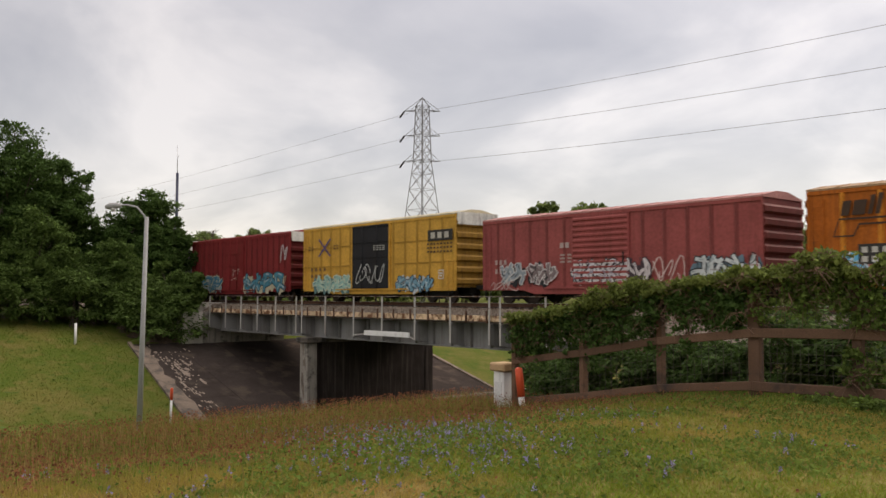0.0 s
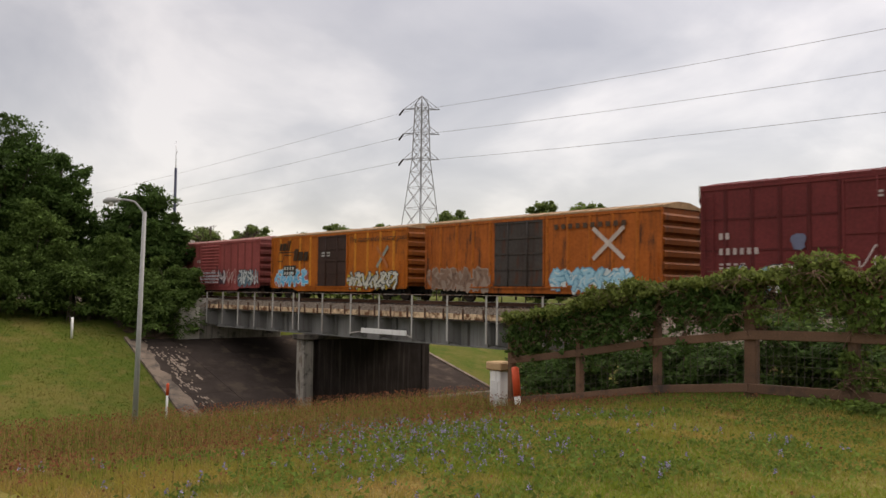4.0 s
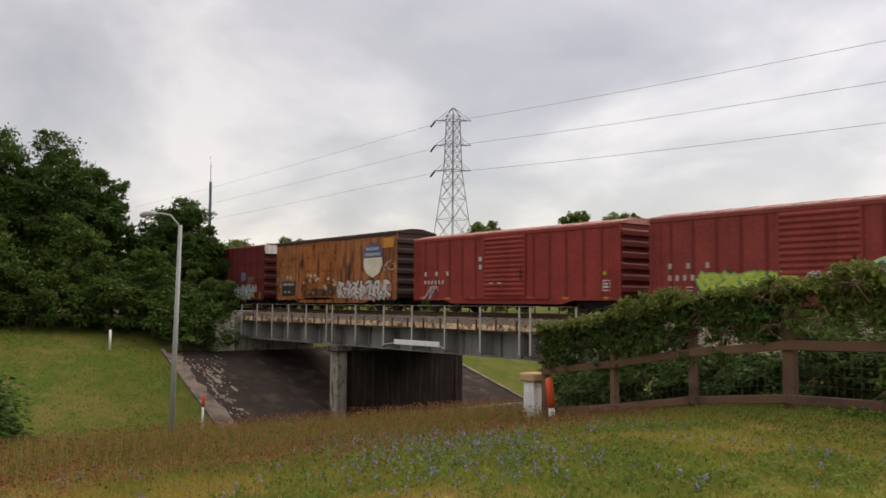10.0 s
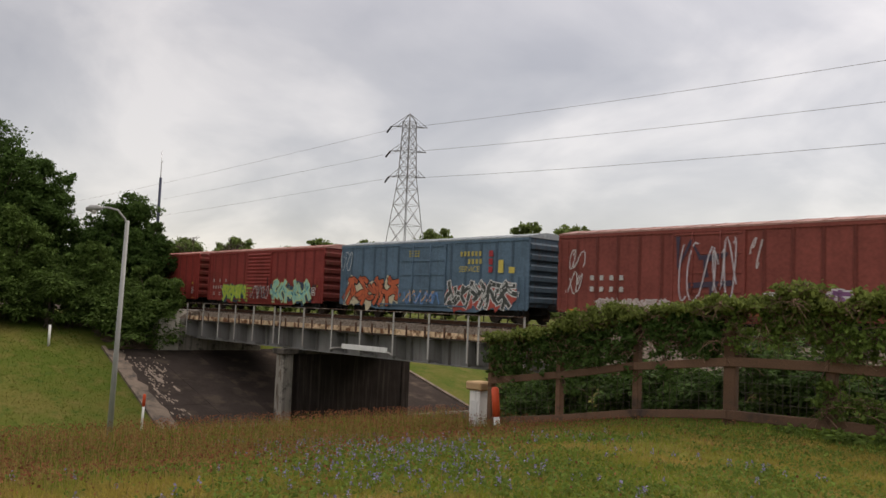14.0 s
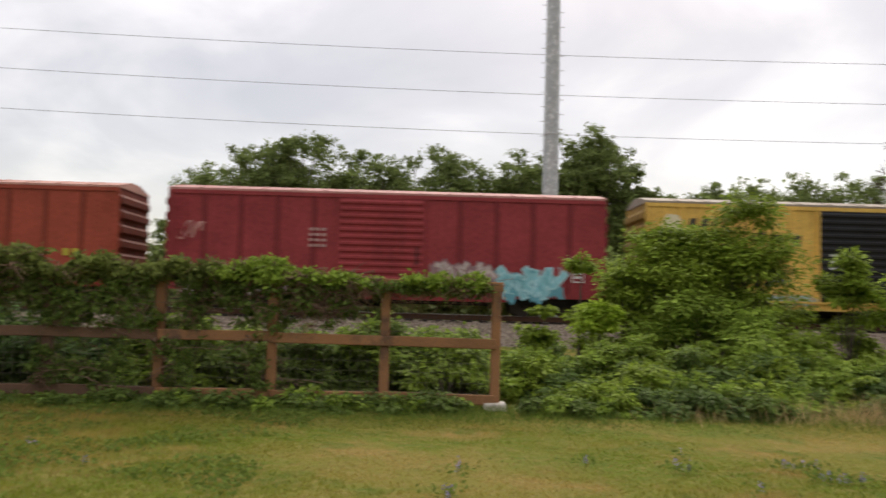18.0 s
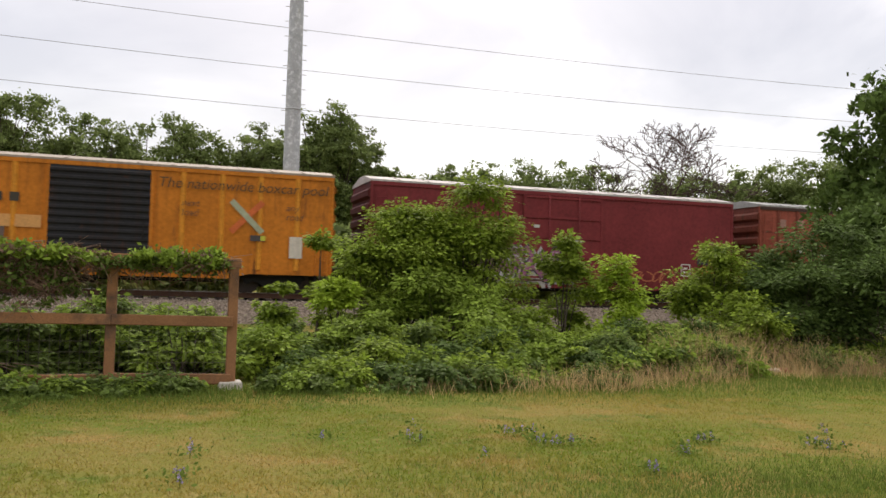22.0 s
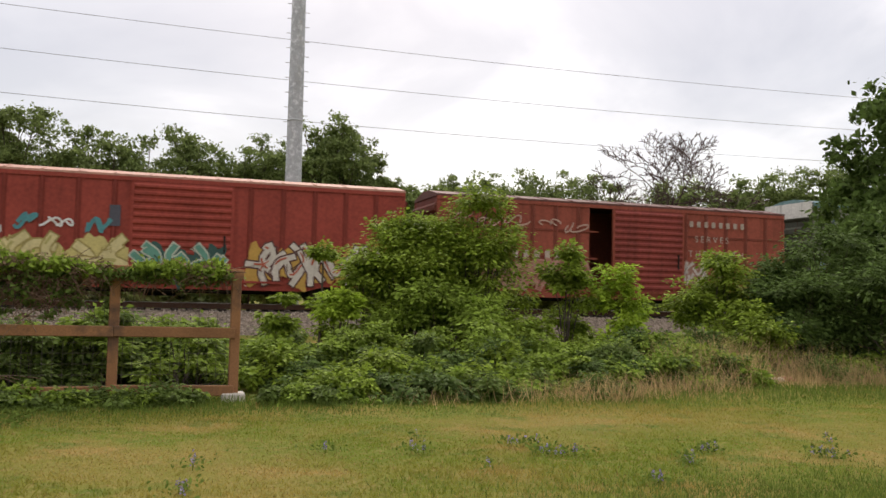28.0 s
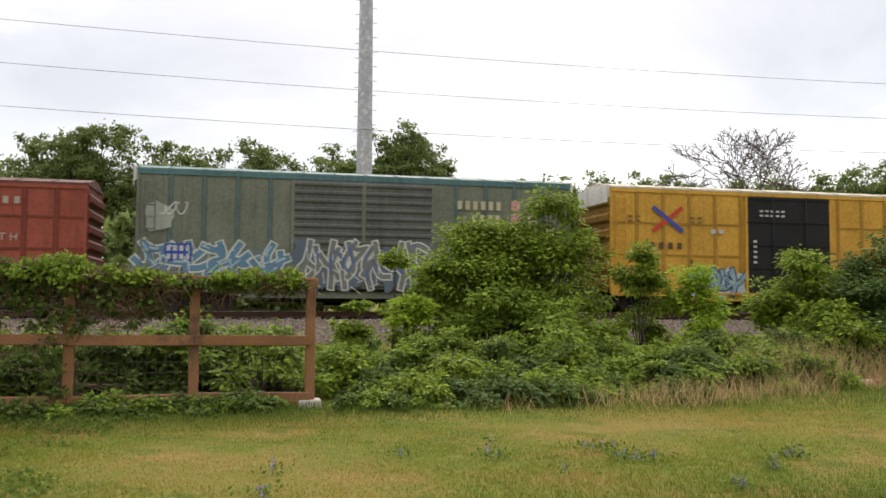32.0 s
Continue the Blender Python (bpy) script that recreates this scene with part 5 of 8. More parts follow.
graffiti(c, s - 0.07, 8.8, 14.9, 0.65, 1.95, (0.56, 0.50, 0.46), (0.06, 0.045, 0.05), 7, 71, halo=(0.48, 0.26, 0.22), second=(0.40, 0.46, 0.44))
panel_mark(c, s - 0.0, 12.05, 12.4, 1.25, 1.65, (0.05, 0.05, 0.05))
rr = random.Random(70)
for k in range(26):
    quadm = bmesh.new(); quad_blob(quadm, rr.uniform(3.9, 8.7), rr.uniform(1.0, 2.1), rr.uniform(0.2, 0.6), rr.uniform(0.15, 0.5), s - 0.0775 - 0.0004 * k, rr, 14, 0.35); part("rust_patch", quadm, spray((0.075, 0.038, 0.026) if k % 5 else (0.5, 0.45, 0.38)), c)
for k in range(16):
    quadm = bmesh.new(); quad_blob(quadm, rr.uniform(8.9, 15.3), rr.uniform(2.2, 3.7), rr.uniform(0.08, 0.22), rr.uniform(0.6, 1.3), s - 0.061 - 0.0004 * k, rr, 14, 0.35); part("rust_streak", quadm, spray((0.13, 0.055, 0.03)), c)
for k in range(9):
    quadm = bmesh.new(); quad_blob(quadm, rr.uniform(4.2, 8.5), rr.uniform(2.0, 2.6), rr.uniform(0.1, 0.35), rr.uniform(0.1, 0.3), s - 0.13 - 0.0006 * k, rr, 12, 0.4); part("pale_patch", quadm, spray((0.55, 0.5, 0.44)), c)
tag_scribble(c, s - 0.13, 4.4, 8.3, 0.9, 1.5, (0.06, 0.04, 0.04), 73, 0.09)
tag_scribble(c, s - 0.06, 14.2, 15.2, 2.4, 3.2, (0.55, 0.45, 0.38), 74)
tag_scribble(c, s - 0.06, 0.2, 1.0, 1.5, 2.6, (0.5, 0.38, 0.3), 75)

c, s = add("bright red boxcar with a corrugated sliding door", 54.5, L=15.6, body=RED, roof=(0.45, 0.2, 0.17), ribs=14, door=(6.4, 9.4, "corrugated", None), key="c08", rust=0.2)
bars(c, s - 0.06, 1.1, 2.3, 3, 0.22, 0.28, WHITE, 3.6)
bars(c, s - 0.06, 1.1, 1.8, 6, 0.17, 0.24, WHITE, 0.9)
bars(c, s - 0.06, 5.9, 3.0, 1, 0.3, 0.28, WHITE, rows=2, lead=1.5)
tag_scribble(c, s - 0.06, 1.1, 2.2, 0.7, 1.5, (0.42, 0.4, 0.4), 81, 0.09)
bars(c, s - 0.13, 6.8, 1.6, 2, 0.4, 0.08, WHITE, 0.6)
consolidated(c, s, 14.6, 1.1)
bars(c, s - 0.06, 14.6, 2.0, 1, 0.25, 0.2, (0.5, 0.36, 0.03))
sill_tabs(c, s, TABS)

c, s = add("red boxcar with green and yellow graffiti pieces", 71.7, L=15.6, body=(0.24, 0.045, 0.038), roof=(0.40, 0.2, 0.17), ribs=14, door=(*DOOR, "corrugated", None), key="c09", rust=0.2)
bars(c, s - 0.06, 1.0, 2.25, 3, 0.22, 0.28, (0.5, 0.4, 0.38), 3.2)
bars(c, s - 0.06, 1.0, 1.75, 6, 0.2, 0.28, (0.5, 0.4, 0.38), 0.9)
bars(c, s - 0.06, 1.0, 1.25, 2, 0.4, 0.07, (0.5, 0.4, 0.38), 1.2, 2, 2)
graffiti(c, s - 0.06, 2.6, 6.6, 0.62, 1.8, LIME, (0.16, 0.3, 0.1), 4, 91, halo=(0.03, 0.06, 0.09), second=(0.5, 0.52, 0.12))
tag_scribble(c, s - 0.13, 6.9, 9.2, 0.8, 1.8, (0.5, 0.46, 0.44), 92, 0.05)
tag_scribble(c, s - 0.131, 6.9, 9.2, 0.85, 1.75, (0.05, 0.04, 0.05), 93, 0.06)
graffiti(c, s - 0.06, 9.4, 14.2, 0.62, 2.15, (0.26, 0.50, 0.42), (0.50, 0.55, 0.22), 4, 94, halo=(0.03, 0.07, 0.11), second=(0.03, 0.14, 0.2))
consolidated(c, s, 14.4, 1.15)
bars(c, s - 0.06, 14.5, 1.85, 2, 0.26, 0.2, (0.04, 0.04, 0.04), 0.1)
bars(c, s - 0.06, 14.9, 1.85, 1, 0.2, 0.2, (0.5, 0.5, 0.06))

c, s = add("slate blue boxcar with orange and white graffiti", 89.2, body=BLUE, roof=(0.3, 0.33, 0.35), ribs=14, door=(5.85, 9.5, "plug", None), key="c10", rust=0.25)
letters(c, s, "SERVICE", 10.65, 2.54, 0.42, (0.52, 0.43, 0.11))
for r, n, x in ((0, 6, 10.7), (1, 4, 11.3)):
    bars(c, s - 0.06, x, 3.62 - 0.4 * r, n, 0.19, 0.3, (0.58, 0.48, 0.12), 0.45)
for k in range(3):
    panel_mark(c, s, 12.8, 13.08, 3.3 - 0.4 * k, 3.6 - 0.4 * k, (0.36, 0.03, 0.035))
panel_mark(c, s, 13.48, 13.82, 2.48, 3.12, (0.58, 0.46, 0.10))
panel_mark(c, s, 14.2, 14.58, 2.46, 2.76, (0.58, 0.46, 0.10))
bars(c, s - 0.12, 6.6, 3.75, 4, 0.2, 0.09, (0.55, 0.46, 0.12), 0.2, 3, 1.5)
graffiti(c, s - 0.06, 0.7, 5.7, 0.62, 2.35, SALMON, (0.02, 0.02, 0.02), 4, 101, halo=(0.52, 0.46, 0.32), second=(0.3, 0.07, 0.04))
graffiti(c, s - 0.06, 9.7, 14.7, 0.65, 2.1, (0.06, 0.065, 0.06), (0.6, 0.6, 0.58), 5, 102, halo=(0.42, 0.08, 0.06), second=(0.55, 0.55, 0.53))
tag_scribble(c, s - 0.06, 0.1, 1.1, 2.6, 3.9, (0.5, 0.54, 0.56), 103)
tag_scribble(c, s - 0.12, 6.3, 8.8, 0.9, 1.6, (0.5, 0.34, 0.2), 104, 0.08)
tag_scribble(c, s - 0.121, 6.3, 9.2, 0.8, 1.5, (0.12, 0.25, 0.5), 105, 0.07)

c, s = add("dull brown-red boxcar with black and white graffiti", 106.5, L=15.6, body=(0.225, 0.062, 0.05), roof=(0.36, 0.2, 0.17), ribs=14, door=(*DOOR, "plug", None), key="c11", rust=0.25)
tag_scribble(c, s - 0.06, 0.7, 1.5, 2.6, 3.5, (0.55, 0.5, 0.48), 111)
tag_scribble(c, s - 0.06, 0.7, 1.5, 1.4, 2.6, (0.55, 0.5, 0.48), 112)
bars(c, s - 0.06, 1.9, 2.35, 4, 0.24, 0.26, WHITE, 1.2, 2, 1.9)
graffiti(c, s - 0.06, 2.4, 6.1, 0.6, 1.3, (0.42, 0.34, 0.32), (0.5, 0.44, 0.42), 6, 113)
bm = bmesh.new(); stroke(bm, [(6.4, 3.8), (6.4, 2.6), (7.0, 3.7), (7.4, 3.0), (8.6, 3.1), (7.6, 2.9), (7.7, 2.3)], 0.2, s - 0.125); stroke(bm, [(7.0, 1.9), (8.8, 2.0), (7.9, 2.0), (8.0, 0.7), (8.8, 1.5), (8.8, 1.1)], 0.22, s - 0.126); part("spray_tag", bm, spray((0.05, 0.035, 0.06)), c)
tag_scribble(c, s - 0.13, 6.5, 9.0, 1.1, 3.8, (0.55, 0.52, 0.55), 114, 0.05)
graffiti(c, s - 0.06, 10.2, 13.2, 0.85, 1.8, VIOLET, (0.6, 0.58, 0.6), 4, 115)
tag_scribble(c, s - 0.06, 9.5, 10.0, 2.4, 3.8, (0.5, 0.45, 0.44), 116)
consolidated(c, s, 13.9, 0.95)
bars(c, s - 0.06, 14.7, 1.4, 1, 0.3, 0.5, (0.4, 0.16, 0.04))
sill_tabs(c, s, TABS)

c, s = add("plain red boxcar with a ribbed door and silver tag", 123.8, body=RED, roof=(0.42, 0.22, 0.18), ribs=14, door=(*DOOR, "plug", None), key="c12", rust=0.2)
bars(c, s - 0.06, 0.9, 2.12, 3, 0.24, 0.28, WHITE, 3.2)
bars(c, s - 0.06, 0.9, 1.7, 6, 0.18, 0.28, WHITE, 1.2)
bars(c, s - 0.06, 0.9, 1.2, 2, 0.4, 0.06, WHITE, 1.2, 2, 2)
bars(c, s - 0.06, 0.7, 1.7, 1, 0.1, 0.8, (0.5, 0.2, 0.03))
graffiti(c, s - 0.06, 2.2, 5.5, 0.7, 1.65, (0.42, 0.42, 0.44), (0.2, 0.12, 0.13), 5, 121, second=(0.56, 0.56, 0.57))
panel_mark(c, s, 5.6, 5.8, 2.4, 2.6, WHITE)
bars(c, s - 0.13, 7.4, 1.95, 1, 0.7, 0.06, WHITE)
consolidated(c, s, 14.2, 1.2)
bars(c, s - 0.06, 13.9, 1.5, 2, 0.24, 0.26, (0.5, 0.5, 0.06), 0.2)

c, s = add("orange-red boxcar with a corrugated sliding door", 141.0, body=(0.30, 0.062, 0.038), roof=(0.5, 0.27, 0.22), ribs=12, door=(6.1, 8.95, "corrugated", None), key="c13", rust=0.15)
bars(c, s - 0.06, 0.6, 3.55, 3, 0.24, 0.3, (0.5, 0.33, 0.28), 0.15, 2, 1.3)
bars(c, s - 0.06, 0.7, 2.4, 3, 0.22, 0.28, WHITE, 0.35)
bars(c, s - 0.06, 0.6, 1.95, 4, 0.2, 0.28, WHITE, 0.6)
bars(c, s - 0.06, 4.85, 2.9, 3, 0.22, 0.12, WHITE, 0.1, 4, 1.6)
consolidated(c, s, 14.3, 1.2)
bars(c, s - 0.06, 13.6, 2.0, 2, 0.28, 0.3, (0.5, 0.46, 0.05), 0.2)

c, s = add("crimson boxcar with pale blue graffiti near its sill", 158.2, body=(0.26, 0.04, 0.045), roof=(0.45, 0.22, 0.2), ribs=12, door=(6.1, 9.0, "corrugated", None), key="c14", rust=0.15)
tag_scribble(c, s - 0.06, 0.5, 1.3, 2.4, 3.1, (0.45, 0.22, 0.2), 141, 0.06)
bars(c, s - 0.06, 5.0, 2.95, 3, 0.2, 0.12, (0.5, 0.3, 0.28), 0.1, 4, 1.6)
graffiti(c, s - 0.06, 11.6, 13.9, 0.62, 1.75, (0.20, 0.46, 0.52), (0.36, 0.58, 0.62), 3, 142, second=(0.1, 0.3, 0.36))
graffiti(c, s - 0.06, 9.4, 11.5, 0.7, 1.9, (0.46, 0.38, 0.36), (0.24, 0.14, 0.15), 3, 143)
graffiti(c, s - 0.06, 0.6, 5.0, 0.55, 1.0, (0.5, 0.46, 0.44), (0.3, 0.2, 0.2), 6, 144)
consolidated(c, s, 14.3, 1.25)

c, s = add("pale yellow boxcar with a black corrugated door", 175.1, body=PALEYEL, roof=(0.30, 0.25, 0.20), ribs=12, style="heavy", door=(6.2, 9.25, "corrugated", BLK), key="c15", rust=0.15)
slanted_blocks(c, s - 0.077, 1.5, 3.34, 0.42, ((0.6, 0.72), (0.15, 0), (0.62, 0.72), (0.15, 0), (0.22, 0.92), (0.3, 0), (0.22, 1.0)), (0.05, 0.04, 0.025))
slanted_blocks(c, s - 0.077, 3.85, 2.82, 0.42, ((0.7, 1.0), (0.6, 0), (0.75, 0.74), (0.6, 0), (0.7, 0.74)), (0.05, 0.04, 0.025))
bm = bmesh.new(); stroke(bm, [(3.0, 3.2), (1.15, 3.2), (0.9, 2.6), (1.6, 2.6), (1.8, 3.0), (2.8, 3.0), (3.0, 3.2)], 0.06, s - 0.079); part("arrow_mark", bm, spray((0.05, 0.04, 0.025)), c)
bars(c, s - 0.077, 2.3, 2.15, 4, 0.24, 0.26, (0.3, 0.2, 0.08), 0.6)
panel_mark(c, s - 0.02, 4.35, 4.95, 1.45, 1.85, (0.17, 0.16, 0.15))
letters(c, s, "next\nload", 11.6, 2.95, 0.32, (0.1, 0.08, 0.05), 0.2)
letters(c, s, "any\nroad", 13.75, 2.95, 0.32, (0.1, 0.08, 0.05), 0.2)
cross_mark(c, s - 0.02, 12.75, 13.35, 2.65, 3.15, (0.16, 0.17, 0.28), (0.6, 0.58, 0.52), 0.13)
graffiti(c, s - 0.06, 9.3, 14.4, 0.62, 1.75, (0.30, 0.42, 0.42), (0.34, 0.14, 0.10), 5, 151, halo=(0.42, 0.42, 0.34), second=(0.55, 0.52, 0.44))
graffiti(c, s - 0.06, 0.4, 2.2, 0.65, 1.5, (0.30, 0.32, 0.30), (0.42, 0.42, 0.36), 2, 152, second=(0.12, 0.13, 0.13))
graffiti(c, s - 0.06, 2.4, 6.0, 0.65, 1.0, (0.30, 0.42, 0.36), (0.45, 0.33, 0.2), 4, 153)
panel_mark(c, s - 0.03, 12.55, 13.25, 1.55, 1.88, (0.05, 0.05, 0.055))
panel_mark(c, s - 0.03, 12.7, 13.2, 1.2, 1.5, (0.55, 0.55, 0.52))
quadm = bmesh.new(); quad_blob(quadm, 0.9, 3.2, 0.8, 1.1, s - 0.07, random.Random(5)); part("worn_patch", quadm, spray((0.62, 0.55, 0.38)), c)
bars(c, s - 0.13, 6.5, 2.5, 2, 0.62, 0.09, (0.6, 0.6, 0.58), 0.25, 3, 2.6)

# post colour again carries the light that ribs catch
c, s = add("orange boxcar with a black corrugated door", 191.9, post=(0.60, 0.24, 0.03), body=(0.50, 0.165, 0.020), roof=(0.30, 0.25, 0.20), ribs=12, style="heavy", door=(6.2, 9.3, "corrugated", BLK), key="c16", rust=0.42)
tag_scribble(c, s - 0.076, 0.3, 2.6, 2.8, 3.8, (0.06, 0.03, 0.02), 161, 0.09)
bars(c, s - 0.077, 2.0, 3.7, 4, 0.3, 0.34, (0.07, 0.035, 0.015), 0.5)
bars(c, s - 0.077, 3.05, 3.08, 5, 0.38, 0.34, (0.06, 0.05, 0.035), 0.3)
bars(c, s - 0.077, 2.2, 2.3, 4, 0.26, 0.26, (0.08, 0.04, 0.02), 0.6)
panel_mark(c, s - 0.02, 4.25, 4.95, 1.55, 1.95, (0.12, 0.08, 0.07))
panel_mark(c, s + 0.02, 1.0, 6.0, 1.95, 2.35, (0.60, 0.30, 0.10))
letters(c, s, "The nationwide boxcar pool", 9.5, 3.5, 0.5, (0.10, 0.055, 0.02), 0.2)
letters(c, s, "next\nload", 10.3, 2.9, 0.32, (0.12, 0.06, 0.03), 0.2)
letters(c, s, "any\nroad", 13.8, 2.9, 0.32, (0.12, 0.06, 0.03), 0.2)
cross_mark(c, s - 0.02, 12.0, 12.95, 2.15, 3.1, (0.55, 0.12, 0.03), (0.34, 0.36, 0.24), 0.2)
graffiti(c, s - 0.06, 0.5, 3.8, 0.65, 1.6, (0.42, 0.28, 0.2), (0.5, 0.38, 0.26), 4, 162)
panel_mark(c, s - 0.03, 13.95, 14.4, 1.25, 2.0, (0.55, 0.5, 0.42))
panel_mark(c, s - 0.03, 12.6, 13.1, 1.8, 2.0, (0.06, 0.05, 0.05))
panel_mark(c, s - 0.031, 12.95, 13.12, 1.82, 1.98, (0.5, 0.5, 0.05))

c, s = add("maroon boxcar with purple and black graffiti", 208.7, body=(0.18, 0.03, 0.033), roof=(0.45, 0.42, 0.4), ribs=12, style="smooth", door=(6.1, 9.3, "plug", None), key="c17", rust=0.2)
bars(c, s - 0.03, 1.0, 2.3, 3, 0.18, 0.24, (0.45, 0.36, 0.34), 0.8)
bars(c, s - 0.03, 1.0, 1.9, 5, 0.16, 0.24, (0.45, 0.36, 0.34), 0.8)
panel_mark(c, s + 0.03, 3.0, 8.2, 0.62, 1.3, (0.36, 0.35, 0.34))
graffiti(c, s - 0.09, 3.6, 7.7, 0.65, 2.1, (0.27, 0.10, 0.17), (0.05, 0.045, 0.05), 5, 171, halo=(0.38, 0.36, 0.35), second=(0.42, 0.36, 0.37))
bars(c, s - 0.13, 6.4, 2.9, 1, 0.3, 0.14, WHITE)
bars(c, s - 0.13, 7.9, 2.35, 1, 0.7, 0.07, WHITE)
panel_mark(c, s, 13.75, 14.25, 1.6, 1.9, (0.04, 0.04, 0.04))
panel_mark(c, s, 14.3, 14.55, 1.62, 1.88, (0.5, 0.52, 0.05))
panel_mark(c, s, 13.9, 14.5, 1.15, 1.5, (0.5, 0.18, 0.03))
consolidated(c, s, 13.0, 1.1)
tag_scribble(c, s - 0.06, 9.4, 12.6, 0.8, 1.3, (0.4, 0.12, 0.06), 172)

c, s = add("brown-red ribbed boxcar with white and black graffiti", 225.5, body=BROWN, roof=(0.3, 0.3, 0.29), ribs=16, style="panel", door=(6.1, 9.2, "plug", (0.30, 0.062, 0.036)), key="c18", rust=0.35, fascia=DBROWN)
bars(c, s - 0.06, 1.0, 3.7, 5, 0.36, 0.42, (0.40, 0.22, 0.18), 1.5)
bars(c, s - 0.06, 1.9, 2.42, 4, 0.3, 0.32, WHITE, 1.0)
graffiti(c, s - 0.07, 1.9, 5.6, 0.62, 1.8, INK, (0.5, 0.49, 0.46), 4, 181, second=(0.48, 0.47, 0.44))
graffiti(c, s - 0.09, 5.7, 9.2, 0.65, 2.0, (0.48, 0.47, 0.44), INK, 4, 182, second=INK)
graffiti(c, s - 0.07, 9.3, 12.9, 0.62, 2.0, (0.5, 0.49, 0.46), INK, 4, 183, halo=INK, second=INK)
bars(c, s - 0.06, 11.3, 3.7, 2, 0.24, 0.24, FADED, 1.2, 4, 2.0)

c, s = add("red boxcar with yellow and white graffiti lettering", 242.3, body=(0.29, 0.055, 0.04), roof=(0.48, 0.26, 0.2), ribs=14, door=(6.15, 9.3, "corrugated", None), key="c19", rust=0.15)
bars(c, s - 0.06, 1.05, 2.4, 4, 0.24, 0.28, WHITE, 0.35)
tag_scribble(c, s - 0.06, 2.6, 3.2, 2.3, 2.8, TEAL, 191, 0.12)
tag_scribble(c, s - 0.06, 4.8, 5.5, 2.2, 2.8, TEAL, 192, 0.12)
tag_scribble(c, s - 0.06, 3.5, 4.3, 2.4, 2.7, WHITE, 193, 0.07)
graffiti(c, s - 0.07, 2.4, 6.0, 0.62, 2.2, CREAM, (0.30, 0.24, 0.08), 3, 194, halo=(0.50, 0.42, 0.16), second=(0.36, 0.32, 0.12))
graffiti(c, s - 0.12, 6.3, 9.0, 0.7, 2.0, (0.10, 0.26, 0.20), (0.42, 0.44, 0.36), 3, 195, second=(0.03, 0.08, 0.07))
graffiti(c, s - 0.07, 10.0, 14.6, 0.62, 2.2, (0.52, 0.47, 0.41), (0.09, 0.035, 0.03), 5, 196, halo=(0.46, 0.27, 0.06), second=(0.40, 0.09, 0.05))
panel_mark(c, s, 5.4, 5.75, 2.5, 3.2, (0.07, 0.07, 0.09))

c, s = add("brown-red boxcar with its side door half open", 259.0, body=BROWN, roof=(0.13, 0.06, 0.05), ribs=16, style="panel", door=(7.4, 10.45, "corrugated", (0.25, 0.055, 0.045)), door_gap=(6.3, 7.45), key="c20", rust=0.35)
bars(c, s - 0.06, 2.6, 2.3, 6, 0.26, 0.34, (0.55, 0.44, 0.36), 0.7)
for x, z in ((0.5, 3.5), (1.6, 3.4), (2.8, 3.5), (4.2, 3.4), (5.2, 3.3)):
    tag_scribble(c, s - 0.06, x, x + 0.9, z - 0.3, z + 0.1, (0.46, 0.30, 0.24), int(x * 100), 0.06)
graffiti(c, s - 0.06, 1.5, 6.2, 0.75, 2.0, (0.33, 0.14, 0.105), (0.38, 0.20, 0.155), 6, 201)
bars(c, s - 0.06, 10.8, 3.75, 8, 0.2, 0.28, (0.50, 0.40, 0.33), 0.75)
letters(c, s, "S E R V E S", 11.05, 2.88, 0.36, (0.44, 0.35, 0.29))
letters(c, s, "T H E  S O U T H", 10.75, 2.28, 0.36, (0.44, 0.35, 0.29))
graffiti(c, s - 0.06, 10.5, 11.6, 1.1, 2.1, (0.45, 0.4, 0.37), (0.3, 0.15, 0.12), 2, 202)
bars(c, s - 0.06, 8.0, 1.0, 2, 0.4, 0.06, WHITE, 1.5)

c, s = add("grey-green high-cube boxcar with blue graffiti", 276.0, eave=H2, post=(0.10, 0.145, 0.135), body=GREEN, roof=(0.12, 0.2, 0.2), ribs=14, door=(5.25, 7.62, "corrugated", (0.11, 0.115, 0.105)), door2=(7.75, 10.15, "corrugated", (0.11, 0.115, 0.105)), key="c21", rust=0.3, end_white=True, fascia=(0.08, 0.17, 0.18))
letters(c, s, "SERVICE", 11.05, 2.74, 0.46, (0.55, 0.48, 0.30))
for r, (x, n) in enumerate(((11.1, 6), (11.65, 4))):
    bars(c, s - 0.06, x, 4.1 - r * 0.5, n, 0.21, 0.38, (0.60, 0.53, 0.33), 0.4)
for k in range(3):
    panel_mark(c, s, 13.15, 13.5, 3.75 - 0.48 * k, 4.12 - 0.48 * k, (0.50, 0.22, 0.26))
panel_mark(c, s, 13.8, 14.15, 2.8, 3.6, (0.60, 0.53, 0.33))
panel_mark(c, s, 14.5, 14.86, 2.8, 3.15, (0.60, 0.53, 0.33))
graffiti(c, s - 0.07, 0.05, 4.9, 0.72, 2.45, (0.10, 0.20, 0.30), (0.50, 0.52, 0.46), 5, 211, halo=(0.13, 0.17, 0.18), second=(0.30, 0.42, 0.48))
graffiti(c, s - 0.13, 5.4, 10.1, 0.7, 2.6, (0.16, 0.17, 0.16), (0.52, 0.52, 0.46), 6, 212, halo=(0.10, 0.13, 0.17), second=(0.07, 0.13, 0.32))
graffiti(c, s - 0.07, 10.2, 15.2, 0.72, 2.5, (0.10, 0.20, 0.32), (0.45, 0.48, 0.44), 5, 213, second=(0.04, 0.07, 0.22))
panel_mark(c, s - 0.03, 0.95, 1.85, 1.7, 2.3, (0.03, 0.06, 0.3))
bars(c, s - 0.094, 1.02, 2.25, 4, 0.16, 0.22, WHITE, 0.3, 2, 1.3)
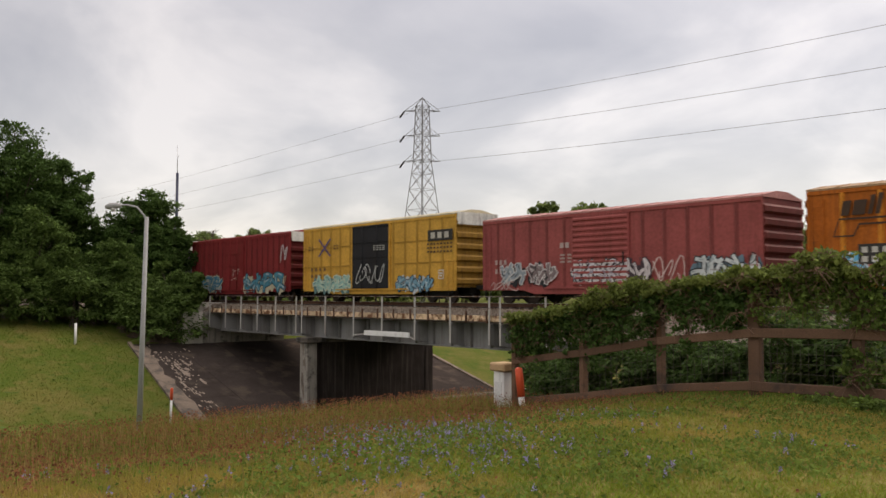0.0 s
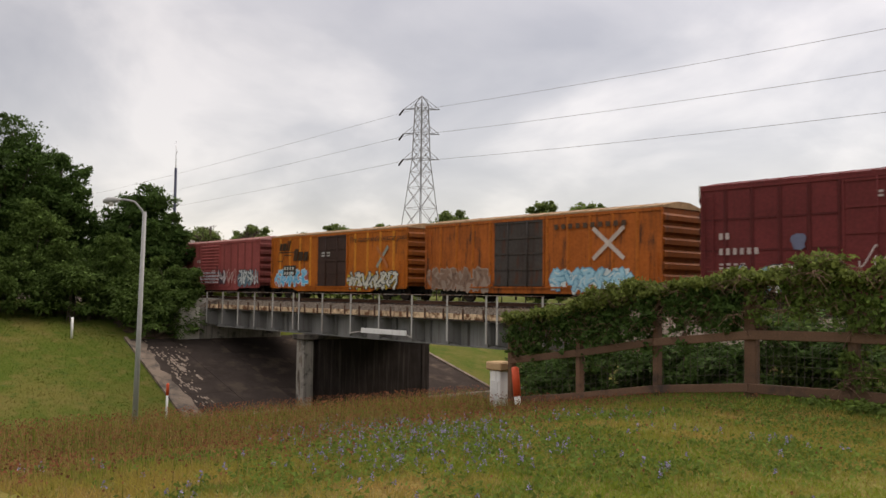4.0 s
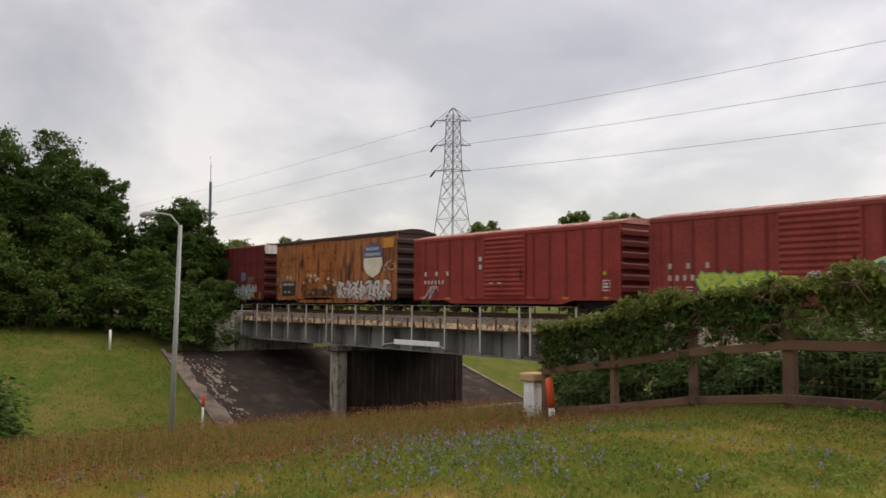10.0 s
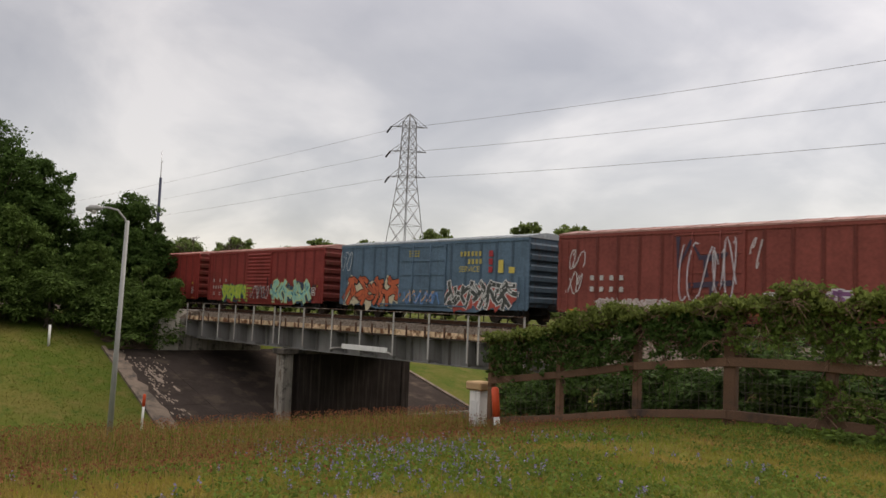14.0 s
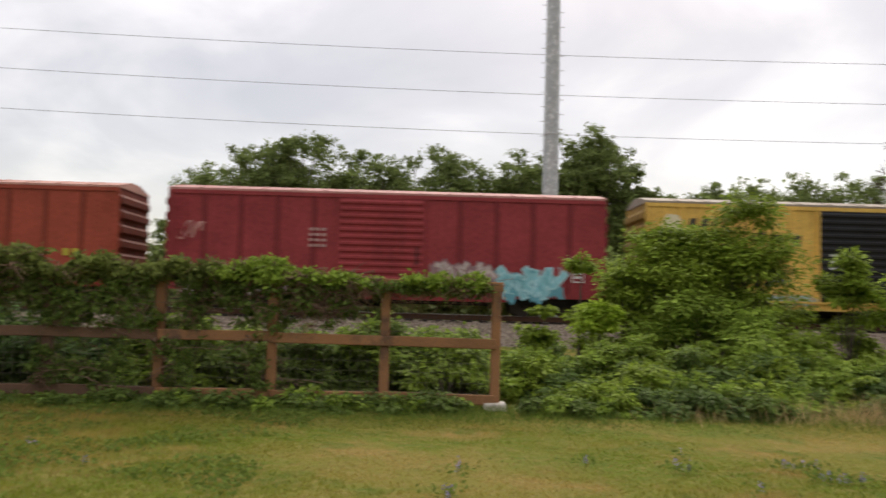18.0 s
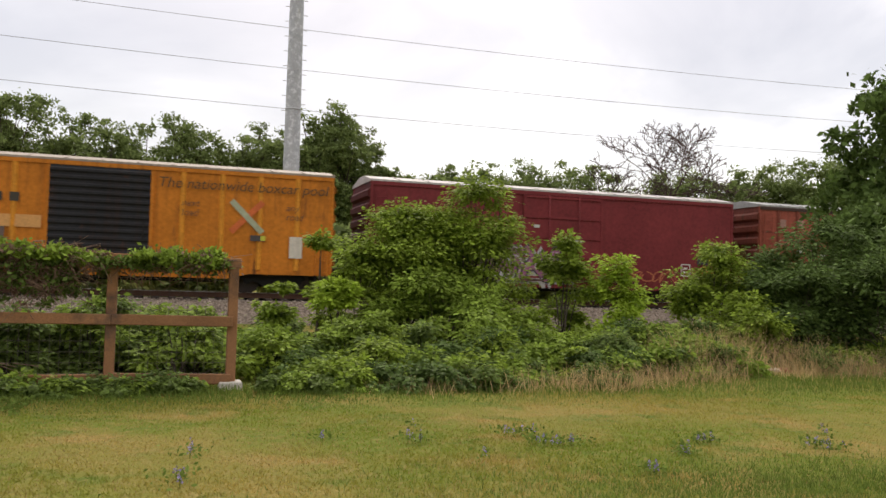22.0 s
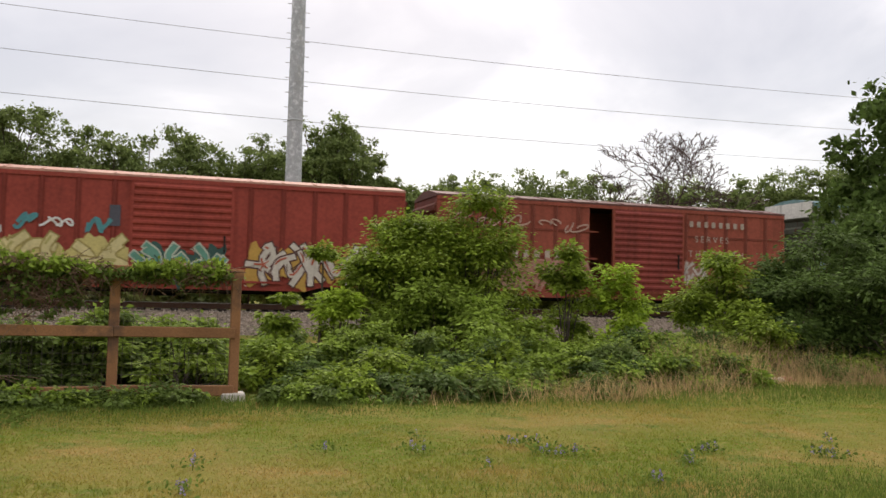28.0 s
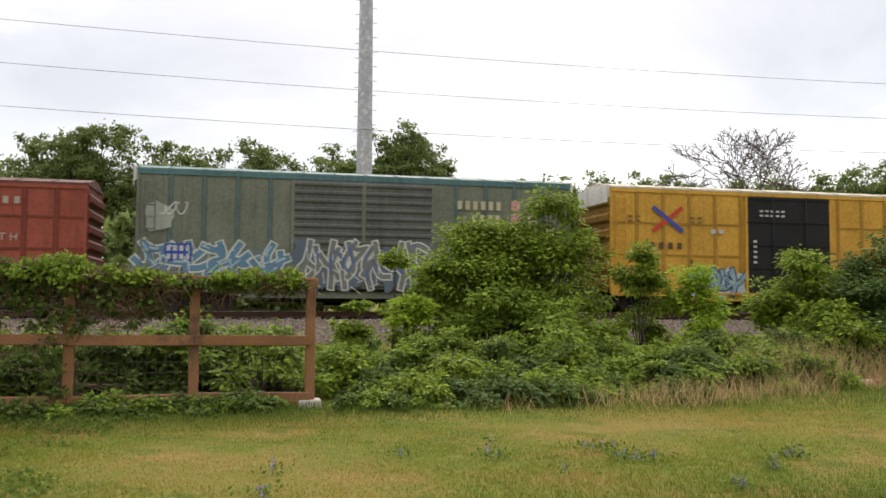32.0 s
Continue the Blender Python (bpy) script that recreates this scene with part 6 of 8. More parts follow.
quadm = bmesh.new(); quad_blob(quadm, 0.75, 3.2, 0.9, 0.95, s - 0.07, random.Random(8)); part("worn_patch", quadm, spray((0.30, 0.32, 0.28)), c)
tag_scribble(c, s - 0.06, 0.9, 1.7, 3.2, 3.8, (0.5, 0.5, 0.46), 214)
sill_tabs(c, s, TABS)

c, s = add("yellow high-cube boxcar with a black door and blue graffiti", 293.1, eave=H2, body=YELLOW, roof=(0.55, 0.5, 0.4), ribs=14, style="panel", door=(5.8, 9.5, "plug", BLK), end_white=True, key="c22", rust=0.15)
cross_mark(c, s, 1.8, 2.95, 3.2, 4.05, (0.5, 0.06, 0.03), (0.06, 0.07, 0.3), 0.17)
bars(c, s - 0.05, 0.7, 3.75, 2, 0.24, 0.09, (0.25, 0.15, 0.06), rows=2, lead=2.0)
bars(c, s - 0.05, 3.3, 3.75, 2, 0.24, 0.09, (0.25, 0.15, 0.06), rows=2, lead=2.0)
bars(c, s - 0.05, 1.6, 2.75, 4, 0.24, 0.3, (0.13, 0.08, 0.04), 0.6)
bars(c, s - 0.05, 3.3, 2.1, 1, 0.14, 0.3, (0.13, 0.08, 0.04))
bars(c, s - 0.05, 4.2, 3.3, 2, 0.26, 0.22, WHITE, 0.3)
graffiti(c, s - 0.06, 3.4, 5.6, 0.65, 1.8, (0.22, 0.34, 0.42), (0.05, 0.07, 0.10), 3, 221, second=(0.4, 0.5, 0.54))
bars(c, s - 0.13, 6.3, 4.1, 5, 0.2, 0.1, WHITE, 0.2, 2, 1.8)
bars(c, s - 0.13, 6.0, 2.9, 1, 0.2, 0.12, WHITE, 0.2, 5, 1.7)


# ---------------------------------------------------------------- power line
def build_lattice_tower():
    bx, by = -116.5, 94.6
    e = thing("lattice_tower", (bx, by, 0), "galvanised steel lattice power pylon with three cross arms", "pylon")
    turn = pose(0, 0, 0, 0, 0, 8)

    def P(x, y, z):
        return turn @ Vector((x, y, z))

    def half(z):
        return 1.12 + (25.0 - z) * 0.102 if z < 25 else 1.12 - (z - 25) * 0.03

    levels = [0, 6.5, 12, 16.4, 20, 22.8, 25.0, 26.7, 28.4, 30.1, 31.8, 33.4, 34.8]
    for sx, sy in ((-1, -1), (1, -1), (1, 1), (-1, 1)):
        bm = bmesh.new()
        for a, b in zip(levels, levels[1:]):
            beam(bm, P(sx * half(a), sy * half(a), a), P(sx * half(b), sy * half(b), b), 0.13)
        part("leg", bm, M_TOWER, e)
    for a, b in zip(levels, levels[1:]):
        for k in range(4):
            c = ((-1, -1), (1, -1), (1, 1), (-1, 1))
            p, q = c[k], c[(k + 1) % 4]
            for u, za, v, zb in ((p, a, q, b), (q, a, p, b), (p, b, q, b)):
                bm = bmesh.new()
                beam(bm, P(u[0] * half(za), u[1] * half(za), za), P(v[0] * half(zb), v[1] * half(zb), zb), 0.06)
                part("brace", bm, M_TOWER, e)
    bm = bmesh.new()
    for sx, sy in ((-1, -1), (1, -1), (1, 1), (-1, 1)):
        beam(bm, P(sx * half(34.8), sy * half(34.8), 34.8), P(0, 0, 36.3), 0.15)
    part("peak", bm, M_TOWER, e)
    for z in (34.0, 29.6, 25.1):
        for s in (-1, 1):
            bm = bmesh.new()
            hz = half(z)
            tip = P(s * 2.3, s * 2.15, z - 0.1)
            for a, b in ((s, s), (s, -s), (-s, s)):
                beam(bm, P(a * hz, b * hz, z), tip, 0.08)
            beam(bm, P(s * hz, s * hz, z + 1.3) if z < 34 else P(0, 0, 36.3), tip, 0.08)
            beam(bm, P(s * 1.55, s * 1.45, z), P(s * hz, s * hz, z + 0.9), 0.06)
            part("cross_arm", bm, M_TOWER, e)
            if s < 0:
                bm = bmesh.new()
                tube(bm, [tip, tip + Vector((-0.55, -0.6, -1.15))], 0.15, 8)
                part("insulator", bm, M_BLACK, e, "dark strain insulator string")


build_lattice_tower()


def build_lines():
    """Three cables: each hangs between the pylon and the right, and goes on to the left."""
    for c2, c1, c0, zl in ((2.13e-4, -0.0116, 29.65, 34.2), (2.17e-4, -0.0122, 25.12, 29.8), (2.02e-4, -0.0119, 20.66, 25.3)):
        xs = list(np.linspace(-113, 260, 60))
        bm = bmesh.new()
        tube(bm, [(x, 94.6, c2 * x * x + c1 * x + c0) for x in xs], 0.03, 5)
        tagged(new("power_cable", to_mesh("power_cable", bm, M_CABLE)), "thin grey overhead power cable sagging in the sky", "cable", "overhead cables")
        bm = bmesh.new()
        z0 = zl
        tube(bm, [(x, 94.6 - (x + 120) * 0.02, z0 - 0.9 * math.sin(math.pi * (-120 - x) / 240)) for x in np.linspace(-120, -360, 40)], 0.026, 5)
        tagged(new("power_cable", to_mesh("power_cable", bm, M_CABLE)), "thin grey overhead power cable sagging in the sky", "cable", "overhead cables")


build_lines()


M_POLE = material("spangled_galvanised_steel", (0.40, 0.41, 0.42), 0.5, 0.3, 0.2, 2.0, 7.0, 0.05, stain=(0.62, 0.63, 0.64), stain_at=0.58, stain_scale=4.0)


def build_steel_pole():
    x, y = 6.48, 48.0
    e = thing("steel_pole", (x, y, 0), "tall grey faceted steel transmission pole with climbing steps", "utility pole")
    bm = bmesh.new()
    H = 34
    tube(bm, [(0, 0, -0.5), (0, 0, 11), (0, 0, H)], [0.53, 0.43, 0.29], 12)
    for f in bm.faces:
        f.smooth = False
    part("shaft", bm, M_POLE, e)
    for z in (11.2, 21.0):
        bm = bmesh.new()
        r = 0.43 if z < 15 else 0.37
        tube(bm, [(0, 0, z - 0.05), (0, 0, z + 0.05)], r + 0.015, 12)
        part("joint_collar", bm, M_GALV, e)
    bm = bmesh.new()
    tube(bm, [(-0.14, 0, 0), (0.16, 0, 0)], 0.022, 5)
    me = to_mesh("climbing_step", bm, M_GALV)
    k = 0
    for z in np.arange(9.0, 33, 0.42):
        r = 0.43 - (z - 11) * 0.006
        s = -1 if k % 2 else 1
        part_mesh("climbing_step", me, e, m=Matrix.Translation((s * (r + 0.08), 0, float(z))))
        part_mesh("climbing_step", me, e, m=pose(s * 0.1, -(r + 0.05), float(z) + 0.2, 0, 0, 90))
        k += 1


build_steel_pole()


def build_mast():
    e = thing("signal_mast", (-93.4, 40.0, 0), "slim dark radio mast with a pale whip aerial", "mast")
    bm = bmesh.new()
    tube(bm, [(0, 0, -1), (0, 0, 15.4)], [0.2, 0.16], 8)
    part("pole", bm, material("dark_blue_steel", (0.04, 0.045, 0.075), 0.5, 0.3, 0.1), e)
    bm = bmesh.new()
    tube(bm, [(0, 0, 15.4), (-0.1, 0, 18.5)], [0.05, 0.03], 6)
    for dx, z in ((0.35, 17.3), (-0.4, 18.3), (-0.1, 18.5)):
        tube(bm, [(-0.1, 0, z - 0.25), (dx, 0, z)], 0.025, 5)
    part("aerial", bm, M_GALV, e, "pale whip aerial")
    bm = bmesh.new()
    box(bm, -0.25, 0.25, -0.2, 0.2, 9.2, 9.9)
    part("control_box", bm, M_BLACK, e)


build_mast()


def build_street_lamp():
    x, y = -36.4, 14.25
    z0 = float(land(x, y)) - 0.1
    e = thing("street_lamp", (x, y, z0), "grey steel street lamp with a curved arm", "street lamp")
    top = 4.95 - z0
    lean = 0.5
    bm = bmesh.new()
    tube(bm, [(-lean, 0, 0), (0, 0, top)], [0.13, 0.085], 12)
    part("pole", bm, M_LAMP, e)
    bm = bmesh.new()
    tube(bm, [(-lean, 0, 0), (-lean, 0, 0.3)], 0.2, 10)
    part("base", bm, M_LAMP, e)
    arm = [(0, 0, top - 0.35), (-0.05, -0.09, top + 0.05), (-0.21, -0.36, top + 0.42), (-0.42, -0.73, top + 0.5), (-0.57, -0.99, top + 0.46)]
    bm = bmesh.new()
    tube(bm, arm, 0.045, 8)
    part("arm", bm, M_LAMP, e)
    bm = bmesh.new()
    tube(bm, [(-0.52, -0.91, top + 0.46), (-0.6, -1.06, top + 0.46), (-0.76, -1.32, top + 0.42), (-0.85, -1.48, top + 0.38)], [0.06, 0.13, 0.15, 0.07], 10)
    head = part("luminaire", bm, M_LAMP, e)
    bm = bmesh.new()
    tube(bm, [(-0.69, -1.2, top + 0.36), (-0.69, -1.2, top + 0.2)], [0.13, 0.08], 10)
    part("lens", bm, material("frosted_glass", (0.5, 0.48, 0.45), 0.3), head)


build_street_lamp()


def marker_post(x, y, h, r, cap_frac, label, lean=0.0, white=True):
    z0 = float(land(x, y)) - 0.1
    e = thing("marker_post", pose(x, y, z0, 0, lean, 0), label, "marker post")
    bm = bmesh.new()
    tube(bm, [(0, 0, 0), (0, 0, h * (1 - cap_frac))], r, 10)
    part("stem", bm, M_WHITE, e)
    if cap_frac:
        bm = bmesh.new()
        tube(bm, [(0, 0, h * (1 - cap_frac)), (0, 0, h - r * 0.6), (0, 0, h)], [r * 1.25, r * 1.25, r * 0.6], 10)
        part("cap", bm, M_RED_PLASTIC, e, "orange-red plastic cap")
    return e


marker_post(-62.6, 19.6, 1.55, 0.09, 0.0, "slim white marker post on the grass bank")
marker_post(-48.6, 20.65, 2.2, 0.07, 0.32, "white marker post with an orange cap on the far bank", lean=3)
marker_post(-12.55, 12.88, 0.98, 0.065, 0.62, "leaning white marker post with an orange-red cap by the fence", lean=-7)


def build_stone_post():
    x, y = -13.35, 13.12
    z0 = float(land(x, y)) - 0.15
    e = thing("stone_post", (x, y, z0), "short whitewashed concrete post with a tan cap stone", "post")
    bm = bmesh.new()
    box(bm, -0.16, 0.16, -0.16, 0.16, 0, 0.98)
    bevel(bm, 0.015)
    part("shaft", bm, M_WHITE, e)
    bm = bmesh.new()
    box(bm, -0.10, 0.10, -0.175, -0.155, 0.15, 0.75)
    part("plate", bm, material("pale_grey_plate", (0.6, 0.59, 0.57), 0.6), e)
    bm = bmesh.new()
    box(bm, -0.23, 0.23, -0.23, 0.23, 0.98, 1.16)
    bevel(bm, 0.03)
    part("cap", bm, material("tan_stone", (0.42, 0.28, 0.15), 0.9, 0, 0.25, 4, 40, 0.3), e, "tan cap stone")


build_stone_post()


# ---------------------------------------------------------------- timber fence
FENCE_EAST = [(0.98, 13.05), (-0.69, 12.96), (-2.36, 12.87), (-4.00, 12.78), (-5.60, 12.69), (-7.16, 12.6)]
FENCE_WEST = [(-7.16, 12.6), (-9.2, 12.97), (-11.12, 13.12), (-13.0, 13.12)]


def build_fence():
    def zg(x, y):
        return float(land(x, y))

    for run, (pts, lab) in enumerate(((FENCE_EAST, "brown timber post and rail fence with wire mesh, vine-grown"), (FENCE_WEST, "brown timber post and rail fence falling with the bank, vine-grown"))):
        e = thing("timber_fence", (0, 0, 0), lab, "fence", "fence along the railway")
        heights = (0.18, 1.02, 1.86)
        for i, (x, y) in enumerate(pts):
            if run == 1 and i == 0:
                continue
            bm = bmesh.new()
            w = (0.07 if run == 0 else 0.06) if not (run == 0 and i == 5) else 0.10
            wood = M_FENCE if run == 0 and i < 4 else M_FENCE_OLD
            box(bm, x - w, x + w, y - 0.07, y + 0.07, zg(x, y) - 0.2, zg(x, y) + 1.86)
            bevel(bm, 0.012)
            p = part("post", bm, wood, e)
            if run == 0 and i == 0:
                bm = bmesh.new()
                box(bm, x - 0.17, x + 0.17, y - 0.17, y + 0.17, zg(x, y) - 0.15, zg(x, y) + 0.13)
                bevel(bm, 0.02)
                part("footing", bm, M_CONC_PALE, p, "pale concrete footing")
        for (x0, y0), (x1, y1) in zip(pts, pts[1:]):
            for h in heights:
                bm = bmesh.new()
                off = -0.10 if h < 1.8 else -0.04
                ext = 0.1 if h > 1.8 else 0.0
                sag = random.uniform(-0.02, 0.02)
                beam(bm, (x0 + ext * (1 if x0 > 0.5 else 0), y0 + off, zg(x0, y0) + h + sag), (x1, y1 + off, zg(x1, y1) + h + random.uniform(-0.015, 0.015)), 0.06, 0.15 if run == 0 else 0.14)
                bevel(bm, 0.01)
                part("rail", bm, M_FENCE if run == 0 and x0 > -4 else M_FENCE_OLD, e)
            # welded wire mesh, one panel a bay
            bm = bmesh.new()
            for k in range(1, 13):
                q = k / 13
                x, y = x0 + q * (x1 - x0), y0 + q * (y1 - y0)
                beam(bm, (x, y - 0.02, zg(x, y) + 0.2), (x, y - 0.02, zg(x, y) + 1.84), 0.004)
            for k in range(11):
                h = 0.25 + k * 0.15
                beam(bm, (x0, y0 - 0.02, zg(x0, y0) + h), (x1, y1 - 0.02, zg(x1, y1) + h), 0.004)
            part("wire_mesh", bm, M_WIRE, e)


build_fence()


# ---------------------------------------------------------------- plants
def leaf_quads(centres, size, rng, droop=0.2, aspect=1.6):
    """One folded leaf (a quad) at each centre, facing at random, mostly upward."""
    n = len(centres)
    s = size * rng.uniform(0.6, 1.35, n)[:, None]
    nz = rng.normal(0, 1, (n, 3)) + np.array([0, -0.3, 0.7])
    nz /= np.linalg.norm(nz, axis=1)[:, None]
    u = np.cross(nz, rng.normal(0, 1, (n, 3)))
    u /= np.linalg.norm(u, axis=1)[:, None] + 1e-9
    v = np.cross(nz, u)
    a = centres - u * s * aspect / 2
    b = centres + v * s * 0.42 - nz * s * 0.1
    c = centres + u * s * aspect / 2 - nz * s * droop
    d = centres - v * s * 0.42 - nz * s * 0.1
    return np.stack([a, b, c, d], 1).reshape(-1, 3)


def leaf_tris(centres, size, rng):
    """One small three-cornered leaf spray at each centre, for crowns that stay far off."""
    n = len(centres)
    s = (size * rng.uniform(0.55, 1.4, n))[:, None]
    nz = rng.normal(0, 1, (n, 3)) + np.array([0, -0.35, 0.9])
    nz /= np.linalg.norm(nz, axis=1)[:, None]
    u = np.cross(nz, rng.normal(0, 1, (n, 3)))
    u /= np.linalg.norm(u, axis=1)[:, None] + 1e-9
    v = np.cross(nz, u)
    k = rng.uniform(-0.3, 0.3, n)[:, None]
    return np.stack([centres - u * s * 0.6, centres + v * s * 0.5 + u * s * k, centres + u * s * 0.6 - v * s * 0.2], 1).reshape(-1, 3)


def clump_points(centres, radii, per, rng, flat=0.75):
    """Points about each clump, dense within and thinning outwards."""
    n = len(centres)
    d = rng.normal(0, 0.46, (n, per, 3))
    d[..., 2] = np.abs(d[..., 2]) * np.where(rng.uniform(0, 1, (n, per)) < 0.72, 1, -1) * flat
    p = centres[:, None] + d * radii[:, None, None]
    return p.reshape(-1, 3)


def tree(name, x, y, height, spread, label, mat, seed, clumps=90, per=110, leaf=0.28, low=0.25, trunk=0.3, category="tree", shape=0.75, clump_r=0.16, z0=None, group="", near=False):
    """Tapered trunk with limbs; a crown of leaf sprays on boughs, with an uneven outline and gaps."""
    rng = np.random.RandomState(seed)
    z0 = float(land(x, y)) - 0.15 if z0 is None else z0
    e = thing(name, (x, y, z0), label, category, group)
    bm = bmesh.new()
    top = height * 0.78
    bend = rng.uniform(-0.06, 0.06, 2) * height
    spine = [(bend[0] * q * q, bend[1] * q * q, top * q) for q in (0, 0.2, 0.45, 0.7, 1.0)]
    tube(bm, spine, [trunk * 1.25, trunk, trunk * 0.75, trunk * 0.5, trunk * 0.2], 9)
    part("trunk", bm, M_BARK, e)
    nb = max(10, int(clumps / 3.6))
    v = rng.normal(0, 1, (nb * 8, 3)); v /= np.linalg.norm(v, axis=1)[:, None]
    v = v[v[:, 2] > -0.7]
    pick = [v[0]]
    for q in v[1:]:
        if len(pick) < nb and min(np.linalg.norm(q - p) for p in pick) > 1.7 / math.sqrt(nb):
            pick.append(q)
    v = np.array(pick)
    nb = len(v)
    reach = rng.uniform(0.62, 1.12, nb)
    zc, zr = height * (low + 1) / 2, height * (1 - low) / 2
    boughs = v * reach[:, None] * np.array([spread, spread, zr]) * 0.84 + np.array([bend[0], bend[1], zc])
    inner = v * (reach * rng.uniform(0.25, 0.6, nb))[:, None] * np.array([spread, spread, zr]) + np.array([bend[0], bend[1], zc])
    boughs = np.concatenate([boughs, inner[::2]])
    br = np.concatenate([spread * rng.uniform(0.13, 0.25, nb), spread * rng.uniform(0.2, 0.3, len(inner[::2]))])
    # each bough forks into twigs that bear the sprays
    sub_n = 8
    c = boughs[:, None] + rng.normal(0, 0.6, (len(boughs), sub_n, 3)) * br[:, None, None] * np.array([1, 1, 0.8])
    c = c.reshape(-1, 3)
    c[:, 2] = np.clip(c[:, 2], height * low * 0.6, height * 0.99)
    cr = np.repeat(br, sub_n) * rng.uniform(0.45, 1.0, len(c)) + 0.05
    bm = bmesh.new()
    for i in range(nb):
        q = rng.uniform(0.35, 0.95)
        p = Vector(spine[0]).lerp(Vector(spine[-1]), q)
        t = Vector(boughs[i])
        m = p.lerp(t, 0.5) + Vector((0, 0, 0.04 * height))
        tube(bm, [p, m, t], [trunk * 0.4 * (1.2 - q), trunk * 0.24 * (1.2 - q), trunk * 0.08], 5, False)
        for k in range(0, sub_n if height > 8.5 else 0, 3):
            tube(bm, [m.lerp(t, 0.6), Vector(c[i * sub_n + k])], [trunk * 0.07, trunk * 0.03], 3, False)
    tagged(part("limbwork", bm, M_BARK, e), kind="stuff")
    total = clumps * per
    pts = clump_points(c, cr, max(8, int(total / len(c))), rng, shape)
    pts = pts[(pts[:, 2] > 0.05) & (pts[:, 2] < height)]
    if near:
        me = raw_mesh("crown", leaf_quads(pts, leaf, rng), 4, mat)
    else:
        me = raw_mesh("crown", leaf_tris(pts, leaf * 1.15, rng), 3, mat)
    part_mesh("crown", me, e)
    return e


def bush(name, x, y, height, spread, label, mat, seed, stems=34, twigs=7, leaves=34, leaf=0.098, category="bush", group="", low=0.12):
    """A wild bush: stems arching out to separate boughs, each a tiered mass of pointed leaves with dark gaps between."""
    rng = np.random.RandomState(seed)
    e = thing(name, (x, y, float(land(x, y)) - 0.05), label, category, group)
    nb = max(4, int(stems * 0.42))
    a = rng.uniform(0, 6.28, nb) + np.arange(nb) * 2.4
    up = rng.uniform(0.0, 1.0, nb) ** (0.7 if height > 1.4 else 1.1)
    out = np.sqrt(np.clip(1.04 - up ** 2.6, 0.02, 1)) * rng.uniform(0.55, 1.05, nb)
    boughs = np.stack([np.cos(a) * out * spread, np.sin(a) * out * spread, height * (0.10 + 0.82 * up)], -1)
    boughs[0] = (rng.uniform(-0.25, 0.25) * spread, 0, height * 0.90)
    size = spread * rng.uniform(0.20, 0.36, nb) + 0.05 * height
    bm = bmesh.new()
    for t in boughs:
        base = rng.normal(0, 0.12 * spread, 3) * np.array([1, 1, 0])
        mid = base * 0.5 + t * 0.5 + np.array([0, 0, 0.08 * height]) + rng.normal(0, 0.05 * spread, 3)
        r = 0.006 + 0.005 * height
        tube(bm, [base, mid, t], [r, r * 0.7, r * 0.25], 4, False)
    total = stems * twigs * leaves * 0.90
    P, D = [], []
    for t, sz in zip(boughs, size):
        tufts = 9
        c = t + rng.normal(0, 0.5, (tufts, 3)) * sz * np.array([1, 1, 0.62])
        n = max(6, int(total / nb / tufts))
        jit = rng.normal(0, 1, (tufts, n, 3)) * np.array([1, 1, 0.55])
        P.append((c[:, None] + jit * sz * 0.30).reshape(-1, 3))
        D.append((jit * np.array([1, 1, 0.4]) + (c - t)[:, None] / sz * 0.6 + np.array([0, 0, -0.12])).reshape(-1, 3))
    P, D = np.concatenate(P), np.concatenate(D)
    keep = P[:, 2] > 0.03
    P, D = P[keep], D[keep]
    n = len(P)
    D /= np.linalg.norm(D, axis=1)[:, None]
    sd = np.cross(D, rng.normal(0, 0.45, (n, 3)) + np.array([0, -0.3, 1.0]))
    sd /= np.linalg.norm(sd, axis=1)[:, None] + 1e-9
    s = leaf * rng.uniform(0.6, 1.35, n)[:, None]
    quad = np.stack([P, P + D * s * 0.5 + sd * s * 0.30, P + D * s * 1.15 - np.array([0, 0, 0.22]) * s, P + D * s * 0.5 - sd * s * 0.30], 1).reshape(-1, 3)
    part_mesh("foliage", raw_mesh("foliage", quad, 4, mat), e)
    tagged(part("stemwork", bm, M_BARK, e), kind="stuff")
    return e


def at(az, d):
    return d * math.sin(radians(az)), d * math.cos(radians(az))


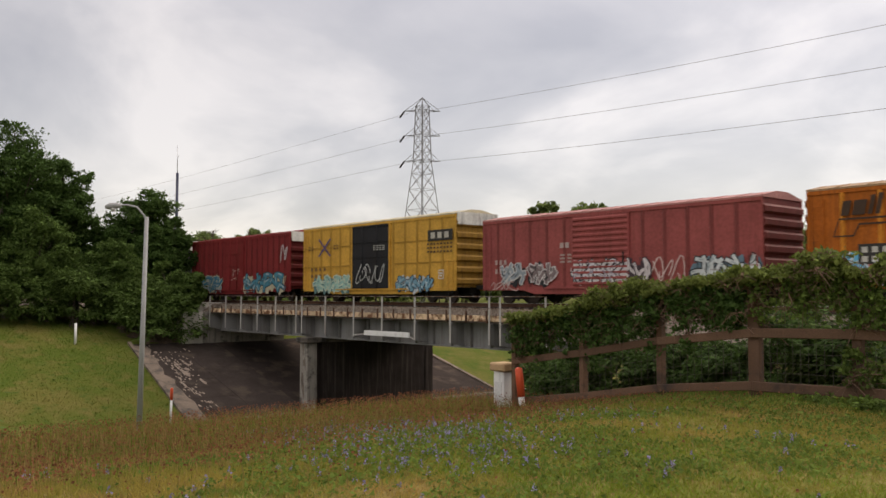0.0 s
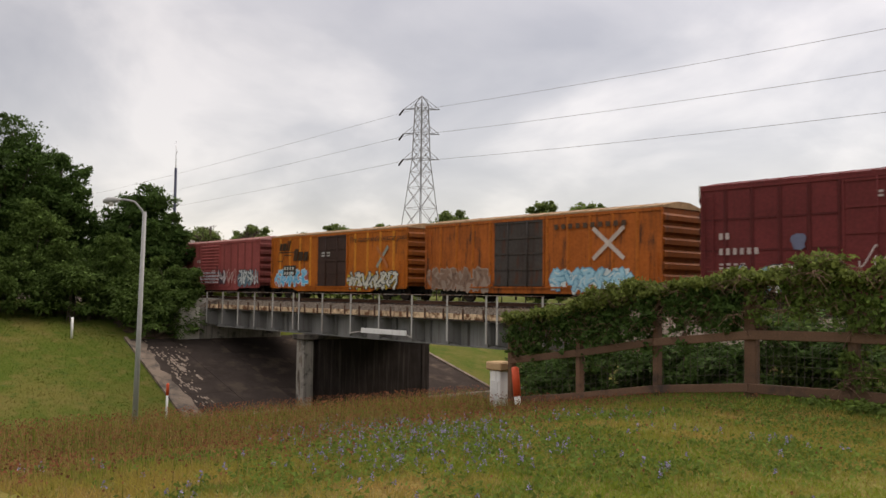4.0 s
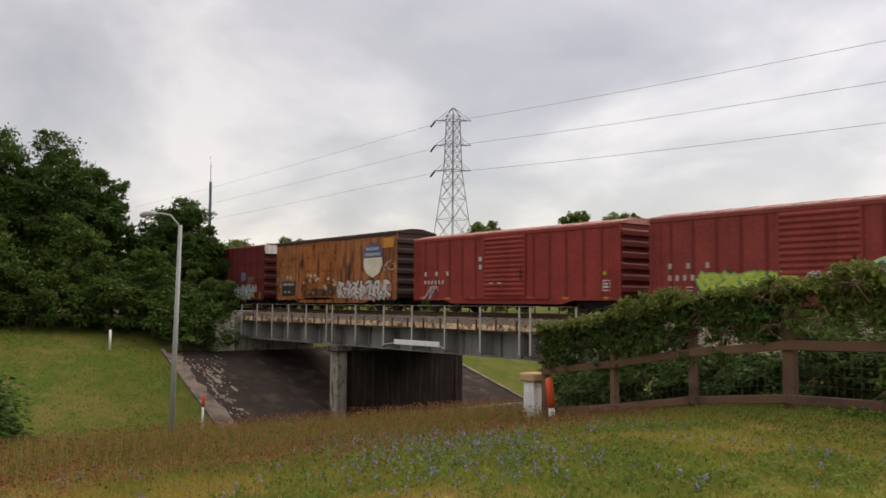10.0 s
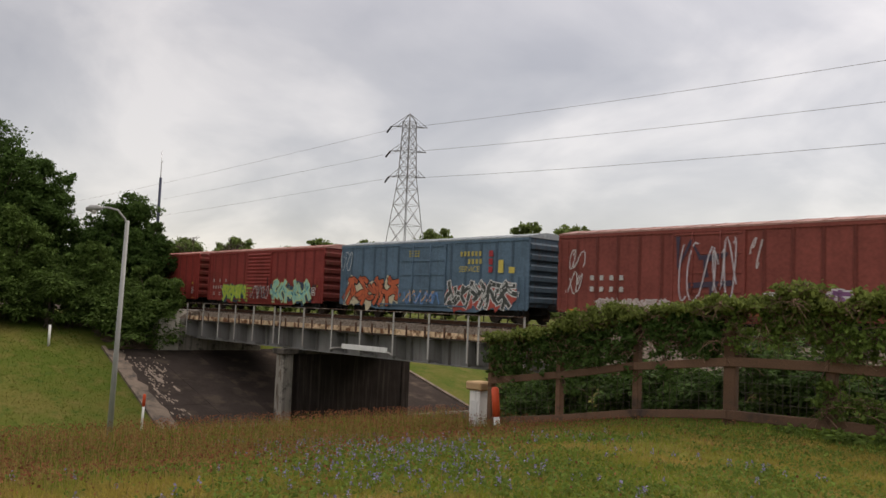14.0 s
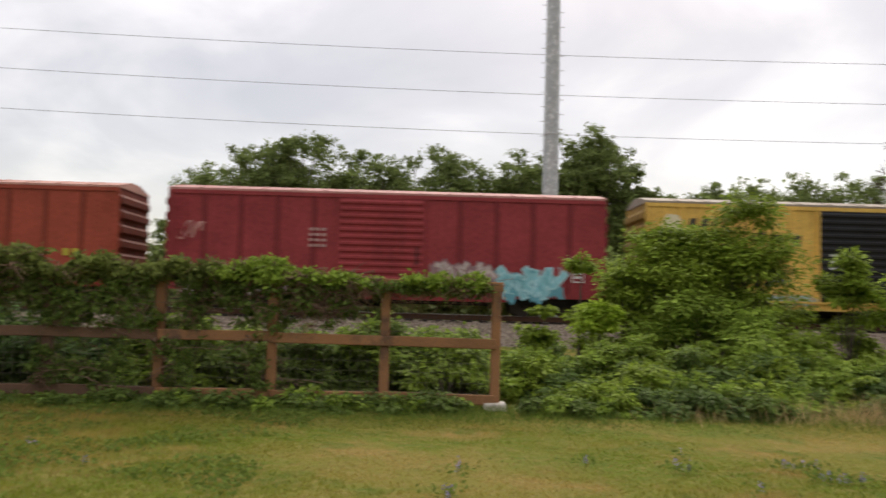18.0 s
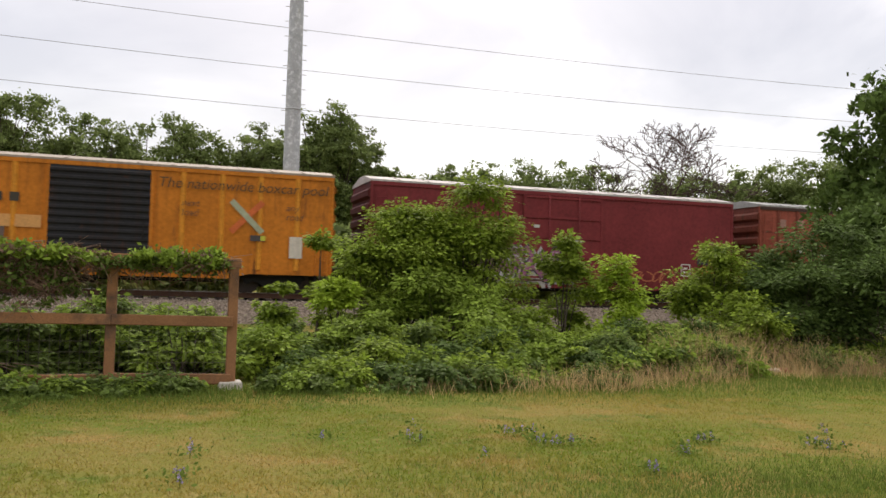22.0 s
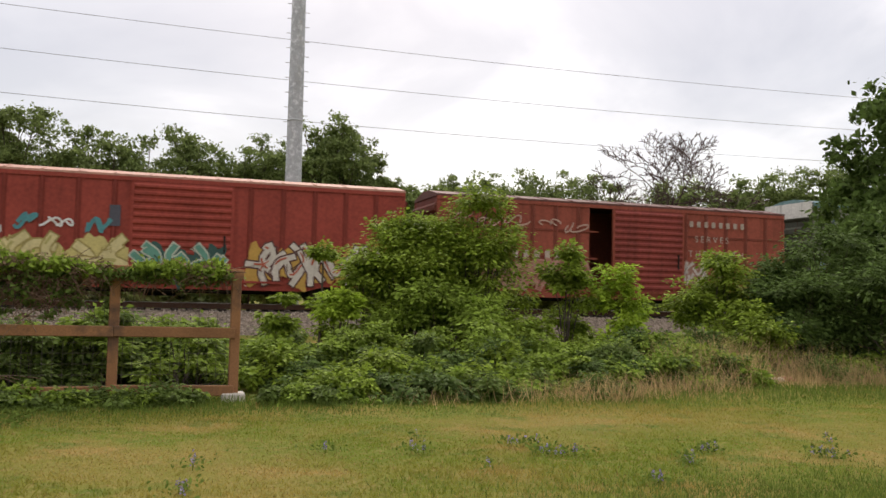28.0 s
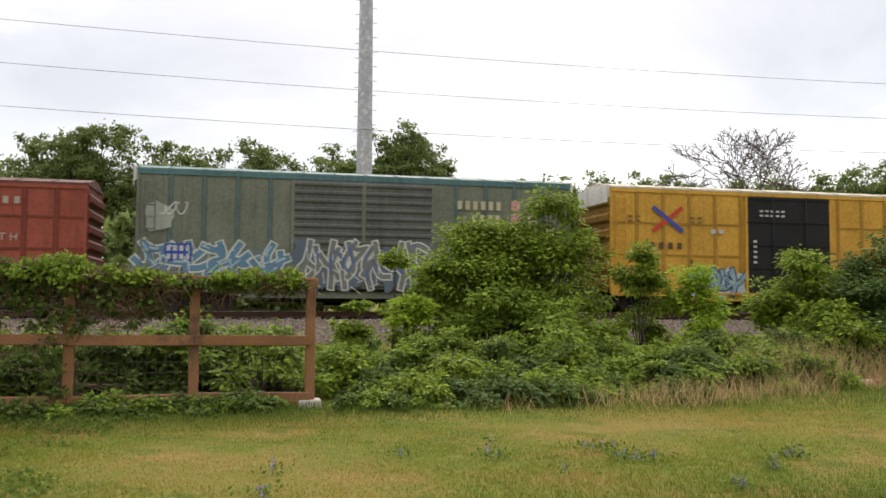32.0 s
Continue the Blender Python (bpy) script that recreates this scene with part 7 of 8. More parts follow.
def build_trees():
    L1 = "broad dark green tree in full leaf on the bank"
    for az, d, h, sp, seed, cl in ((-84.0, 76, 16.5, 5.6, 1, 190), (-80.0, 77, 15.8, 4.8, 2, 200), (-76.0, 77, 15.4, 4.6, 3, 260), (-73.2, 77, 13.8, 2.8, 4, 190), (-68.7, 75, 10.6, 2.9, 35, 210), (-71.0, 78, 8.4, 2.4, 13, 100), (-67.3, 73, 8.6, 2.0, 6, 90)):
        x, y = at(az, d)
        tree("tree", x, y, h, sp, L1, LEAF_TREE, 100 + seed, cl, 230, 0.21, 0.04, 0.3, group="trees on the far bank")
    for az, d, h, sp, seed, cl in ((-70.4, 71, 6.8, 2.6, 7, 110), (-72.6, 73, 5.6, 2.6, 14, 80), (-74.8, 73, 8.6, 3.0, 8, 110), (-77.6, 72, 5.8, 3.0, 15, 80), (-80.4, 71, 9.0, 3.4, 9, 120), (-84, 68, 7.4, 4.4, 10, 120), (-67.2, 69.5, 5.8, 2.2, 12, 90), (-66.1, 69.8, 4.6, 1.6, 17, 70), (-68.6, 68.5, 4.2, 2.0, 16, 60)):
        x, y = at(az, d)
        tree("tree", x, y, h, sp, "green understorey tree at the foot of taller trees", LEAF_MID, 100 + seed, cl, 200, 0.20, 0.0, 0.16, group="trees on the far bank")
    for k in range(22):
        x, y = at(-86.5 + k * 0.93, 66.5 + 3.4 * math.sin(k * 0.14) + (k * 7 % 5) * 0.5)
        bush("bush", x, y, 2.6 + (k * 5 % 4) * 0.5, 2.0, "green bush at the wood's edge on the bank", LEAF_MID, 150 + k, 30, 7, 20, 0.24, group="bushes at the wood's edge")
    # behind the train
    L2 = "broad oak with a rounded dark green crown behind the railway"
    spec = [(-22, 150, 17, 8, 21), (-14.0, 88, 14.5, 5.0, 19), (-11.6, 84, 17.4, 5.2, 20), (-9.2, 82, 18.8, 4.6, 22), (-6.2, 84, 17.0, 4.8, 23), (-3.6, 86, 16.2, 4.4, 24), (-1.2, 86, 16.2, 4.0, 43), (1.4, 84, 18.4, 4.8, 25), (4.4, 86, 17.2, 4.4, 26), (6.8, 86, 17.6, 4.4, 28), (9.0, 84, 18.6, 4.4, 45), (11.3, 84, 19.6, 4.4, 27), (13.0, 88, 17.0, 3.0, 44),
            (15.2, 100, 16.4, 5.0, 29), (17.8, 110, 17.4, 5.6, 30), (21.0, 115, 18.2, 6.4, 31), (24.4, 120, 19.6, 6.5, 32), (28.2, 125, 19.2, 7.0, 33), (32.4, 128, 19.0, 7.4, 42), (36.6, 125, 19.6, 7.2, 34), (40.0, 125, 20.4, 7.2, 35), (43.6, 130, 21.6, 7.6, 41), (47.5, 120, 21, 8.0, 36), (52, 110, 19, 8.5, 37),
            (-30, 170, 16, 8, 38), (-26, 170, 16, 8, 39)]
    for az, d, h, sp, seed in spec:
        x, y = at(az, d)
        tree("tree", x, y, h * 1.02, sp, L2, LEAF_FAR, 200 + seed, 180, 125, 0.27 if d < 100 else 0.37, 0.05, 0.35, group="trees behind the railway", z0=-0.2)
    # thin distant row over the bridge
    for az, d, h, sp, seed in ((-61.5, 210, 17.5, 6, 51), (-58.6, 215, 17.0, 5, 52), (-56.3, 205, 17.8, 5, 53), (-49.3, 190, 20.4, 5, 54), (-48.0, 195, 20.8, 4, 55), (-42.6, 190, 23.6, 4.2, 56), (-39.6, 192, 24.0, 5.0, 57), (-65, 200, 16, 6, 58), (-53.5, 195, 17.5, 4, 59)):
        x, y = at(az, d)
        tree("tree", x, y, h, sp, "distant tree showing above the train", LEAF_FAR, 300 + seed, 110, 170, 0.55, 0.3, 0.3, group="distant trees", z0=-0.2)
    # a low far wood closes the view along the road and under the train
    for k in range(30):
        x, y = at(-76 + k * 2.1, 230 + (k * 37) % 40)
        tree("tree", x, y, 12.5 + (k * 13) % 5, 7.5, "distant wood beyond the railway", LEAF_FAR, 350 + k, 60, 40, 0.9, 0.0, 0.3, group="distant trees", z0=-0.3)
    # tree and bushes close by on the right
    x, y = at(47.0, 29.5)
    tree("tree", x, y, 9.0, 2.9, "leafy green tree overhanging the edge of the lawn", LEAF_MID, 401, 170, 200, 0.15, 0.05, 0.16, near=True)
    x, y = at(44.6, 27.0)
    tree("bush", x, y, 5.0, 1.7, "green bush at the foot of a tree", LEAF_MID, 402, 90, 150, 0.13, 0.0, 0.08, category="bush", near=True)
    x, y = at(49.5, 25.0)
    tree("bush", x, y, 4.6, 2.3, "green bush at the foot of a tree", LEAF_MID, 403, 90, 150, 0.13, 0.0, 0.08, category="bush", near=True)


build_trees()


def bare_tree(x, y, h, spread, label, seed, deep=7):
    rng = random.Random(seed)
    e = thing("bare_tree", (x, y, -0.2), label, "tree")
    bm = bmesh.new()
    twigs = bmesh.new()

    def grow(p, d, ln, r, depth):
        bow = Vector((rng.uniform(-1, 1), rng.uniform(-1, 1), rng.uniform(-0.3, 1))) * ln * 0.24
        q = p + d * ln
        tube(bm if depth < 3 else twigs, [p, p.lerp(q, 0.5) + bow, q], [r, r * 0.85, r * 0.7], 6 if depth < 3 else 3, False)
        if depth >= deep:
            return
        for k in range(3 if depth in (1, 3, 5) else 2):
            nd = (d * 0.9 + Vector((rng.uniform(-1, 1) * spread, rng.uniform(-1, 1) * spread, rng.uniform(-0.45, 0.5)))).normalized()
            grow(q if k < 2 else p.lerp(q, 0.6), nd, ln * rng.uniform(0.6, 0.84), max(r * 0.62, 0.042), depth + 1)

    grow(Vector((0, 0, 0)), Vector((0.12, 0, 1)), h * 0.36, h * 0.0125, 0)
    k = h / max(v.co.z for v in twigs.verts)
    for v in list(bm.verts) + list(twigs.verts):
        v.co = Vector((v.co.x * k, v.co.y * k, v.co.z * k))
    part("trunk", bm, M_DEAD, e)
    tagged(part("twigwork", twigs, M_DEAD, e), kind="stuff")


x, y = at(31.9, 92)
bare_tree(x, y, 19.8, 0.74, "leafless grey tree with fine twigs among green oaks", 11, 8)
x, y = at(29.9, 95)
bare_tree(x, y, 15.6, 1.0, "low leafless tree with a tangle of twigs", 12)
x, y = at(24.2, 110)
bare_tree(x, y, 19.0, 0.8, "slim leafless tree behind the railway", 13)
x, y = at(-64.2, 120)
bare_tree(x, y, 10.5, 0.8, "slim leafless tree beyond the bridge", 14)
x, y = at(34.6, 96)
bare_tree(x, y, 13.6, 1.1, "low leafless tree with a tangle of twigs", 15)


def build_shrubs():
    wild = "bright green bush growing wild before the railway"
    for az, dist, h, r, mat, seed, n in ((15.3, 19.6, 3.55, 1.05, LEAF_BUSH, 1, 74), (20.2, 20.0, 4.25, 0.95, LEAF_BUSH, 2, 62), (17.4, 20.2, 3.4, 1.25, LEAF_BUSH, 14, 60), (12.6, 19.0, 2.5, 0.75, LEAF_BUSH, 3, 26), (9.9, 19.2, 2.9, 0.35, LEAF_BUSH, 18, 8), (25.9, 20.0, 3.0, 0.48, LEAF_BUSH, 4, 30), (29.2, 19.6, 2.35, 0.6, LEAF_LIME, 5, 22),
                                         (35.3, 21.5, 2.9, 0.78, LEAF_BUSH, 6, 44), (39.4, 22.5, 2.7, 0.9, LEAF_MID, 7, 34), (11.0, 18.0, 1.75, 0.6, LEAF_LIME, 8, 18), (23.2, 18.6, 1.2, 0.8, LEAF_BUSH, 9, 24), (31.8, 19.5, 0.8, 0.6, LEAF_WEED, 10, 14), (42.2, 23.0, 3.6, 1.4, LEAF_MID, 11, 60), (40.6, 21.0, 2.2, 1.2, LEAF_MID, 15, 40), (7.4, 17.8, 1.75, 0.3, LEAF_BUSH, 12, 10), (17.8, 18.0, 1.9, 1.4, LEAF_WEED, 13, 44), (37.0, 20.0, 1.6, 0.9, LEAF_BUSH, 16, 24), (46.0, 21.5, 2.6, 1.6, LEAF_MID, 17, 50)):
        x, y = at(az, dist)
        bush("bush", x, y, h, r, wild if mat is not LEAF_MID else "green bush beside a tree", mat, 500 + seed, n)
    rng = np.random.RandomState(77)
    for k in range(84):
        x = 1.55 + k * 0.168 + rng.uniform(-0.2, 0.2)
        back = rng.uniform(0, 1) ** 0.8
        y = 12.45 + 3.2 * back + max(0, x - 6) * 0.17
        h = 0.32 + 0.75 * back * rng.uniform(0.6, 1.1)
        if abs(x - 11.8) < 0.9 and y < 15.2:
            y += 1.3
        bush("weed_clump", float(x), float(y), float(h), float(rng.uniform(0.4, 0.7)), "low leafy green weeds at the edge of the lawn", (LEAF_WEED, LEAF_VINE, LEAF_BUSH, LEAF_WEED, LEAF_MID)[k % 5], 600 + k, 22, 6, 14, 0.086, "weeds", "weeds along the lawn edge", 0.05)
    for k in range(46):
        x = -4 + k * 0.52 + rng.uniform(-0.4, 0.4)
        y = rng.uniform(16.5, 25.5)
        bush("weed_clump", float(x), float(y), float(rng.uniform(0.35, 0.72)), float(rng.uniform(0.5, 0.9)), "rank green weeds between lawn and ballast", (LEAF_WEED, LEAF_VINE, LEAF_BUSH, LEAF_WEED)[k % 4], 880 + k, 22, 6, 13, 0.105, "weeds", "weeds before the ballast", 0.05)
    # green growth behind the fence
    for k in range(60):
        x = -14.2 + k * 0.255 + rng.uniform(-0.25, 0.25)
        y = 13.9 + rng.uniform(0, 2.4)
        bush("weed_clump", float(x), float(y), float(rng.uniform(0.8, 1.45)), float(rng.uniform(0.45, 0.75)), "leafy green weeds growing behind the fence", (LEAF_WEED if k % 2 else LEAF_VINE) if x > -5 else (LEAF_MID if k % 3 == 0 else LEAF_TREE), 700 + k, 24, 6, 13, 0.10, "weeds", "weeds behind the fence", 0.05)
    # leafy creepers at the fence foot
    for k in range(58):
        x = -6.3 + k * 0.155 + rng.uniform(-0.15, 0.15)
        if abs(x - 0.95) < 0.42:
            continue
        dense = 0.5 if x < -5.2 else 1.0
        bush("creeper", float(x), float(12.62 + (x + 6) * 0.045 - rng.uniform(0.0, 0.55) * dense), float(rng.uniform(0.12, 0.30) * dense), float(rng.uniform(0.22, 0.40)), "dark green creeper at the foot of the fence", LEAF_VINE if k % 3 else LEAF_WEED, 760 + k, 12, 5, 10, 0.075, "weeds", "creepers at the fence foot", 0.05)
    x, y = at(-80.8, 24)
    bush("bush", x, y, 2.5, 1.9, "dark green shrub on the near bank", LEAF_TREE, 801, 60, leaf=0.15)
    # thicket on the far side of the track: a hedge close behind it, then taller growth
    far = "dense green thicket on the far side of the track"
    for k in range(90):
        x = -152 + k * 2.6 + rng.uniform(-0.6, 0.6)
        if -66 < x < -24:
            continue
        tree("thicket", float(x), float(37.6 + rng.uniform(0, 2.4)), float(rng.uniform(2.6, 4.2)), float(rng.uniform(1.9, 2.6)), far, LEAF_FAR, 1000 + k, 36, 40, 0.38, 0.0, 0.06, "thicket", group="thicket beyond the track")
    for k in range(46):
        x = -150 + k * 5.2 + rng.uniform(-1.5, 1.5)
        y = 46 + rng.uniform(0, 9)
        if -66 < x < -24:
            y = 112 + rng.uniform(0, 12)
        tree("thicket", float(x) - 30, float(y) + 34, float(rng.uniform(6.5, 8.5)), float(rng.uniform(4.4, 5.4)), far, LEAF_FAR, 930 + k, 45, 36, 0.7, 0.0, 0.1, "thicket", group="thicket beyond the track")
        tree("thicket", float(x), float(y), float(rng.uniform(4.2, 6.5)), float(rng.uniform(3.2, 4.4)), far, LEAF_FAR, 830 + k, 50, 46, 0.5, 0.0, 0.1, "thicket", group="thicket beyond the track")
    for k in range(22):
        tree("thicket", float(-128 + k * 4.2 + rng.uniform(-1, 1)), float(98 + rng.uniform(0, 8)), float(rng.uniform(5.5, 7.5)), 4.2, far, LEAF_FAR, 1200 + k, 50, 45, 0.6, 0.0, 0.1, "thicket", group="thicket beyond the track")


build_shrubs()


def vine_cover(x):
    """How the vine lies on the fence at x: height over the top rail, reach of its curtain, density of the curtain, share of dry stems."""
    ripple = 0.5 + 0.3 * math.sin(x * 2.3 + 1.3) + 0.2 * math.sin(x * 5.1 + 0.4)
    if x < -7.3:
        return 0.10 + 0.05 * math.sin(x * 1.7), 0.62 + 0.38 * ripple, 0.64, 0.15
    if x < -5.75:
        return 0.06 + 0.11 * smooth(-6.9, -6.0, x), 0.45 + 0.25 * ripple, 0.52, 0.15
    if x < -5.2:
        return 0.06, 1.3, 0.58, 0.2
    if x < -3.5:
        return 0.10 + 0.06 * ripple, 1.6, 0.85, 0.1
    if x < -2.0:
        return 0.06 + 0.08 * ripple, 0.8 if abs(x + 2.45) > 0.25 else 1.8, 0.50 if abs(x + 2.45) > 0.25 else 1.0, 0.25
    if x < -0.75:
        return 0.05 + 0.06 * ripple, 0.42, 0.60, 0.75
    return 0.07 * smooth(-0.6, -0.1, x) * (1 - smooth(0.6, 0.9, x)), 0.10, 0.12, 0.3


def build_vines():
    """Vines thrown over the fence: mounded on the top rail, hanging in uneven curtains, with dry stems among them."""
    rng = np.random.RandomState(9)
    for run, pts in enumerate((FENCE_EAST, FENCE_WEST)):
        crest, curtain, dry = [], [], []
        for k in range(5200 if run == 0 else 4600):
            q = rng.uniform(0, len(pts) - 1.001)
            i = int(q); q -= i
            x = pts[i][0] + q * (pts[i + 1][0] - pts[i][0]); y = pts[i][1] + q * (pts[i + 1][1] - pts[i][1])
            g = float(land(x, y))
            over, reach, dense, brown = vine_cover(x)
            clump = 0.5 + 0.5 * math.sin(x * 9.1 + 2.0 * math.sin(x * 3.7))
            if rng.uniform() < 0.45:
                if over < 0.02 or rng.uniform() > (0.12 if x > -2.0 else 0.30) + 0.5 * clump + over:
                    continue
                z = 1.84 + min(abs(rng.normal(0, 1)), 1.9) * over * (0.6 + 0.6 * clump)
                p = (x, y + rng.normal(-0.05, 0.13), g + z)
                (dry if rng.uniform() < brown * 0.5 else crest).append(p)
            else:
                d = abs(rng.normal(0, 0.55)) * reach if reach < 1.2 else rng.uniform(0, 1.75)
                z = 1.84 - d
                hole = math.sin(x * 4.3 + z * 1.7) * math.sin(z * 2.9 - x * 2.1 + 1.0) + 0.5 * math.sin(x * 11.0 + z * 2.0)
                if z < 0.08 or rng.uniform() > dense * (1.0 + 1.1 * hole) * (1.1 - 0.45 * d / 1.8):
                    continue
                front = rng.uniform() < 0.42
                p = (x, y + (-0.14 - abs(rng.normal(0, 0.05)) if front else 0.06 + abs(rng.normal(0.02, 0.08))), g + z)
                if front and min(abs(z - 1.02), abs(z - 0.18)) < 0.11 and rng.uniform() < 0.8:
                    continue
                (dry if rng.uniform() < brown * 0.6 else curtain).append(p)
        e = thing("vine", (0, 0, 0), "green climbing vine draped over the timber fence", "vine", "vines on the fence")
        fresh = [p for p in crest if p[0] > -3.2]
        olive = [p for p in crest if p[0] <= -3.2]
        # crest leaves lighter than the curtain: light from above put into the colour
        for nm, P, mat, size, per in (("crest_foliage", olive, LEAF_CREST, 0.056, 26), ("crest_foliage", fresh, LEAF_WEED, 0.056, 26), ("foliage", curtain, LEAF_TREE if run else LEAF_VINE, 0.054, 19), ("dry_foliage", dry, STEM_DRY, 0.036, 15)):
            if not P:
                continue
            c = np.array(P)
            pts3 = clump_points(c, rng.uniform(0.06, 0.15, len(c)), per, rng, 0.8)
            part_mesh(nm, raw_mesh(nm, leaf_quads(pts3, size, rng), 4, mat), e)
        bm = bmesh.new()
        c = np.array(dry + crest[::9] + curtain[::6])
        for k in range(2600 if run == 0 else 1300):
            p = c[rng.randint(len(c))]
            d = rng.normal(0, 1, 3) * np.array([0.22, 0.05, 0.12]) - np.array([0, 0, 0.08])
            tube(bm, [p, p + d * 0.5 + (0, -0.03, 0.03), p + d], 0.005, 3, False)
        tagged(part("dry_stemwork", bm, STEM_DRY, e, "dry brown vine stems"), kind="stuff")


build_vines()


def scatter(n, rng, x0, x1, y0, y1):
    return rng.uniform(x0, x1, n), rng.uniform(y0, y1, n)


def in_view(x, y):
    az = np.degrees(np.arctan2(x, y))
    d = np.hypot(x, y)
    return (az > -86) & (az < 52) & (d > 4.2)


def blades(x, y, h, w, rng, lean=0.35):
    n = len(x)
    z = land(x, y)
    a = rng.uniform(0, 6.28, n)
    dx, dy = np.cos(a) * w, np.sin(a) * w
    b = rng.uniform(0, 6.28, n)
    l = h * rng.uniform(0, lean, n)
    A = np.stack([x - dx, y - dy, z - 0.01], -1)
    B = np.stack([x + dx, y + dy, z - 0.01], -1)
    T = np.stack([x + np.cos(b) * l, y + np.sin(b) * l, z + h], -1)
    return np.stack([A, B, T], 1).reshape(-1, 3), T


def build_grass():
    rng = np.random.RandomState(31)
    x, y = scatter(760000, rng, -19, 22, 2, 15)
    keep = in_view(x, y) & (rng.uniform(0, 1, len(x)) < np.clip(9.0 / np.hypot(x, y), 0.25, 1))
    x, y = x[keep], y[keep]
    patch = np.sin(x * 0.8 + 2 * np.sin(y * 0.5)) * np.sin(y * 0.9 + 1.7 * np.sin(x * 0.35)) + 0.5 * np.sin(x * 2.7 + y) * np.sin(y * 3.1 - x * 0.7)
    near_left = smooth(1.0, 5.0, -x)
    h = (0.013 + 0.009 * np.maximum(patch, -0.8) + 0.027 * near_left) * rng.uniform(0.4, 1.8, len(x))
    dry = rng.uniform(0, 1, len(x)) < 0.10 + 0.14 * (patch < -0.2) + 0.12 * near_left
    v, _ = blades(x[~dry], y[~dry], h[~dry] + 0.006, 0.007, rng, 2.2)
    tagged(new("grass", raw_mesh("grass", v, 3, GRASS_LAWN)), "short green lawn grass", "grass", kind="stuff")
    v, _ = blades(x[dry], y[dry], h[dry] * 0.8 + 0.01, 0.005, rng, 2.0)
    tagged(new("dry_grass", raw_mesh("dry_grass", v, 3, GRASS_DRY)), "dry straw among the lawn grass", "grass", kind="stuff")
    # broad-leaved weeds and clover in the lawn, in patches
    x, y = scatter(150000, rng, -19, 14, 3.5, 13.4)
    f = np.sin(x * 1.3 + 1.1 * np.sin(y * 1.7)) * np.sin(y * 1.6 + 0.9 * np.sin(x * 1.1)) + 0.45 * np.sin(x * 4.1 + y * 2.0) * np.sin(y * 4.7)
    w = np.where(x < -1.5, smooth(-0.35, 0.7, f), 0.05 * smooth(0.6, 1.0, f))
    keep = in_view(x, y) & (rng.uniform(0, 1, len(x)) < w)
    x, y = x[keep], y[keep]
    P = np.stack([x, y, land(x, y) + rng.uniform(0.008, 0.06, len(x)) * np.where(x < -1.5, 1.0, 0.5)], -1)
    tagged(new("lawn_weeds", raw_mesh("lawn_weeds", leaf_tris(P, np.where(x < -1.5, 0.048, 0.026), rng), 3, GRASS_FRESH)), "low clover and broad-leaved weeds in the lawn", "weeds", kind="stuff")
    # longer fresh grass under the fence, and on the near corner of the lawn
    x, y = scatter(46000, rng, -13, 16, 10.7, 13.4)
    keep = rng.uniform(0, 1, len(x)) < np.where(x < 2.5, 1.0, 0.6)
    x, y = x[keep], y[keep]
    y = y + np.maximum(0, x - 8) * 0.05
    v, _ = blades(x, y, rng.uniform(0.04, 0.16, len(x)) * (0.2 + 0.8 * smooth(11.0, 12.4, y)), 0.007, rng, 0.7)
    tagged(new("tall_grass", raw_mesh("tall_grass", v, 3, GRASS_FRESH)), "longer green grass along the fence foot", "grass", kind="stuff")
    x, y = rng.normal(5.0, 1.6, 14000), rng.normal(5.7, 0.7, 14000)
    v, _ = blades(x, y, rng.uniform(0.02, 0.07, len(x)), 0.005, rng, 1.0)
    tagged(new("fresh_grass", raw_mesh("fresh_grass", v, 3, GRASS_FRESH)), "fresh green patch of lawn grass", "grass", kind="stuff")
    # straw tufts at the lawn's edge
    P = []
    for cx, cy, n, h in ((6.7, 12.5, 520, 0.5), (5.2, 12.6, 260, 0.4), (9.2, 13.3, 300, 0.55), (11.9, 13.7, 330, 0.42), (13.2, 13.9, 620, 0.62), (14.6, 14.3, 680, 0.6), (8.0, 12.9, 210, 0.45), (10.4, 14.2, 330, 0.95), (16, 14.6, 500, 0.6), (3.9, 12.5, 160, 0.3), (11.0, 15.2, 600, 1.1), (9.6, 14.6, 400, 1.0), (12.4, 14.6, 500, 0.9)):
        x = rng.normal(cx, 0.5, n); y = rng.normal(cy, 0.3, n)
        v, _ = blades(x, y, rng.uniform(0.25, 1.0, n) * h, 0.006, rng, 1.1)
        P.append(v)
    tagged(new("straw_grass", raw_mesh("straw_grass", np.concatenate(P), 3, GRASS_STRAW)), "tall pale straw-coloured grass at the lawn edge", "grass", kind="stuff")
    # dark turf on the slope beside the bridge
    x, y = scatter(70000, rng, -39, -20, 16, 29.6)
    v, _ = blades(x, y, rng.uniform(0.05, 0.16, len(x)), 0.03, rng, 1.2)
    tagged(new("slope_grass", raw_mesh("slope_grass", v, 3, GRASS_SLOPE)), "dark green grass on the slope beside the bridge", "grass", kind="stuff")
    # far bank turf
    x, y = scatter(44000, rng, -82, -48, 2, 22.6)
    v, _ = blades(x, y, rng.uniform(0.04, 0.11, len(x)), 0.022, rng, 1.6)
    tagged(new("bank_grass", raw_mesh("bank_grass", v, 3, GRASS_BANK)), "rough green grass on the far bank", "grass", kind="stuff")


build_grass()


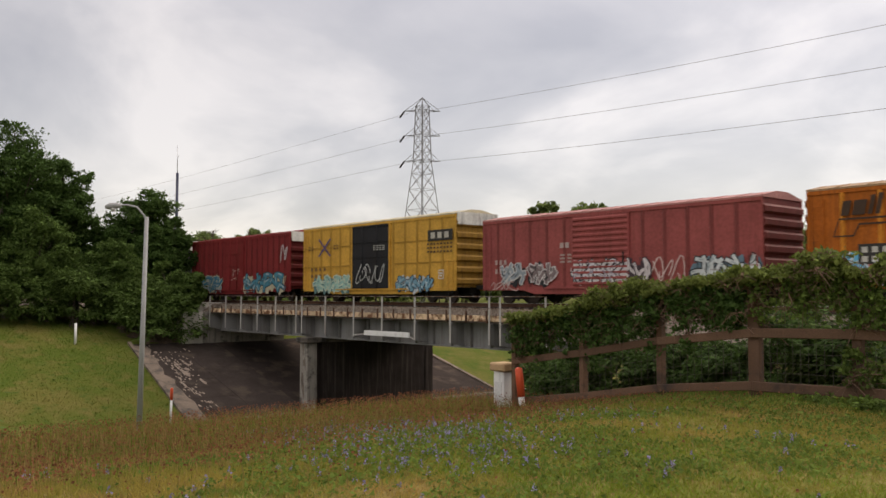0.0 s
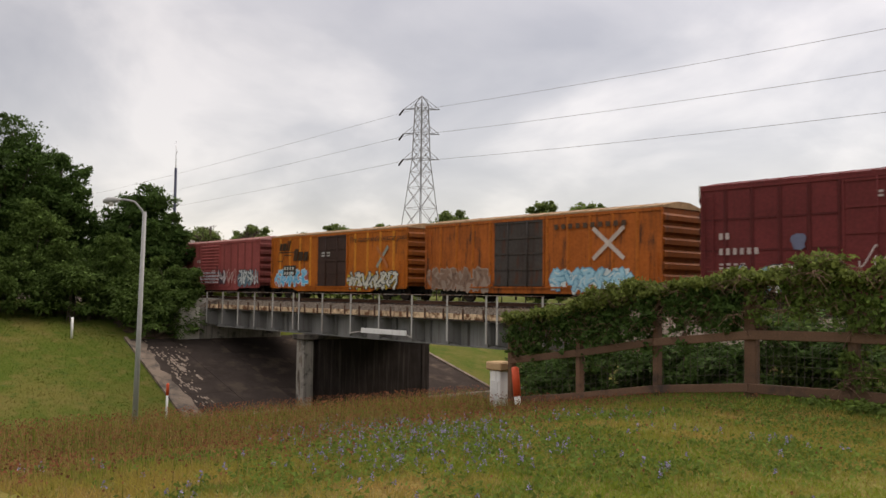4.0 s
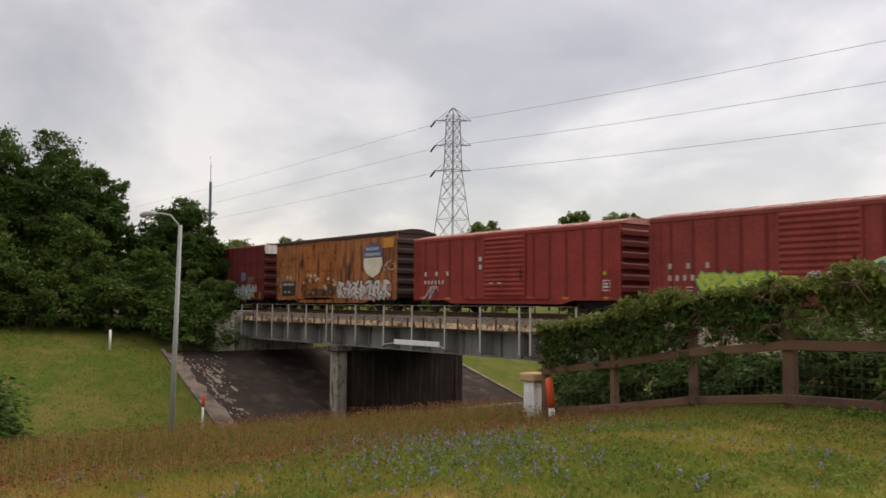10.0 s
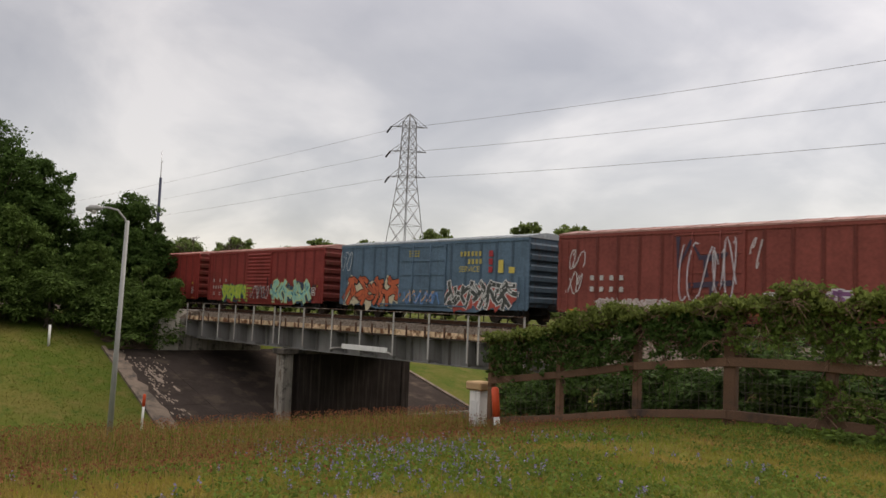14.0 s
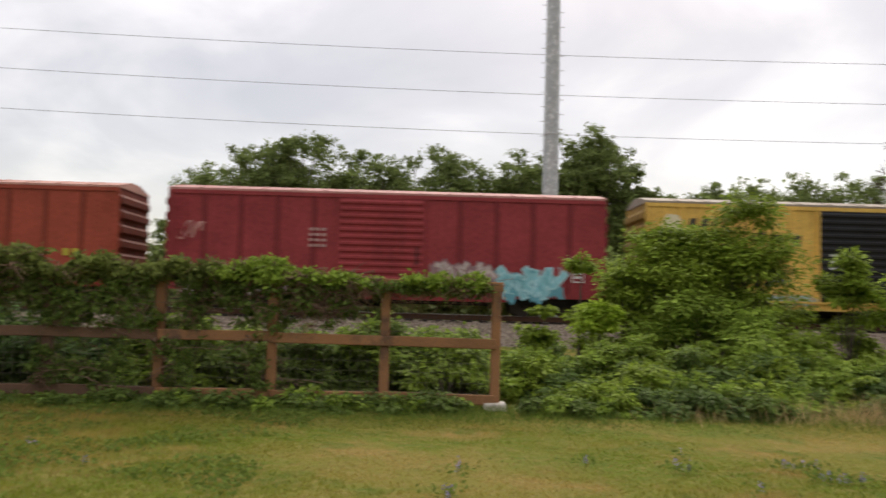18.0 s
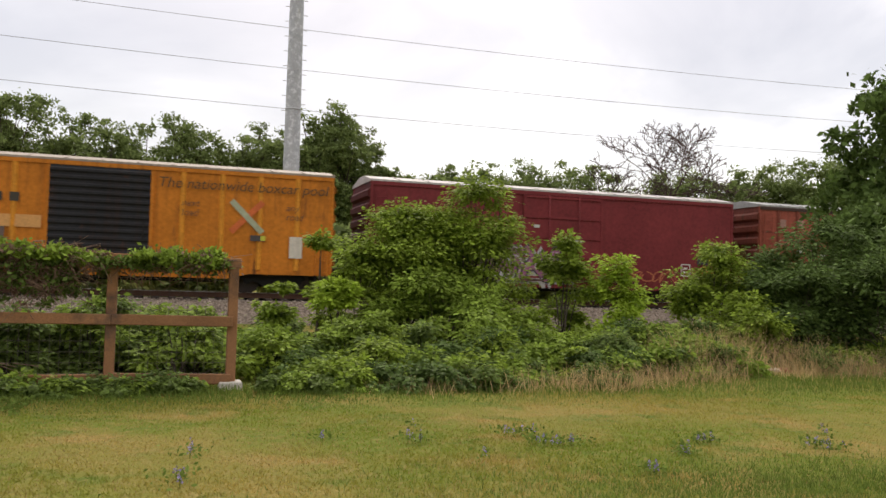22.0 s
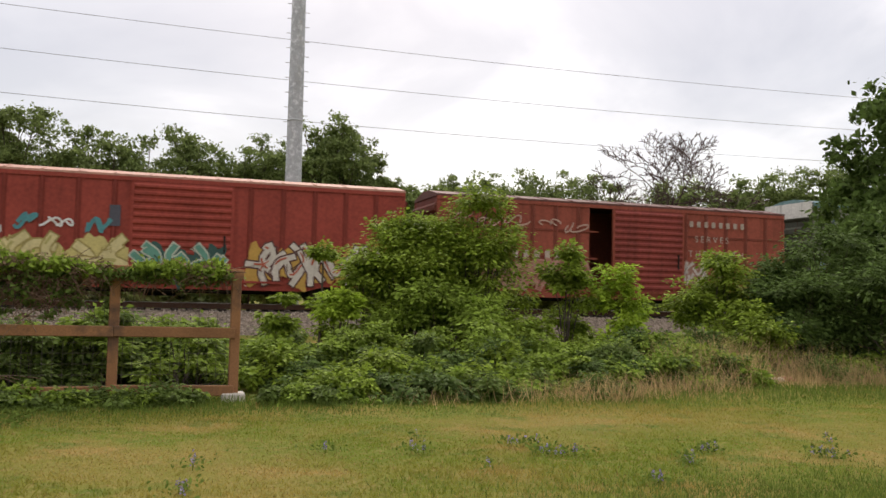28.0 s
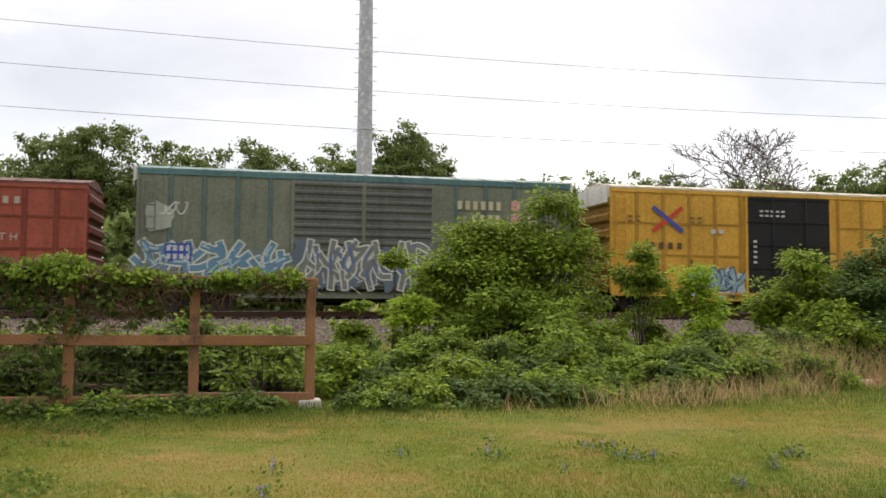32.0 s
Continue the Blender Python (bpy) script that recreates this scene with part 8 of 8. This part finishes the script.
def build_litter():
    e = thing("litter", (11.8, 14.4, float(land(11.8, 14.4)) - 0.01), "crumpled white and red scrap on the lawn edge", "litter")
    for nm, mt, ox, w, seed in (("white_scrap", material("dirty_pale_scrap", (0.52, 0.42, 0.33), 0.7), -0.14, 0.22, 1), ("red_scrap", material("faded_red_plastic", (0.42, 0.17, 0.12), 0.6), 0.14, 0.18, 2)):
        rng = random.Random(seed)
        bm = bmesh.new()
        bmesh.ops.create_icosphere(bm, subdivisions=2, radius=1)
        for v in bm.verts:
            k = rng.uniform(0.65, 1.15)
            v.co = Vector((ox + v.co.x * w * k, v.co.y * 0.12 * k, 0.06 + v.co.z * 0.06 * k))
        part(nm, bm, mt, e)


build_litter()


def build_flowers():
    rng = np.random.RandomState(47)
    # rust-red flower heads on thin stems over the brow of the bank
    n = 120000
    x, y = scatter(n, rng, -21, -2.0, 0.5, 16)
    d = np.hypot(x, y)
    w = np.exp(-((x + 14.0) / 4.2) ** 2) + 0.35 * smooth(5, 11, -x) * (np.sin(x * 1.1 + y) * np.sin(y * 0.8 - x * 0.4) > -0.1)
    w = w * (y < 13.5 + 0.4 * np.maximum(0, -x - 13))
    keep = (rng.uniform(0, 1, n) < w) & in_view(x, y)
    x, y = x[keep], y[keep]
    h = rng.uniform(0.06, 0.28, len(x)) * (0.6 + 0.9 * smooth(10, 14, -x))
    v, T = blades(x, y, h, 0.005, rng, 0.3)
    dry = rng.uniform(0, 1, len(x)) < 0.5
    tri = v.reshape(-1, 3, 3)
    tagged(new("wildflower_stems", raw_mesh("wildflower_stems", tri[~dry].reshape(-1, 3), 3, GRASS_BLADE)), "thin green wildflower stems on the brow", "grass", kind="stuff")
    tagged(new("seeding_grass", raw_mesh("seeding_grass", tri[dry].reshape(-1, 3), 3, GRASS_DRY)), "brown seeding grass stems on the brow", "grass", kind="stuff")
    sel = rng.uniform(0, 1, len(T)) < 0.5
    q = leaf_quads(np.repeat(T[sel], 2, 0), 0.026, rng, 0.1, 1.1)
    tagged(new("red_wildflowers", raw_mesh("red_wildflowers", q, 4, PETAL_RED)), "rust-red wildflowers on the brow of the bank", "flowers", kind="stuff")
    # bluebonnets: spikes of small petals, in drifts
    spots = []
    for cx, cy, sx, sy, m in ((-12.4, 8.8, 0.9, 0.8, 170), (-10.6, 7.8, 1.2, 0.8, 140), (-8.2, 6.7, 1.0, 0.7, 150), (-6.6, 6.1, 0.8, 0.6, 70), (-7.0, 4.8, 0.8, 0.5, 40), (-5.5, 8.8, 0.9, 0.25, 22), (-13.6, 7.9, 0.6, 0.6, 36), (-9.6, 2.9, 0.3, 0.25, 8), (-6.8, 3.1, 0.5, 0.4, 10), (-7.4, 9.5, 0.6, 0.5, 12), (3.57, 8.42, 0.08, 0.07, 3), (3.73, 8.49, 0.08, 0.07, 3), (3.67, 7.99, 0.06, 0.07, 3), (3.88, 7.89, 0.07, 0.07, 6), (4.85, 7.28, 0.08, 0.07, 4), (5.43, 7.87, 0.05, 0.07, 3), (5.46, 7.77, 0.05, 0.07, 2), (2.38, 8.16, 0.08, 0.07, 4), (1.57, 8.51, 0.03, 0.07, 2), (4.01, 6.53, 0.05, 0.07, 3), (0.32, 7.80, 0.04, 0.07, 2), (0.15, 6.91, 0.04, 0.07, 3), (2.61, 9.10, 0.02, 0.07, 1), (2.79, 7.28, 0.02, 0.07, 1), (6.59, 7.41, 0.12, 0.07, 7), (7.35, 8.14, 0.04, 0.07, 2), (-4.6, 7.0, 0.7, 0.5, 10)):
        spots.append(np.stack([rng.normal(cx, sx, m), rng.normal(cy, sy, m)], -1))
    s = np.concatenate(spots)
    h = rng.uniform(0.07, 0.16, len(s))
    z = land(s[:, 0], s[:, 1])
    k = 14
    q = rng.uniform(0.35, 1.0, (len(s), k))
    a = rng.uniform(0, 6.28, (len(s), k))
    r = 0.026 * (1.25 - q)
    P = np.stack([s[:, :1] + r * np.cos(a), s[:, 1:] + r * np.sin(a), z[:, None] + q * h[:, None]], -1).reshape(-1, 3)
    tagged(new("bluebonnets", raw_mesh("bluebonnets", leaf_quads(P, 0.020, rng, 0.1, 1.0), 4, PETAL_BLUE)), "violet-blue bluebonnets in drifts on the lawn", "flowers", kind="stuff")
    v, _ = blades(np.repeat(s[:, 0], 2), np.repeat(s[:, 1], 2), np.repeat(h, 2) * 0.95, 0.004, rng, 0.1)
    tagged(new("bluebonnet_stems", raw_mesh("bluebonnet_stems", v, 3, GRASS_BLADE)), "green stems of bluebonnets", "grass", kind="stuff")
    pts = np.repeat(s, 16, 0) + rng.normal(0, 0.09, (len(s) * 16, 2))
    P = np.stack([pts[:, 0], pts[:, 1], land(pts[:, 0], pts[:, 1]) + rng.uniform(0.02, 0.11, len(pts))], -1)
    tagged(new("bluebonnet_leaves", raw_mesh("bluebonnet_leaves", leaf_quads(P, 0.030, rng), 4, GRASS_FRESH)), "low grey-green bluebonnet leaves", "plants", kind="stuff")


build_flowers()


# ---------------------------------------------------------------- traffic on the sunken road
LANE_X = -41.0


def build_trailer():
    e = thing("utility_trailer", (LANE_X, 0, ROAD_Z + 0.05), "black pipe-framed utility trailer towed along the road", "trailer")
    bm = bmesh.new()
    box(bm, -1.05, 1.05, -2.1, 2.1, 0.62, 0.72)
    bevel(bm, 0.02)
    part("bed", bm, M_BLACK, e)
    bm = bmesh.new()
    beam(bm, (0, 2.1, 0.6), (0, 3.6, 0.55), 0.12)
    part("drawbar", bm, M_BLACK, e)
    for sx in (-1.03, 1.03):
        for z in (1.05, 1.5, 2.08):
            bm = bmesh.new()
            tube(bm, [(sx, -2.1, z), (sx, 2.1, z)], 0.035, 6)
            part("side_rail", bm, M_BLACK, e)
        for y in (-2.1, -1.05, 0.0, 1.05, 2.1):
            bm = bmesh.new()
            tube(bm, [(sx, y, 0.7), (sx, y, 2.1)], 0.04, 6)
            part("stanchion", bm, M_BLACK, e)
        bm = bmesh.new()
        tube(bm, [(sx * 1.02, 0, 0.36), (sx * 1.22, 0, 0.36)], 0.36, 20)
        part("tyre", bm, M_BLACK, e)
        bm = bmesh.new()
        box(bm, min(sx, sx * 1.25), max(sx, sx * 1.25), -0.5, 0.5, 0.76, 0.80)
        part("mudguard", bm, M_BLACK, e)
    for y in (-2.1, 2.1):
        for z in (1.5, 2.08):
            bm = bmesh.new()
            tube(bm, [(-1.03, y, z), (1.03, y, z)], 0.035, 6)
            part("end_rail", bm, M_BLACK, e)
    return e


def build_pickup():
    e = thing("car", (LANE_X, 0, ROAD_Z + 0.05), "low white car towing a black trailer", "car")
    bm = bmesh.new()
    prof = [(-2.2, 0.35), (-2.25, 0.75), (-1.6, 0.88), (-1.0, 1.28), (0.4, 1.32), (1.2, 0.92), (2.15, 0.78), (2.3, 0.5), (2.25, 0.32)]
    f = [bm.verts.new((-0.85 + 0.12 * (pz > 1.0), py, pz)) for py, pz in prof]
    g = [bm.verts.new((0.85 - 0.12 * (pz > 1.0), py, pz)) for py, pz in prof]
    bm.faces.new(f); bm.faces.new(g[::-1])
    for k in range(len(prof)):
        bm.faces.new((f[k], g[k], g[(k + 1) % len(prof)], f[(k + 1) % len(prof)]))
    bevel(bm, 0.04, 2)
    part("body", bm, material("white_car_paint", (0.78, 0.78, 0.77), 0.25, 0, 0.04, 2, 30, 0.0), e)
    for sx in (-1, 1):
        bm = bmesh.new()
        out = [(-1.3, 0.93), (-0.9, 1.22), (0.35, 1.25), (0.95, 0.95)]
        vs = [bm.verts.new((sx * (0.80 if pz > 1.1 else 0.858), py, pz)) for py, pz in out]
        bm.faces.new(vs)
        bmesh.ops.solidify(bm, geom=list(bm.faces), thickness=0.01)
        part("side_window", bm, M_GLASS_DARK, e)
        for y in (-1.35, 1.4):
            bm = bmesh.new()
            tube(bm, [(sx * 0.68, y, 0.32), (sx * 0.88, y, 0.32)], 0.32, 20)
            w = part("wheel", bm, M_BLACK, e)
            bm = bmesh.new()
            tube(bm, [(sx * 0.88, y, 0.32), (sx * 0.895, y, 0.32)], 0.2, 14)
            part("rim", bm, M_GALV, w)
    return e


TRAILER, TOW_CAR = build_trailer(), build_pickup()


# ---------------------------------------------------------------- what moves
def motions():
    """The train rolls left along the track and slows a little."""
    run = [(0.0, 0.0), (1.0, 9.77), (6.0, 57.96), (7.0, 67.46), (9.0, 86.09), (13.0, 123.2), (16.5, 154.9), (18.0, 167.6), (19.0, 176.2), (21.0, 193.3), (23.0, 210.1), (24.5, 222.4), (26.5, 238.2), (28.0, 249.6), (32.0, 279.6)]
    for t_ob, lead in ((TRAILER, 0.0), (TOW_CAR, 6.0)):
        walk(t_ob, [(t, Matrix.Translation((LANE_X, 19.3 + lead + 23.0 * (t - 6.0), ROAD_Z + 0.05))) for t in (0.0, 16.0, 32.0)])
    for car, x in CARS:
        walk(car, [(t, Matrix.Translation((x - s, TRACK_Y, RAIL_Z))) for t, s in run])


motions()
